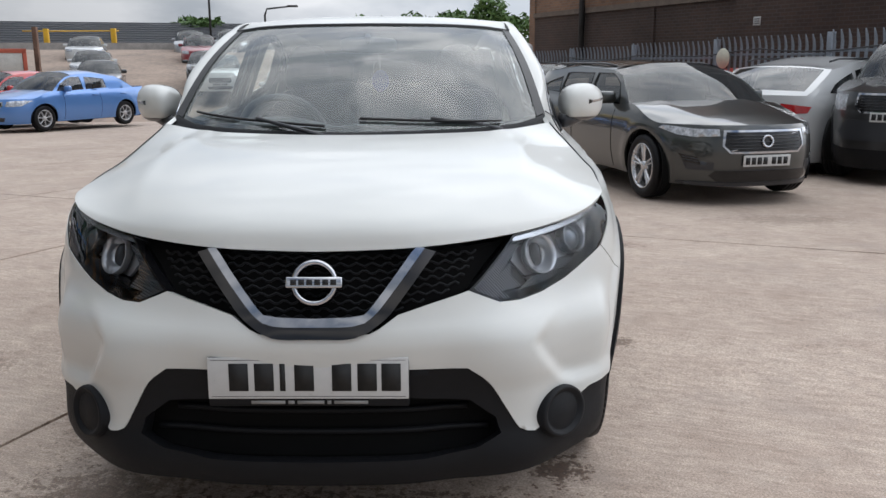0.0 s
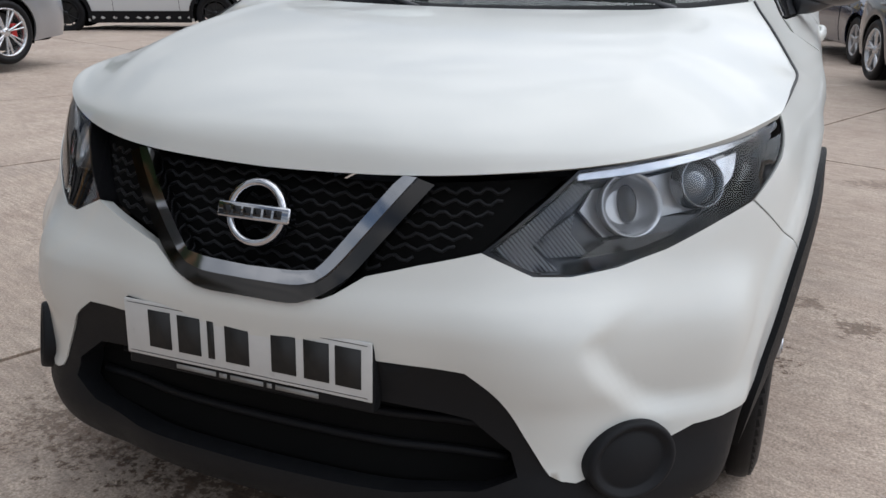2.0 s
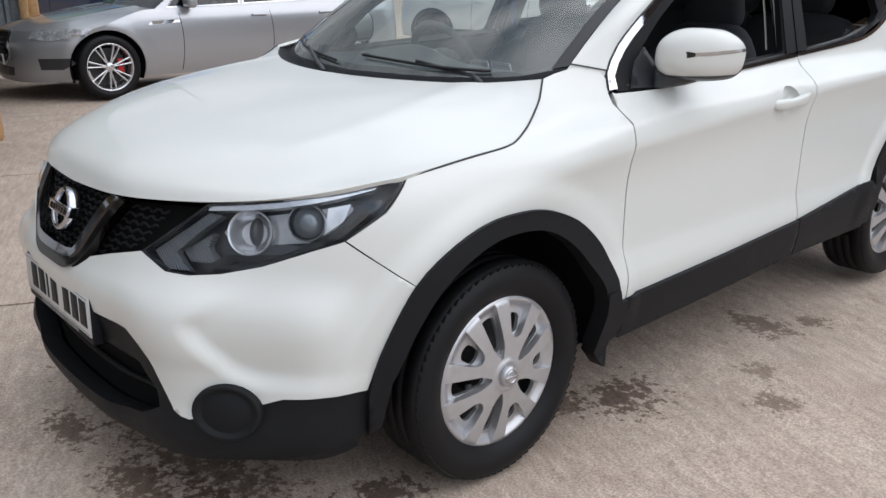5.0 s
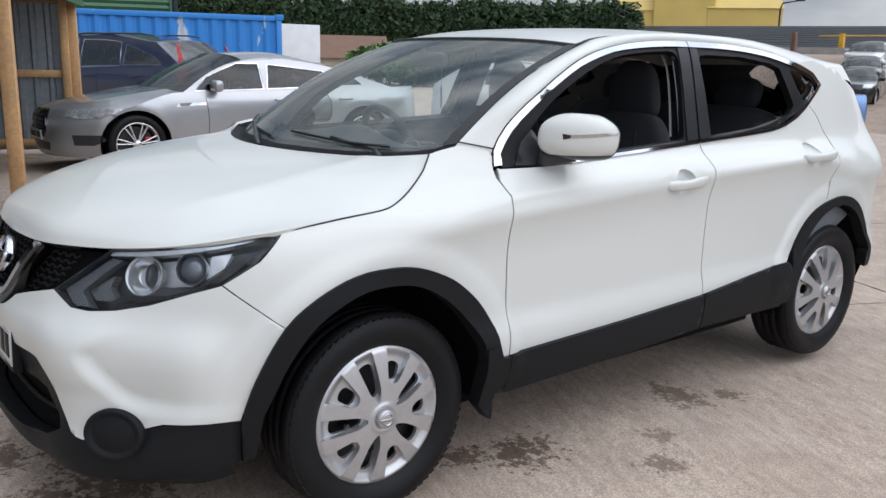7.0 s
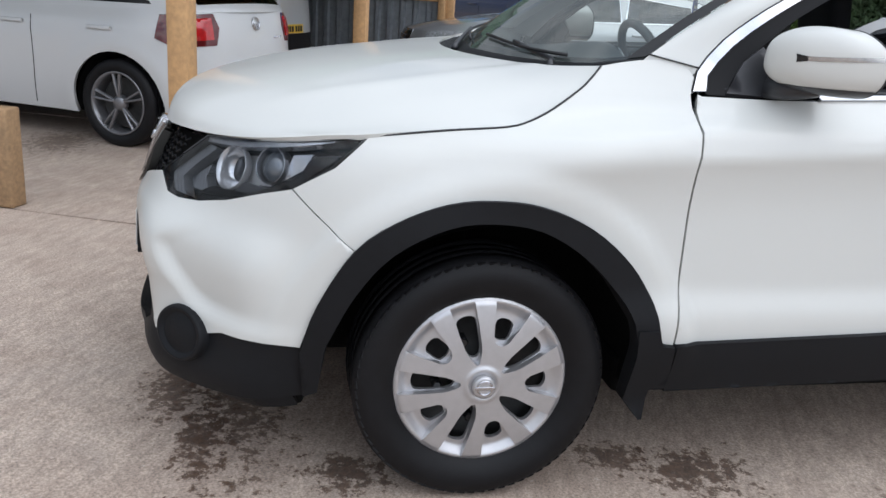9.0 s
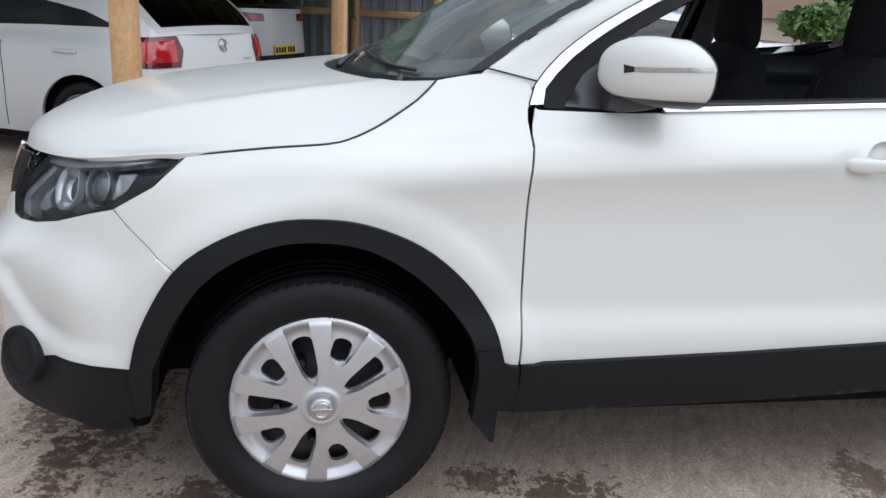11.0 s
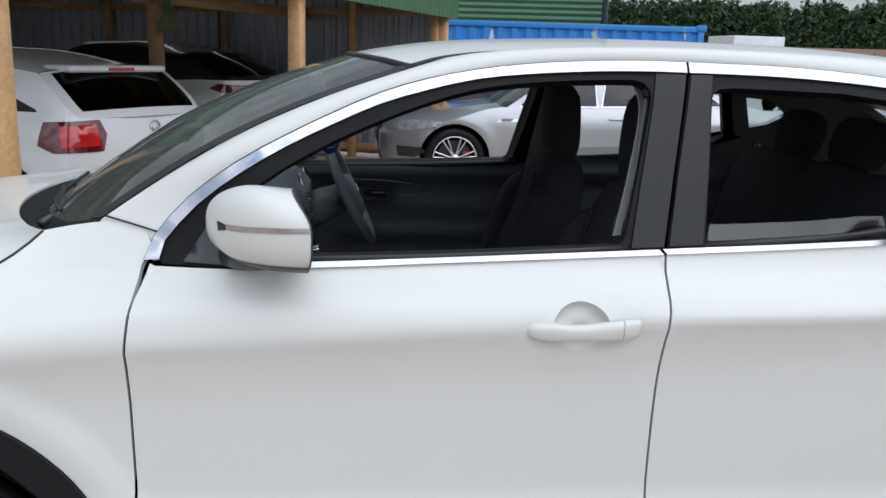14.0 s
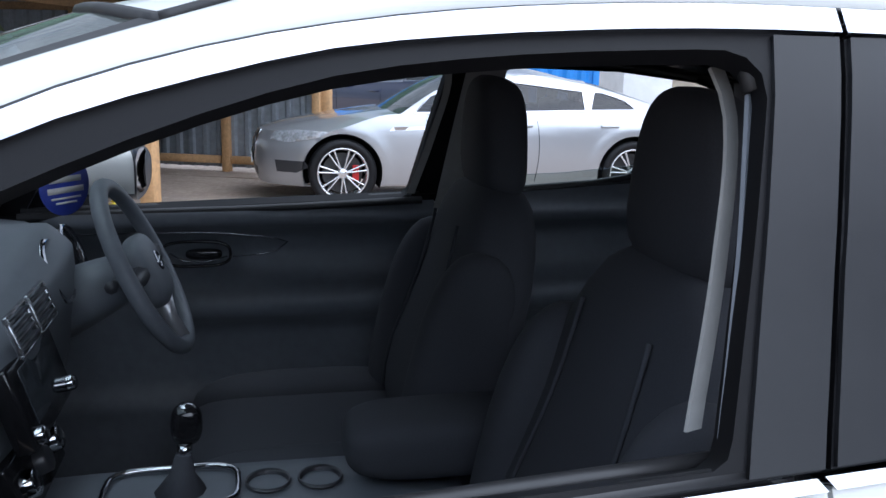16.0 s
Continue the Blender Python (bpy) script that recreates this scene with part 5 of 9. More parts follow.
    sheet("pillar_lining", lambda u, v: fl(shell(*fy(2.500 + 0.10 * u + 0.05 * v, 1.08 + 0.38 * v)) + Vector((-0.066 - 0.012 * math.sin(math.pi * u), 0, 0))), 6, 10, CABIN_GREY, hero)
    sheet("screen_pillar_trim", lambda u, v: fl(Vector(side_rail(0.1 + 0.9 * u, v)) + Vector((-0.03, 0.02, -0.02))), 6, 12, CABIN_GREY, hero)


def pad(bm, c, size, n=3.0, m=None):
    """A soft rounded cushion."""
    r = bmesh.ops.create_cube(bm, size=2)
    vs = r["verts"]
    bmesh.ops.subdivide_edges(bm, edges=list({e for v in vs for e in v.link_edges}), cuts=7, use_grid_fill=True)
    vs = [v for v in bm.verts if v.tag is False]
    for v in vs:
        p = v.co
        k = (abs(p.x) ** n + abs(p.y) ** n + abs(p.z) ** n) ** (1 / n)
        v.co = Vector((p.x / k * size[0] + c[0], p.y / k * size[1] + c[1], p.z / k * size[2] + c[2]))
        if m is not None:
            v.co = m @ v.co
        v.tag = True


for sx in (-0.37, 0.37):
    seat = thing("front_seat")
    seat.parent = hero
    seat["label"] = "black cloth front seat with a tall headrest"
    bm = bmesh.new()
    pad(bm, (sx, 2.17, 0.580), (0.26, 0.30, 0.10), 4)
    part("seat_cushion", bm, FABRIC, seat)
    for dx in (-0.21, 0.21):
        bm = bmesh.new()
        pad(bm, (sx + dx, 2.17, 0.620), (0.07, 0.28, 0.09), 3)
        part("cushion_bolster", bm, FABRIC, seat)
    lean = Matrix.Translation((0, 2.435 if sx < 0 else 2.490, 0.62)) @ Matrix.Rotation(radians(-12), 4, "X")
    bm = bmesh.new()
    pad(bm, (sx, 0, 0.27), (0.235, 0.085, 0.33), 4)
    for v in bm.verts:
        v.co.x = sx + (v.co.x - sx) * (1.06 - 0.30 * ease((v.co.z - 0.30) / 0.32))
        v.co.y -= 0.035 * math.exp(-((v.co.z - 0.14) / 0.16) ** 2)
    bm.transform(lean)
    part("backrest", bm, FABRIC, seat)
    # piped seams down the backrest
    for dx in (-0.115, 0.115):
        bm = bmesh.new()
        tube(bm, [lean @ Vector((sx + dx * (1.1 - 0.2 * k), -0.088 - 0.032 * math.exp(-((0.06 + 0.44 * k - 0.14) / 0.16) ** 2), 0.06 + 0.44 * k)) for k in np.linspace(0, 1, 10)], 0.004, 6)
        part("seam", bm, FABRIC, seat)
    for dx in (-0.20, 0.20):
        bm = bmesh.new()
        pad(bm, (sx + dx, -0.045, 0.20), (0.058, 0.10, 0.27), 2.6, lean)
        part("back_bolster", bm, FABRIC, seat)
    bm = bmesh.new()
    pad(bm, (sx, -0.02, 0.690), (0.118, 0.058, 0.125), 3.4)
    for v in bm.verts:
        k = (v.co.z - 0.565) / 0.25
        v.co.x = sx + (v.co.x - sx) * (1.18 - 0.46 * k)
        v.co.y -= 0.050 * k - 0.02
    bm.transform(lean)
    part("headrest", bm, FABRIC, seat)
    for dx in (-0.05, 0.05):
        bm = bmesh.new()
        tube(bm, [lean @ Vector((sx + dx, 0, 0.54)), lean @ Vector((sx + dx, 0, 0.64))], 0.007, 8)
        part("headrest_post", bm, CHROME, seat)
bench = thing("rear_seat")
bench.parent = hero
for sx, w in ((-0.36, 0.30), (0.36, 0.30), (0.0, 0.16)):
    bm = bmesh.new()
    pad(bm, (sx, 3.00, 0.62), (w, 0.28, 0.10), 4)
    part("seat_cushion", bm, FABRIC, bench)
    lean = Matrix.Translation((0, 3.24, 0.62)) @ Matrix.Rotation(radians(-14), 4, "X")
    bm = bmesh.new()
    pad(bm, (sx, 0, 0.29), (w, 0.08, 0.32), 4, lean)
    part("backrest", bm, FABRIC, bench)
    bm = bmesh.new()
    pad(bm, (sx, 0.02, 0.68), (0.12, 0.05, 0.085), 3, lean)
    part("headrest", bm, FABRIC, bench)

# steering wheel on the far side
facing = lambda x, y, z, tilt: Matrix.Translation((x, y, z)) @ Matrix.Rotation(math.pi, 4, "Z") @ Matrix.Rotation(radians(tilt), 4, "X")  # noqa: E731
sw_m = facing(-0.385, 1.825, 1.03, 65)
bm = bmesh.new()
bmesh.ops.create_circle(bm, segments=10, radius=0.017, matrix=Matrix.Translation((0.180, 0, 0)) @ Matrix.Rotation(radians(90), 4, "X"))
bmesh.ops.spin(bm, geom=bm.verts[:] + bm.edges[:], cent=(0, 0, 0), axis=(0, 0, 1), angle=2 * math.pi, steps=48, use_merge=True)
bm.transform(sw_m)
bmesh.ops.recalc_face_normals(bm, faces=bm.faces)
steering = part("steering_wheel", bm, CABIN, hero, "black three-spoke steering wheel")
bm = bmesh.new()
pad(bm, (0, -0.01, 0.0), (0.085, 0.075, 0.030), 3.2, sw_m)
part("horn_pad", bm, CABIN, steering)
for a in (0, 180, 270):
    bm = bmesh.new()
    d = Vector((math.cos(radians(a)), math.sin(radians(a)), 0))
    t = Vector((-d.y, d.x, 0)) * 0.02
    tube(bm, [sw_m @ (d * 0.06), sw_m @ (d * 0.12 + Vector((0, 0, -0.006))), sw_m @ (d * 0.175)], [0.024, 0.016, 0.014], 8)
    part("spoke", bm, SATIN_BLACK if a != 270 else SILVER, steering)
bm = bmesh.new()
lathe(bm, [(0.014, 0.030), (0.020, 0.033), (0.022, 0.030)], 24, "z")
box(bm, (-0.027, -0.004, 0.028), (0.027, 0.004, 0.034), 0.001)
bm.transform(sw_m)
bmesh.ops.recalc_face_normals(bm, faces=bm.faces)
part("wheel_badge", bm, CHROME, steering)
bm = bmesh.new()
tube(bm, [sw_m @ Vector((0, 0, -0.02)), sw_m @ Vector((0, 0, -0.10)), sw_m @ Vector((0, 0, -0.20))], [0.045, 0.06, 0.07], 14)
part("steering_column", bm, CABIN, steering)
for sx in (-1, 1):
    bm = bmesh.new()
    tube(bm, [sw_m @ Vector((0.03 * sx, 0, -0.05)), sw_m @ Vector((0.10 * sx, 0.01, -0.045)), sw_m @ Vector((0.15 * sx, 0.015, -0.04))], [0.008, 0.009, 0.013], 8)
    part("stalk", bm, SATIN_BLACK, steering)
# instruments
for dx in (-0.075, 0.075):
    m = facing(-0.37 + dx, 1.672, 1.045, 70)
    bm = bmesh.new()
    lathe(bm, [(0.058, 0.0), (0.062, 0.012), (0.066, 0.004)], 32, "z")
    bm.transform(m)
    part("dial_ring", bm, CHROME, hero)
    bm = bmesh.new()
    lathe(bm, [(0.058, 0.002), (0.0005, 0.002)], 32, "z")
    bm.transform(m)
    part("dial_face", bm, GLOSS_BLACK, hero)
# centre stack: air vents, screen, climate panel
for x0, x1, y, z, t in ((-0.105, -0.01, 1.685, 1.045, 0), (0.01, 0.105, 1.685, 1.045, 0), (-0.70, -0.56, 1.62, 1.02, 12), (0.56, 0.70, 1.62, 1.02, -12)):
    m = Matrix.Translation(((x0 + x1) / 2, y + 0.012, z)) @ Matrix.Rotation(math.pi + radians(t), 4, "Z") @ Matrix.Rotation(radians(72), 4, "X")
    w = (x1 - x0) / 2
    bm = bmesh.new()
    for lo, hi in (((-w - 0.004, 0.028, 0), (w + 0.004, 0.033, 0.010)), ((-w - 0.004, -0.033, 0), (w + 0.004, -0.028, 0.010)), ((-w - 0.004, -0.03, 0), (-w, 0.03, 0.010)), ((w, -0.03, 0), (w + 0.004, 0.03, 0.010))):
        box(bm, lo, hi, 0.002, m, 1)
    vent = part("air_vent", bm, LAMP_RING, hero, "silver-edged black air vent")
    for k in range(4):
        bm = bmesh.new()
        box(bm, (-w, -0.022 + k * 0.0135, 0.002), (w, -0.018 + k * 0.0135, 0.012), 0.0, m)
        part("slat", bm, SATIN_BLACK, vent)
m = facing(0.0, 1.705, 0.945, 74)
bm = bmesh.new()
box(bm, (-0.125, -0.075, -0.03), (0.125, 0.060, 0.004), 0.006, m)
stack = part("infotainment_unit", bm, GLOSS_BLACK, hero)
bm = bmesh.new()
box(bm, (-0.085, -0.045, 0.003), (0.085, 0.045, 0.0055), 0.001, m)
part("screen", bm, surface("dark screen", (0.03, 0.035, 0.04), 0.08, vary=0.1), stack)
for sx in (-0.105, 0.105):
    bm = bmesh.new()
    lathe(bm, [(0.014, 0.0), (0.014, 0.014), (0.010, 0.018), (0.0005, 0.018)], 20, "z")
    bm.transform(m @ Matrix.Translation((sx, -0.055, 0)))
    part("knob", bm, CHROME, stack)
m = facing(0.0, 1.69, 0.80, 70)
bm = bmesh.new()
box(bm, (-0.12, -0.05, -0.03), (0.12, 0.05, 0.004), 0.006, m)
climate = part("climate_panel", bm, GLOSS_BLACK, hero)
for sx in (-0.08, 0.0, 0.08):
    bm = bmesh.new()
    lathe(bm, [(0.024, 0.0), (0.022, 0.018), (0.018, 0.021), (0.0005, 0.021)], 24, "z")
    bm.transform(m @ Matrix.Translation((sx, 0, 0.003)))
    part("knob", bm, CHROME if sx else SATIN_BLACK, climate)
# tunnel, gear lever, armrest
bm = bmesh.new()
pad(bm, (0, 1.98, 0.60), (0.125, 0.44, 0.13), 6)
console = part("centre_console", bm, CABIN, hero)
bm = bmesh.new()
gate = rounded(0, 0, 0.07, 0.11, 4, 28)
tube(bm, [(q[0], 1.90 + q[1], 0.737) for q in gate + gate[:1]], 0.006, 6)
part("gaiter_ring", bm, CHROME, console)
bm = bmesh.new()
tube(bm, [(0, 1.915, 0.72), (0, 1.918, 0.76), (0, 1.922, 0.80)], [0.05, 0.022, 0.012], 12)
part("gear_gaiter", bm, FABRIC, console)
bm = bmesh.new()
tube(bm, [(0, 1.921, 0.79), (0, 1.924, 0.815)], 0.013, 12)
lever = part("gear_lever", bm, CHROME, console)
bm = bmesh.new()
pad(bm, (0, 1.928, 0.850), (0.022, 0.026, 0.036), 2.6)
part("gear_knob", bm, GLOSS_BLACK, lever)
bm = bmesh.new()
lathe(bm, [(0.013, 0.883), (0.011, 0.886), (0.0005, 0.887)], 20, "z")
bm.transform(Matrix.Translation((0, 1.928, 0)))
part("knob_cap", bm, CHROME, lever)
for y in (2.06, 2.15):
    bm = bmesh.new()
    lathe(bm, [(0.040, 0.735), (0.038, 0.74), (0.034, 0.735), (0.033, 0.69), (0.0005, 0.69)], 24, "z")
    bm.transform(Matrix.Translation((0.0, y, 0)))
    part("cup_holder", bm, SATIN_BLACK, console)
bm = bmesh.new()
pad(bm, (0, 2.38, 0.80), (0.085, 0.19, 0.055), 4)
part("armrest", bm, FABRIC, console)
# interior mirror and the hanging blue disc
bm = bmesh.new()
pad(bm, (0, 1.735, 1.415), (0.115, 0.020, 0.034), 4)
im = part("interior_mirror", bm, CABIN, hero)
bm = bmesh.new()
tube(bm, [(0, 1.73, 1.42), (0, 1.70, 1.455)], 0.012, 8)
part("mirror_stem", bm, CABIN, im)
disc = thing("hanging_disc", Matrix.Translation((0.045, 1.772, 1.262)) @ Matrix.Rotation(radians(55), 4, "Z"), "round blue card disc with white print hanging from the mirror", "air freshener")
bm = bmesh.new()
lathe(bm, [(0.046, -0.002), (0.0465, 0.0), (0.046, 0.002), (0.0005, 0.002)], 36, "x")
lathe(bm, [(0.046, -0.002), (0.0005, -0.002)], 36, "x")
bmesh.ops.recalc_face_normals(bm, faces=bm.faces)
part("card", bm, surface("blue card", (0.03, 0.05, 0.30), 0.5, vary=0.06), disc)
for z, w in ((0.008, 0.030), (-0.008, 0.034), (-0.020, 0.028), (-0.027, 0.020)):
    bm = bmesh.new()
    box(bm, (0.002, -w, z - (0.0045 if z > -0.01 else 0.0015)), (0.0028, w, z + (0.0045 if z > -0.01 else 0.0015)))
    part("print_line", bm, PLATE_WHITE, disc)
bm = bmesh.new()
tube(bm, [(0, 0, 0.046), (0, 0, 0.13)], 0.0012, 5)
part("cord", bm, PLATE_WHITE, disc)
# far door furniture
m = Matrix.Translation((-0.775, 1.90, 0.967))
bm = bmesh.new()
rg = rounded(0, 0, 0.085, 0.032, 3, 28)
tube(bm, [m @ Vector((0.012, a[0], a[1])) for a in rg + rg[:1]], 0.004, 6)
part("handle_bezel", bm, GLOSS_BLACK, hero)
bm = bmesh.new()
pad(bm, (0.014, 0.02, 0.0), (0.012, 0.045, 0.014), 3, m)
part("door_pull", bm, GLOSS_BLACK, hero)

# the body swells in width from the nose back, the cabin a little more
spread = pchip([(-0.1, 0.0), (0.0, 0.0), (0.08, 0.008), (0.13, 0.017), (0.2, 0.021), (0.44, 0.031), (0.62, 0.036), (0.9, 0.039), (5.0, 0.039)])
for ob in [o for o in hero.children_recursive if o.type == "MESH"]:
    up, on_wheel = ob, False
    while up is not None:
        on_wheel = on_wheel or up.name.split(".")[0] == "wheel"
        up = up.parent
    if on_wheel:
        continue
    for q in ob.data.vertices:
        q.co.x *= 1 + spread(q.co.y) + 0.020 * ease((q.co.z - 0.95) / 0.45)
    ob.data.update()
for ob in hero.children:
    if ob.name.split(".")[0] == "wheel":
        ob.location.x *= 1.039


# ---- the yard ----
def ground_z(x, y):
    """The yard falls gently away beyond the car."""
    t = max(0.0, y - 2.0)
    fall = -0.022 * (t if t < 23 else 23 + 3 * (1 - math.exp(-(t - 23) / 3)))
    return fall - 0.30 * ease((-x - 12.8) / 1.5) * (1 - ease((y - 12.0) / 4.0))


def concrete_material():
    m = bpy.data.materials.new("worn brushed concrete")
    m.use_nodes = True
    n, l = m.node_tree.nodes, m.node_tree.links
    p = n["Principled BSDF"]
    tc = n.new("ShaderNodeNewGeometry")
    pos = tc.outputs["Position"]

    def noise_at(scale, detail=5, rough=0.55, vec=None):
        t = n.new("ShaderNodeTexNoise")
        t.inputs["Scale"].default_value, t.inputs["Detail"].default_value, t.inputs["Roughness"].default_value = scale, detail, rough
        l.new(vec or pos, t.inputs["Vector"])
        return t.outputs["Fac"]

    def ramp(fac, a, b, lo=(0, 0, 0, 1), hi=(1, 1, 1, 1)):
        r = n.new("ShaderNodeValToRGB")
        r.color_ramp.elements[0].position, r.color_ramp.elements[1].position = a, b
        r.color_ramp.elements[0].color, r.color_ramp.elements[1].color = lo, hi
        l.new(fac, r.inputs[0])
        return r.outputs[0]

    def mix(fac, a, b, kind="MIX"):
        x = n.new("ShaderNodeMix")
        x.data_type, x.blend_type = "RGBA", kind
        for sock, val in (("Factor", fac), ("A", a), ("B", b)):
            if isinstance(val, (int, float, tuple)):
                x.inputs[sock].default_value = val
            else:
                l.new(val, x.inputs[sock])
        return x.outputs["Result"]

    def calc(op, a, b=None, c=None):
        x = n.new("ShaderNodeMath")
        x.operation = op
        for i, val in enumerate((a, b, c)):
            if val is not None:
                if isinstance(val, (int, float)):
                    x.inputs[i].default_value = val
                else:
                    l.new(val, x.inputs[i])
        return x.outputs[0]

    base = ramp(noise_at(0.55, 8, 0.6), 0.30, 0.72, (0.31, 0.232, 0.185, 1), (0.53, 0.435, 0.36, 1))
    base = mix(0.55, base, ramp(noise_at(3.0, 8, 0.65), 0.3, 0.7, (0.33, 0.252, 0.204, 1), (0.54, 0.455, 0.385, 1)))
    grit = ramp(noise_at(130, 3, 0.7), 0.34, 0.66, (0.42, 0.41, 0.40, 1), (1.40, 1.40, 1.40, 1))
    base = mix(0.75, base, grit, "MULTIPLY")
    pale = ramp(noise_at(45, 4, 0.6), 0.63, 0.70)
    base = mix(calc("MULTIPLY", pale, 0.35), base, (0.68, 0.60, 0.53, 1))
    # grey wear with ragged edges
    base = mix(calc("MULTIPLY", ramp(noise_at(1.3, 9, 0.7), 0.54, 0.66), 0.40), base, (0.31, 0.26, 0.23, 1))
    sep = n.new("ShaderNodeSeparateXYZ")
    l.new(pos, sep.inputs[0])
    # drawn-out streaks across the slabs
    cu = calc("SUBTRACT", calc("MULTIPLY", sep.outputs[0], 0.923), calc("MULTIPLY", sep.outputs[1], 0.385))
    cv = calc("ADD", calc("MULTIPLY", sep.outputs[0], 0.385), calc("MULTIPLY", sep.outputs[1], 0.923))
    com = n.new("ShaderNodeCombineXYZ")
    l.new(calc("MULTIPLY", cu, 7.0), com.inputs[0])
    l.new(calc("MULTIPLY", cv, 24.0), com.inputs[1])
    streak = noise_at(1.0, 7, 0.7, com.outputs[0])
    base = mix(0.85, base, ramp(streak, 0.30, 0.70, (0.72, 0.70, 0.68, 1), (1.30, 1.29, 1.27, 1)), "MULTIPLY")
    base = mix(calc("MULTIPLY", ramp(noise_at(16, 6, 0.7), 0.60, 0.70), 0.55), base, (0.20, 0.145, 0.11, 1))
    # broom lines
    along = calc("ADD", calc("MULTIPLY", sep.outputs[0], 0.385), calc("MULTIPLY", sep.outputs[1], 0.923))
    warp = calc("MULTIPLY", noise_at(5.0, 3), 0.05)
    rib = calc("SINE", calc("MULTIPLY", calc("ADD", along, warp), 210.0))
    rib_mask = ramp(noise_at(0.8, 4), 0.42, 0.60)
    rib_h = calc("MULTIPLY", rib, rib_mask)
    base = mix(calc("MULTIPLY", calc("MULTIPLY_ADD", rib_h, 0.5, 0.5), 0.22), base, (0.31, 0.25, 0.21, 1))
    # oil and rust marks: ragged blots, the broad ones also painting the bumper's shade
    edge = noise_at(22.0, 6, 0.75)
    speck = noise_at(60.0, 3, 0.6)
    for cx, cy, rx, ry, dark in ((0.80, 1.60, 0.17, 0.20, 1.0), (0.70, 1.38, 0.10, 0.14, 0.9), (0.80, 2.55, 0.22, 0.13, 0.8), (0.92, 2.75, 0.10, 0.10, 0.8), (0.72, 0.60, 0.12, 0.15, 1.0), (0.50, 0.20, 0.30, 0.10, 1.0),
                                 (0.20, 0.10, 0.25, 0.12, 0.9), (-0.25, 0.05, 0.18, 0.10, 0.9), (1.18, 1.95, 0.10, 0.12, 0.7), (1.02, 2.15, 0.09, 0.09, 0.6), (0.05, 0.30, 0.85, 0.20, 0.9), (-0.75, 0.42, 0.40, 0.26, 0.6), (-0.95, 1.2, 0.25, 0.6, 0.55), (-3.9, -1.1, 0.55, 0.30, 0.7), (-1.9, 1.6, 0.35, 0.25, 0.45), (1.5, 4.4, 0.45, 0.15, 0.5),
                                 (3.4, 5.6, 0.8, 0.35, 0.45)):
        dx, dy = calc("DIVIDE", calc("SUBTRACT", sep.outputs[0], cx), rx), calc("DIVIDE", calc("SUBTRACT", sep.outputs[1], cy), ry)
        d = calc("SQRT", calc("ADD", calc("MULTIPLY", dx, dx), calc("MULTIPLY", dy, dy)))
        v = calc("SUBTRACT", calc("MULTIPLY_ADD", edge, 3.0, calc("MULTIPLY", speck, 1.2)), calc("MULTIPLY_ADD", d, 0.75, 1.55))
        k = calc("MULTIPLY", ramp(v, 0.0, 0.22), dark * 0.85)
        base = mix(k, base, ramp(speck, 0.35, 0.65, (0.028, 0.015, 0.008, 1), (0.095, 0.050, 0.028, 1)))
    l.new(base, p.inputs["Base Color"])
    p.inputs["Roughness"].default_value = 0.85
    bp = n.new("ShaderNodeBump")
    bp.inputs["Strength"].default_value, bp.inputs["Distance"].default_value = 0.6, 0.006
    h = calc("ADD", calc("ADD", calc("MULTIPLY", noise_at(130, 3, 0.7), 0.5), calc("MULTIPLY", noise_at(9, 5), 0.9)), calc("MULTIPLY", rib_h, 0.16))
    l.new(h, bp.inputs["Height"])
    l.new(bp.outputs[0], p.inputs["Normal"])
    return m


CONCRETE = concrete_material()


def ground_sheet():
    xs_ = [-400, -150, -60, -40] + list(np.linspace(-30, 30, 31)) + [40, 60, 150, 400]
    ys_ = [-400, -150, -60, -20] + list(np.linspace(-10, 50, 31)) + [70, 150, 400]
    bm = bmesh.new()
    g = [[bm.verts.new((x, y, ground_z(x, y) - 0.012)) for x in xs_] for y in ys_]
    for a, b in zip(g, g[1:]):
        for i in range(len(xs_) - 1):
            bm.faces.new((a[i], a[i + 1], b[i + 1], b[i]))
    return tagged(part("ground", bm, CONCRETE, None), "worn pinkish concrete yard with dirt, oil marks and painted shade under the bumper", "ground", kind="structure")


ground = ground_sheet()
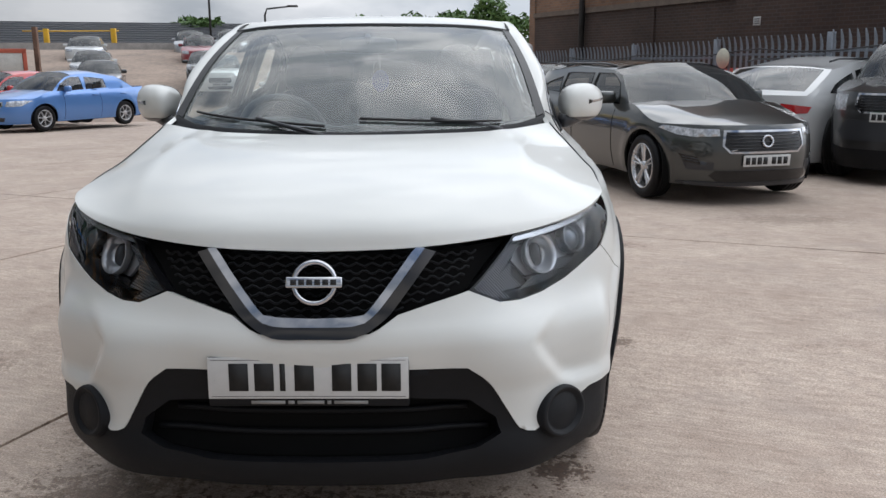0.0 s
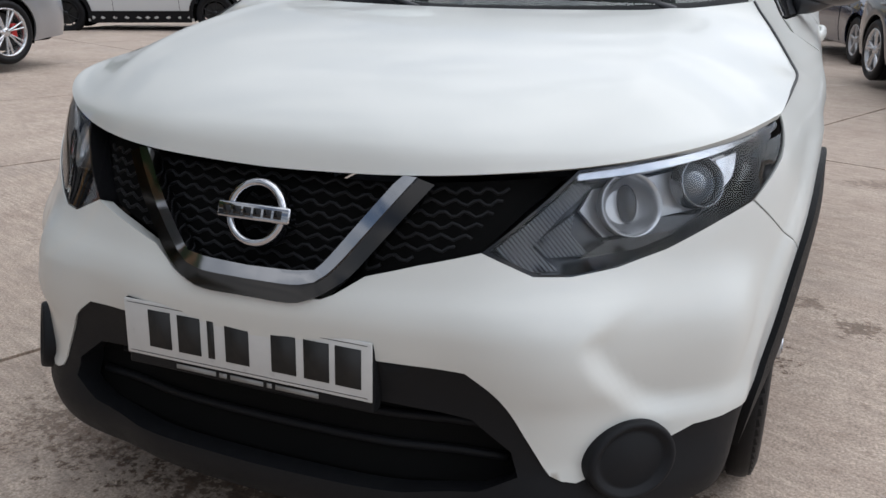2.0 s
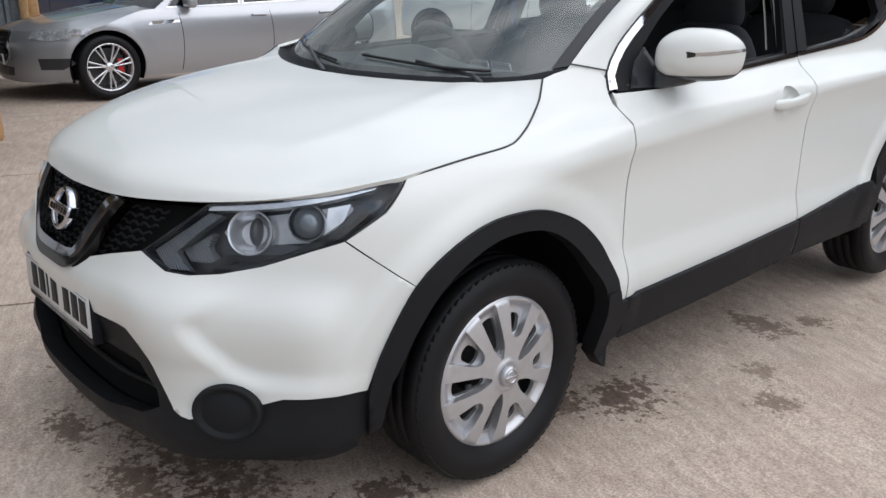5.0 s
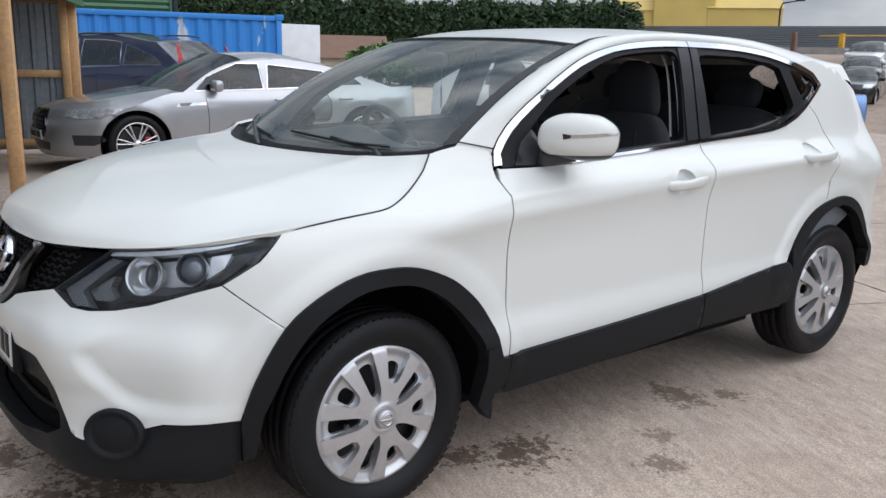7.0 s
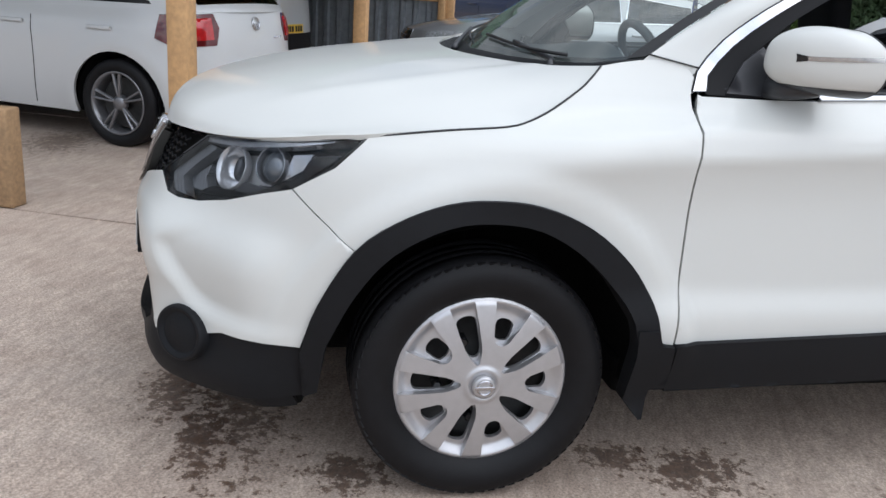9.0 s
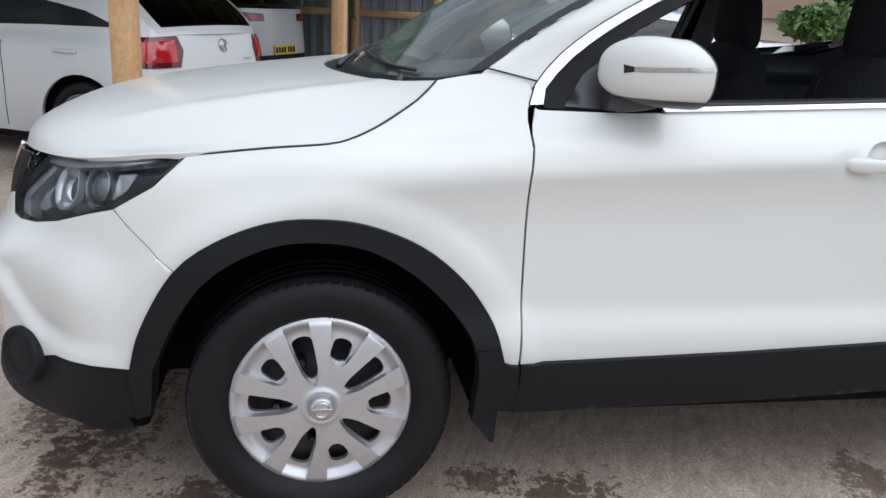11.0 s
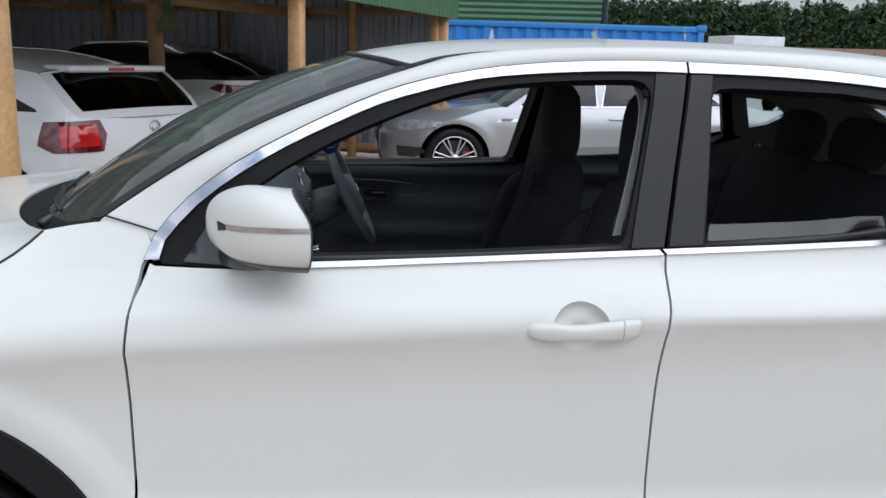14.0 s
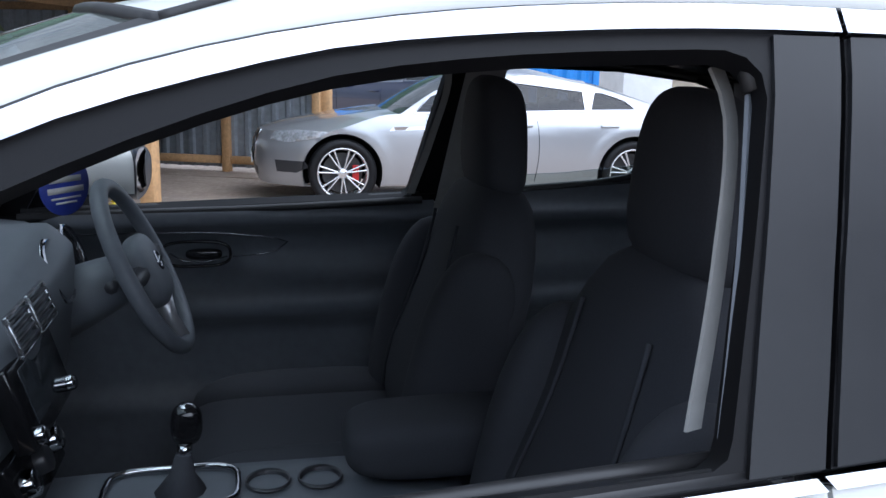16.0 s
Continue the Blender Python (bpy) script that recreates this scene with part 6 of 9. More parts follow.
# cast slabs, each with a ragged edge, parted by dirty joints
E1, E2 = Vector((-0.926, 0.377, 0)), Vector((-0.377, -0.926, 0))
J0 = Vector((-1.58, 0.012, 0))
JU, JV = Vector((0.923, -0.385, 0)), Vector((0.385, 0.923, 0))
for iu in range(-5, 1):
    for iv in range(-1, 2):
        lo_u, hi_u, lo_v, hi_v = iu * 2.68, 13.4 if iu == 0 else iu * 2.68 + 2.668, -6.3 + iv * 12.0, -6.3 + iv * 12.0 + 11.988
        rnd = random.Random(iu * 31 + iv)
        bm = bmesh.new()
        ring = []
        for (a, b), (c, d) in zip(((lo_u, lo_v), (hi_u, lo_v), (hi_u, hi_v), (lo_u, hi_v)), ((hi_u, lo_v), (hi_u, hi_v), (lo_u, hi_v), (lo_u, lo_v))):
            for k in range(80):
                t = k / 80
                j = rnd.uniform(0, 0.010) if k else 0
                u, v = a + (c - a) * t, b + (d - b) * t
                u += j if abs(u - lo_u) < 1e-6 else -j if abs(u - hi_u) < 1e-6 else 0
                v += j if abs(v - lo_v) < 1e-6 else -j if abs(v - hi_v) < 1e-6 else 0
                q = J0 + JU * u + JV * v
                ring.append((q.x, q.y))
        top = [bm.verts.new((x, y, ground_z(x, y))) for x, y in ring]
        low = [bm.verts.new((x, y, ground_z(x, y) - 0.02)) for x, y in ring]
        bm.faces.new(top)
        for k in range(len(ring)):
            bm.faces.new((top[k - 1], low[k - 1], low[k], top[k]))
        bmesh.ops.triangulate(bm, faces=[f for f in bm.faces if len(f.verts) > 4])
        bmesh.ops.recalc_face_normals(bm, faces=bm.faces)
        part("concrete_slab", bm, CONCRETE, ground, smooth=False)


# ---- parked cars ----
def road_wheel(parent, m, r, width, rim_r, spokes, metal, twin=False, caliper=None):
    w = thing("wheel", None)
    w.parent, w.matrix_local = parent, m
    part("tyre", tyre_mesh(r, width, rim_r), RUBBER, w)
    bm = bmesh.new()
    lathe(bm, [(rim_r + 0.004, 0.40 * width), (rim_r + 0.004, 0.46 * width), (rim_r - 0.010, 0.44 * width), (rim_r - 0.020, 0.25 * width), (rim_r - 0.025, -0.2 * width)], 40, "x")
    bmesh.ops.recalc_face_normals(bm, faces=bm.faces)
    part("rim", bm, metal, w)
    bm = bmesh.new()
    lathe(bm, [(rim_r * 0.80, 0.05 * width), (0.0005, 0.05 * width)], 30, "x")
    part("brake_disc", bm, STEEL, w)
    bm = bmesh.new()
    lathe(bm, [(0.060, 0.20 * width), (0.055, 0.36 * width), (0.030, 0.42 * width), (0.0005, 0.42 * width)], 24, "x")
    bmesh.ops.recalc_face_normals(bm, faces=bm.faces)
    part("hub", bm, metal, w)
    for k in range(spokes):
        for da in ((-0.13, 0.13) if twin else (0.0,)):
            a = 2 * math.pi * (k + 0.3) / spokes
            d0, d1 = Vector((0, math.cos(a + da * 0.4), math.sin(a + da * 0.4))), Vector((0, math.cos(a + da), math.sin(a + da)))
            t0, t1 = Vector((0, -d0.z, d0.y)), Vector((0, -d1.z, d1.y))
            wd = 0.020 if twin else 0.85 * rim_r / spokes
            bm = bmesh.new()
            q = []
            for d, t, rad, ww, x in ((d0, t0, 0.045, wd, 0.38), (d1, t1, rim_r * 0.60, wd * 0.85, 0.41), (d1, t1, rim_r - 0.004, wd * 1.0, 0.42)):
                c = d * rad
                q.append([bm.verts.new((c + t * s * ww * 0.5) + Vector((xx * width, 0, 0))) for s, xx in ((-1, x - 0.12), (-0.7, x), (0.7, x), (1, x - 0.12))])
            for a_, b_ in zip(q, q[1:]):
                for i in range(3):
                    bm.faces.new((a_[i], b_[i], b_[i + 1], a_[i + 1]))
            bmesh.ops.recalc_face_normals(bm, faces=bm.faces)
            part("spoke", bm, metal, w)
    if caliper:
        bm = bmesh.new()
        box(bm, (0.06 * width, 0.10, -0.08), (0.26 * width, 0.165, 0.08), 0.01)
        part("brake_caliper", bm, caliper, w)
    return w


OUTLINE = [(0, 0), (0.15, 0.001), (0.30, 0.0035), (0.46, 0.0125), (0.60, 0.027), (0.72, 0.049), (0.82, 0.077), (0.895, 0.105), (0.95, 0.14), (0.985, 0.183), (1.0, 0.23), (1, 0.32), (1, 0.46), (1, 0.6), (1, 0.71), (0.995, 0.80), (0.974, 0.88), (0.91, 0.94),
           (0.78, 0.975), (0.51, 0.993), (0.23, 0.999), (0, 1.0)]
# the diffuse share lightens the panes in place of reflected sky
CAR_GLASS = hazed("parked car glass", (0.45, 0.49, 0.49), 1.9, (0.40, 0.43, 0.45), 0.06)
FRONT_GLASS = hazed("parked windscreen", (0.45, 0.50, 0.49), 1.6, (0.50, 0.53, 0.55), 0.05)
RED_LENS = surface("red lamp lens", (0.42, 0.010, 0.012), 0.12, vary=0.25, scale=14, coat=0.6)
DARK_RED = surface("dark red lens", (0.09, 0.006, 0.008), 0.1, vary=0.2, scale=14, coat=0.6)
LAMP_CLEAR = surface("clear lamp unit", (0.50, 0.52, 0.55), 0.12, 0.5, vary=0.5, scale=12, coat=0.8)


def parked(name, label, m, color, L=4.4, W=1.80, H=1.46, wb=2.6, fo=0.87, hood_z=0.78, cowl=(0.28, 0.98), belt=0.94, belt_r=1.0, top=(0.44, 0.80), drop=0.08, tail=(0.955, 0.99), deck=None, wheel=(0.325, 0.21, 0.215, 5, None, False), clad=0.0,
           roof_mat=None, glass_mat=None, gate_mat=None, windows=(), front=(), rear=(), grille=None, plate_f=True, plate_r=True, caliper=None, strip=None, rails=False, mirrors=True, group="", h=0.075):
    """A car with its nose at the origin, pointing along -y, standing on z = 0. Fractions run along its length."""
    car = thing(name, m, label, "car", group)
    hw = W / 2
    glass_mat = glass_mat or CAR_GLASS
    prof = pchip([(0.10, 0.10), (0.3, 0.03), (0.48, 0.004), (0.62, 0.0), (belt - 0.16, 0.004), (belt - 0.06, 0.024), (belt, 0.055), (belt + 0.02, 0.066), (0.5 * (belt + H), 0.15), (H - 0.06, 0.25), (H + 0.1, 0.40)])
    nose = pchip([(0.10, 0.10), (0.3, 0.02), (0.5, 0.0), (0.62, 0.008), (hood_z - 0.03, 0.05), (hood_z + 0.03, 0.09), (H, 0.5)])
    back = pchip([(0.10, 0.12), (0.3, 0.02), (0.5, 0.0), (0.8, 0.02), (belt_r, 0.06), (H, 0.3)])

    def inset(s, x, y, z):
        f, r = 1 - ease((y / L - 0.02) / 0.14), ease((y / L - 0.88) / 0.10)
        d = f * nose(z) + r * back(z) + (1 - f - r) * prof(z)
        for hy in (fo, fo + wb):
            q = math.hypot(y - hy, z - wheel[0])
            d -= 0.012 * math.exp(-((q - wheel[0] - 0.10) / 0.06) ** 2)
        return d

    ring = Ring([(x * hw, y * L) for x, y in OUTLINE], inset)
    ry = lambda rows: [ring.fy(*q) for q in rows]  # noqa: E731
    wr = wheel[0]
    ar = wr + 0.055

    def arch(hy):
        a0 = math.asin(max(-1, min(1, (0.22 - wr) / ar)))
        return [(hy - ar * math.cos(a), wr + ar * math.sin(a)) for a in np.linspace(a0, math.pi - a0, 20)]

    cy, cz = cowl[0] * L, cowl[1]
    sc = ring.fx(hw * 0.80, hood_z)[0]
    bottom = [(0.0, 0.20)] + ry([(0.12 * L, 0.20)]) + ry(arch(fo)) + ry(arch(fo + wb)) + ry([(0.90 * L, 0.24)]) + [(ring.end, 0.26)]
    tail_top = deck if deck else belt_r
    top_line = [(ring.end, tail_top), ring.fy(0.965 * L, tail_top)] + ry([(tail[0] * L - 0.25 if not deck else tail[0] * L, belt_r), (0.6 * L, belt + 0.5 * (belt_r - belt)), (cy + 0.35, belt), (cy, cz)])
    hood_side = [ring.fy(y, hood_z + (cz - hood_z) * ease((y - 0.12 * L) / (cy - 0.12 * L)) ** 0.9) for y in np.linspace(cy - 0.1, 0.13 * L, 8)]
    front_top = [(s, hood_z + 0.004) for s in np.linspace(sc, 0, 6)]
    for mir in SIDES:
        skin("body_side", bottom + top_line + hood_side + front_top, ring, color, car, h=h, thick=0.03, mirror=mir)
    # bonnet
    hp = [ring(*q) for q in reversed([ring.fy(cy, cz)] + hood_side + front_top[:1])]
    hl = np.r_[0, np.cumsum([(b - a).length for a, b in zip(hp, hp[1:])])]

    def bonnet_plain(a, v):
        t = abs(a)
        e = [float(np.interp(v * hl[-1], hl, [p[i] for p in hp])) for i in range(3)]
        c_y, c_z = 0.05 + (cy - 0.10 - 0.05) * v, hood_z + 0.02 + (cz + 0.025 - hood_z - 0.02) * v ** 0.75
        return Vector((a * e[0], c_y + (e[1] - c_y) * t ** 2.4, e[2] + (c_z - e[2]) * (1 - t ** 2.6)))

    def bonnet(u, v):
        a = 2 * u - 1
        f = ring(a * sc, hood_z + 0.004)
        p = bonnet_plain(a, v) + (f - bonnet_plain(a, 0)) * (1 - ease(v / 0.3))
        return tuple(p + Vector((0, 0, 0.012 * ease(v / 0.3) * (math.exp(-((abs(a) - 0.62) / 0.10) ** 2)))))

    sheet("bonnet", bonnet, 30, 20, color, car)
    # upper side
    y0, y1, y2 = top[0] * L, top[1] * L, tail[0] * L
    ze = H - 0.075
    low_y = y2 if not deck else tail[0] * L
    up_edge = [(cy, cz - 0.02)] + spline([(cy + 0.02, cz), (0.5 * (cy + y0), cz + 0.60 * (ze - cz)), (y0, ze - 0.035), (0.5 * y0 + 0.5 * y1, ze), (y1, ze - drop)], 0.1) + spline([(y1 + 0.01, ze - drop), (0.5 * (y1 + low_y) + 0.02, 0.5 * (ze - drop + belt_r)), (low_y, belt_r)], 0.1)[1:] + [(low_y, belt_r - 0.02), (0.6 * L, belt + 0.5 * (belt_r - belt) - 0.02), (cy + 0.35, belt - 0.02)]
    holes = [list(w) for w in windows]
    for mir in SIDES:
        skin("upper_side", [ry(up_edge)] + [ry(hh) for hh in holes], ring, gate_mat or color, car, h=h, off=-0.004, thick=0.02, mirror=mir)
        for hh in holes:
            skin("side_window", ry(hh), ring, glass_mat, car, h=0.15, off=-0.010, thick=0, mirror=mir)
            if strip:
                c = np.mean(ry(hh), 0)
                big = [(c[0] + (u - c[0]) * 1.05, c[1] + (v - c[1]) * 1.09) for u, v in ry(hh)]
                skin("window_trim", [big, ry(hh)], ring, strip, car, h=0.1, off=0.002, thick=0.01, mirror=mir)
    # screens and roof

    def run(pts):
        q = [ring(*ring.fy(*p)) for p in spline(pts, 0.03)]
        k = np.r_[0, np.cumsum([(b - a).length for a, b in zip(q, q[1:])])]
        return lambda v: Vector([float(np.interp(v * k[-1], k, [p[i] for p in q])) for i in range(3)])

    front_run = run([(cy + 0.02, cz), (0.5 * (cy + y0), cz + 0.60 * (ze - cz)), (y0, ze - 0.035)])
    rear_run = run([(y1 + 0.01, ze - drop), (0.5 * (y1 + low_y) + 0.02, 0.5 * (ze - drop + belt_r)), (low_y, belt_r)])

    def cross(e, ya, za, a):
        t = abs(a)
        return Vector((a * e.x, ya + (e.y - ya) * t ** 2.3, za + (e.z - za) * t ** 2.6))

    def ws(u, v):
        a = 2 * u - 1
        e = front_run(v)
        return tuple(cross(e, cy - 0.10 + (y0 - cy) * v, cz + 0.02 + (H - 0.05 - cz) * v, a) + Vector((0, -0.02, 0.025)) * math.sin(math.pi * v) * (1 - a * a))

    def rs(u, v):
        a = 2 * u - 1
        ya, yb = y1 + 0.06, (tail[1] if not deck else tail[0] + 0.015) * L
        return tuple(cross(rear_run(v), ya + (yb - ya) * v, H - 0.03 - drop + (belt_r - H + 0.03 + drop) * v, a) + Vector((0, 0.015, 0.02)) * math.sin(math.pi * v) * (1 - a * a))

    def rf(u, v):
        a = 2 * u - 1
        t = abs(a)
        ye = y0 + (y1 - y0) * v
        zz = float(np.interp(ye, [y0, 0.5 * (y0 + y1), y1], [ze - 0.035, ze, ze - drop]))
        e = ring(*ring.fy(ye, zz))
        yc = y0 - 0.10 + (y1 + 0.06 - y0 + 0.10) * v
        zc = H - 0.03 + 0.03 * math.sin(math.pi * min(1, v * 1.1)) - drop * ease((v - 0.45) / 0.55)
        return (a * e.x, yc + (e.y - yc) * t ** 2.3, e.z + (zc - e.z) * (1 - 0.6 * t ** 2.4 - 0.4 * t ** 8))

    sheet("windscreen", ws, 14, 8, FRONT_GLASS, car)
    sheet("roof", rf, 24, 14, roof_mat or color, car)
    rear_glass = sheet("rear_screen", lambda u, v: rs(0.06 + 0.88 * u, 0.05 + 0.80 * v), 14, 8, glass_mat, car)
    for (u0, u1, v0, v1) in ((0, 0.06, 0, 1), (0.94, 1, 0, 1), (0.06, 0.94, 0, 0.05), (0.06, 0.94, 0.85, 1)):
        sheet("tailgate_frame", lambda u, v: rs(u0 + (u1 - u0) * u, v0 + (v1 - v0) * v), 8, 8, gate_mat or color, car)
    if deck:
        sheet("boot_lid", lambda u, v: tuple(Vector(rs(u, 1.0)).lerp(ring(ring.end + (1 - 2 * u) * (ring.end - ring.fy(0.965 * L, deck)[0]), deck), v)), 14, 6, color, car)
    # cabin floor and seats
    bm = bmesh.new()
    box(bm, (-hw + 0.16, cy, 0.20), (hw - 0.16, 0.93 * L, 0.62), 0.05)
    part("cabin_floor", bm, DARK, car)
    for sx in (-0.38, 0.38):
        for sy in (0.46, 0.66):
            bm = bmesh.new()
            box(bm, (sx - 0.24, sy * L, 0.5), (sx + 0.24, sy * L + 0.16, belt + 0.16), 0.06, Matrix.Translation((0, 0, 0)))
            box(bm, (sx - 0.12, sy * L + 0.06, belt + 0.14), (sx + 0.12, sy * L + 0.16, belt + 0.34), 0.05)
            part("seat", bm, FABRIC, car)
    bm = bmesh.new()
    box(bm, (-hw + 0.14, cy - 0.02, 0.5), (hw - 0.14, cy + 0.32, cz - 0.02), 0.06)
    part("dashboard", bm, CABIN, car)
    if clad:
        for mir in SIDES:
            skin("sill_cladding", ry([(fo + ar + 0.03, 0.19), (fo + wb - ar - 0.03, 0.19), (fo + wb - ar - 0.01, clad), (fo + ar + 0.01, clad)]), ring, BLACK_PLASTIC, car, h=0.2, off=0.006, thick=0.03, mirror=mir)
            for hy in (fo, fo + wb):
                o = [(hy - (ar + 0.065) * math.cos(a), wr + (ar + 0.065) * math.sin(a)) for a in np.linspace(-0.2, math.pi + 0.2, 22)]
                i = [(hy - ar * math.cos(a), wr + ar * math.sin(a)) for a in np.linspace(math.pi + 0.2, -0.2, 22)]
                skin("arch_cladding", ry(o + i), ring, BLACK_PLASTIC, car, h=0.06, off=0.008, thick=0.03, mirror=mir)
        skin("front_cladding", sym([(0.0, 0.19), ring.fx(hw * 0.6, 0.19), ring.fy(0.10 * L, 0.20), ring.fy(0.11 * L, clad), ring.fx(hw * 0.6, clad - 0.03), (0.0, clad - 0.03)]), ring, BLACK_PLASTIC, car, h=0.1, off=0.006, thick=0.03)
    # lamps and grille
    for mat_, pts, off in front:
        for mir in SIDES:
            skin("headlamp", [ring.fx(x * hw, z) if x < 0.86 else ring.fy((x - 0.8) * L, z) for x, z in pts], ring, mat_, car, h=0.05, off=off, thick=0.02, mirror=mir)
    if grille:
        zl, zh, gw, frame_mat = grille
        lp = [(0.0, zl), (gw * 0.85, zl), (gw, zl + 0.3 * (zh - zl)), (gw * 0.97, zh), (0.0, zh)]
        skin("grille", sym(lp), ring, GLOSS_BLACK, car, h=0.06, off=0.004, thick=0.02)
        if frame_mat:
            lp2 = [(0.0, zl - 0.02), (gw * 0.87, zl - 0.02), (gw + 0.022, zl + 0.28 * (zh - zl)), (gw + 0.015, zh + 0.02), (0.0, zh + 0.02)]
            skin("grille_surround", [sym(lp2), sym(lp)], ring, frame_mat, car, h=0.06, off=0.010, thick=0.02)
        for k in range(1, 6):
            bm = bmesh.new()
            zz = zl + (zh - zl) * k / 6
            tube(bm, [ring(s, zz) + Vector((0, -0.008, 0)) for s in np.linspace(-gw * 0.9, gw * 0.9, 12)], 0.005, 6)
            part("grille_bar", bm, SATIN_BLACK, car)
        skin("lower_grille", sym([(0.0, 0.26), (gw * 1.05, 0.27), (gw * 1.15, 0.36), (0.0, 0.38)]), ring, SATIN_BLACK, car, h=0.08, off=0.004, thick=0.02)
    for mat_, pts, off in rear:
        for mir in SIDES:
            skin("tail_lamp", [(ring.end - s, z) for s, z in pts][::-1], ring, mat_, car, h=0.05, off=off, thick=0.02, mirror=mir)
    for on, zz, base, mat_ in ((plate_f, 0.44, 0.0, PLATE_WHITE), (plate_r, 0.5 if not isinstance(plate_r, float) else plate_r, ring.end, PLATE_YELLOW)):
        if not on:
            continue
        if not base and isinstance(plate_f, float):
            zz = plate_f
        pm = frame_at(ring, base, zz, 0.015)
        bm = bmesh.new()
        box(bm, (-0.26, -0.055, -0.01), (0.26, 0.055, 0.004), 0.002, pm)
        pl = part("number_plate", bm, mat_, car)
        for k, x0 in enumerate((-0.215, -0.150, -0.085, -0.020, 0.075, 0.140, 0.205)):
            bm = bmesh.new()
            box(bm, (x0 - 0.024, -0.035, 0.0035), (x0 + 0.024, 0.035, 0.0055), 0.0, pm)
            part("plate_character", bm, INK, pl)
    # wheels, housings, mirrors, handles
    for mir in SIDES:
        for hy in (fo, fo + wb):
            mm = Matrix.Translation(((-1 if mir else 1) * (hw - 0.125), hy, wr)) @ (Matrix.Rotation(math.pi, 4, "Z") if mir else Matrix.Identity(4))
            road_wheel(car, mm, wr, wheel[1], wheel[2], wheel[3], wheel[4] or SILVER, wheel[5], caliper)
            bm = bmesh.new()
            lathe(bm, [(ar + 0.004, 0.03), (ar + 0.004, 0.30), (0.0005, 0.31)], 32, "x")
            bmesh.ops.delete(bm, geom=[v for v in bm.verts if v.co.z + wr < 0.18], context="VERTS")
            for v in bm.verts:
                v.co = Vector(((hw - 0.03 - v.co.x) * (-1 if mir else 1), v.co.y + hy, v.co.z + wr))
            part("wheel_housing", bm, DARK, car)
        if mirrors:
            sg = -1 if mir else 1
            mp = ring(*ring.fy(cy + 0.42, belt + 0.02))
            bm = bmesh.new()
            box(bm, (-0.02, -0.07, 0.0), (0.19, 0.05, 0.14), 0.045, Matrix.Translation((mp.x, mp.y, mp.z)), 3)
            for v in bm.verts:
                v.co.x *= sg
            bmesh.ops.recalc_face_normals(bm, faces=bm.faces)
            part("door_mirror", bm, color, car)
        if rails:
            bm = bmesh.new()
            tube(bm, [ring(*ring.fy(y, ze - 0.01)) + Vector((-0.06, 0, 0.045 if 0 < k < 7 else 0.01)) for k, y in enumerate(np.linspace(y0 + 0.1, y1 - 0.1, 8))], 0.013, 8)
            if mir:
                for v in bm.verts:
                    v.co.x *= -1
            part("roof_rail", bm, SATIN_BLACK, car)
        for hy in (cy + 1.30, cy + 2.25):
            hm = frame_at(ring, *ring.fy(min(hy, 0.80 * L), belt - 0.09), 0.012)
            hm = flip(hm) if mir else hm
            bm = bmesh.new()
            box(bm, (-0.10, -0.014, -0.01), (0.10, 0.014, 0.014), 0.008, hm)
            bmesh.ops.recalc_face_normals(bm, faces=bm.faces)
            part("door_handle", bm, color, car)
        for y in (cy + 0.28, cy + 1.45):
            bm = bmesh.new()
            tube(bm, [ring(*ring.fy(y + 0.03 * math.sin(3 * k), 0.26 + (belt - 0.30) * k)) + Vector((0.0015, 0, 0)) for k in np.linspace(0, 1, 8)], 0.0035, 4)
            if mir:
                for v in bm.verts:
                    v.co.x *= -1
            part("door_gap", bm, DARK, car)
    return car, ring


def stand(x, y, hx, hy, z=None):
    """The pose of a car whose nose is over (x, y) and points along (hx, hy)."""
    a = math.atan2(hy, hx) + math.pi / 2
    return Matrix.Translation((x, y, ground_z(x, y) if z is None else z)) @ Matrix.Rotation(a, 4, "Z")

# ---- the other cars ----
SLATE = paint("dark grey metallic paint", (0.036, 0.039, 0.037), 0.35, 0.3)
BLUE = paint("mid blue metallic paint", (0.10, 0.24, 0.55), 0.35, 0.3)
RED = paint("red paint", (0.50, 0.03, 0.03), 0.0, 0.3)
ORANGE_RED = paint("coral red paint", (0.62, 0.06, 0.04), 0.0, 0.3)
DARK_RED_P = paint("dark red paint", (0.22, 0.012, 0.02), 0.3, 0.3)
SILVER_P = paint("silver metallic paint", (0.36, 0.368, 0.385), 0.6, 0.32)
NAVY = paint("navy paint", (0.012, 0.018, 0.05), 0.2, 0.25)
BLACK_P = paint("black paint", (0.012, 0.012, 0.014), 0.2, 0.25)
SOLID_WHITE = paint("plain white paint", (0.54, 0.55, 0.55), 0.0, 0.3)
CHARCOAL = paint("charcoal paint", (0.035, 0.035, 0.035), 0.3, 0.3)
BLACK_RIM = surface("black alloy", (0.015, 0.015, 0.016), 0.3, 0.4, vary=0.1)
ALLOY = surface("machined alloy", (0.62, 0.62, 0.63), 0.25, 0.8, vary=0.06)
DARK_ALLOY = surface("dark alloy", (0.22, 0.22, 0.23), 0.3, 0.7, vary=0.1)
RED_CALIPER = surface("red caliper", (0.5, 0.02, 0.02), 0.35)


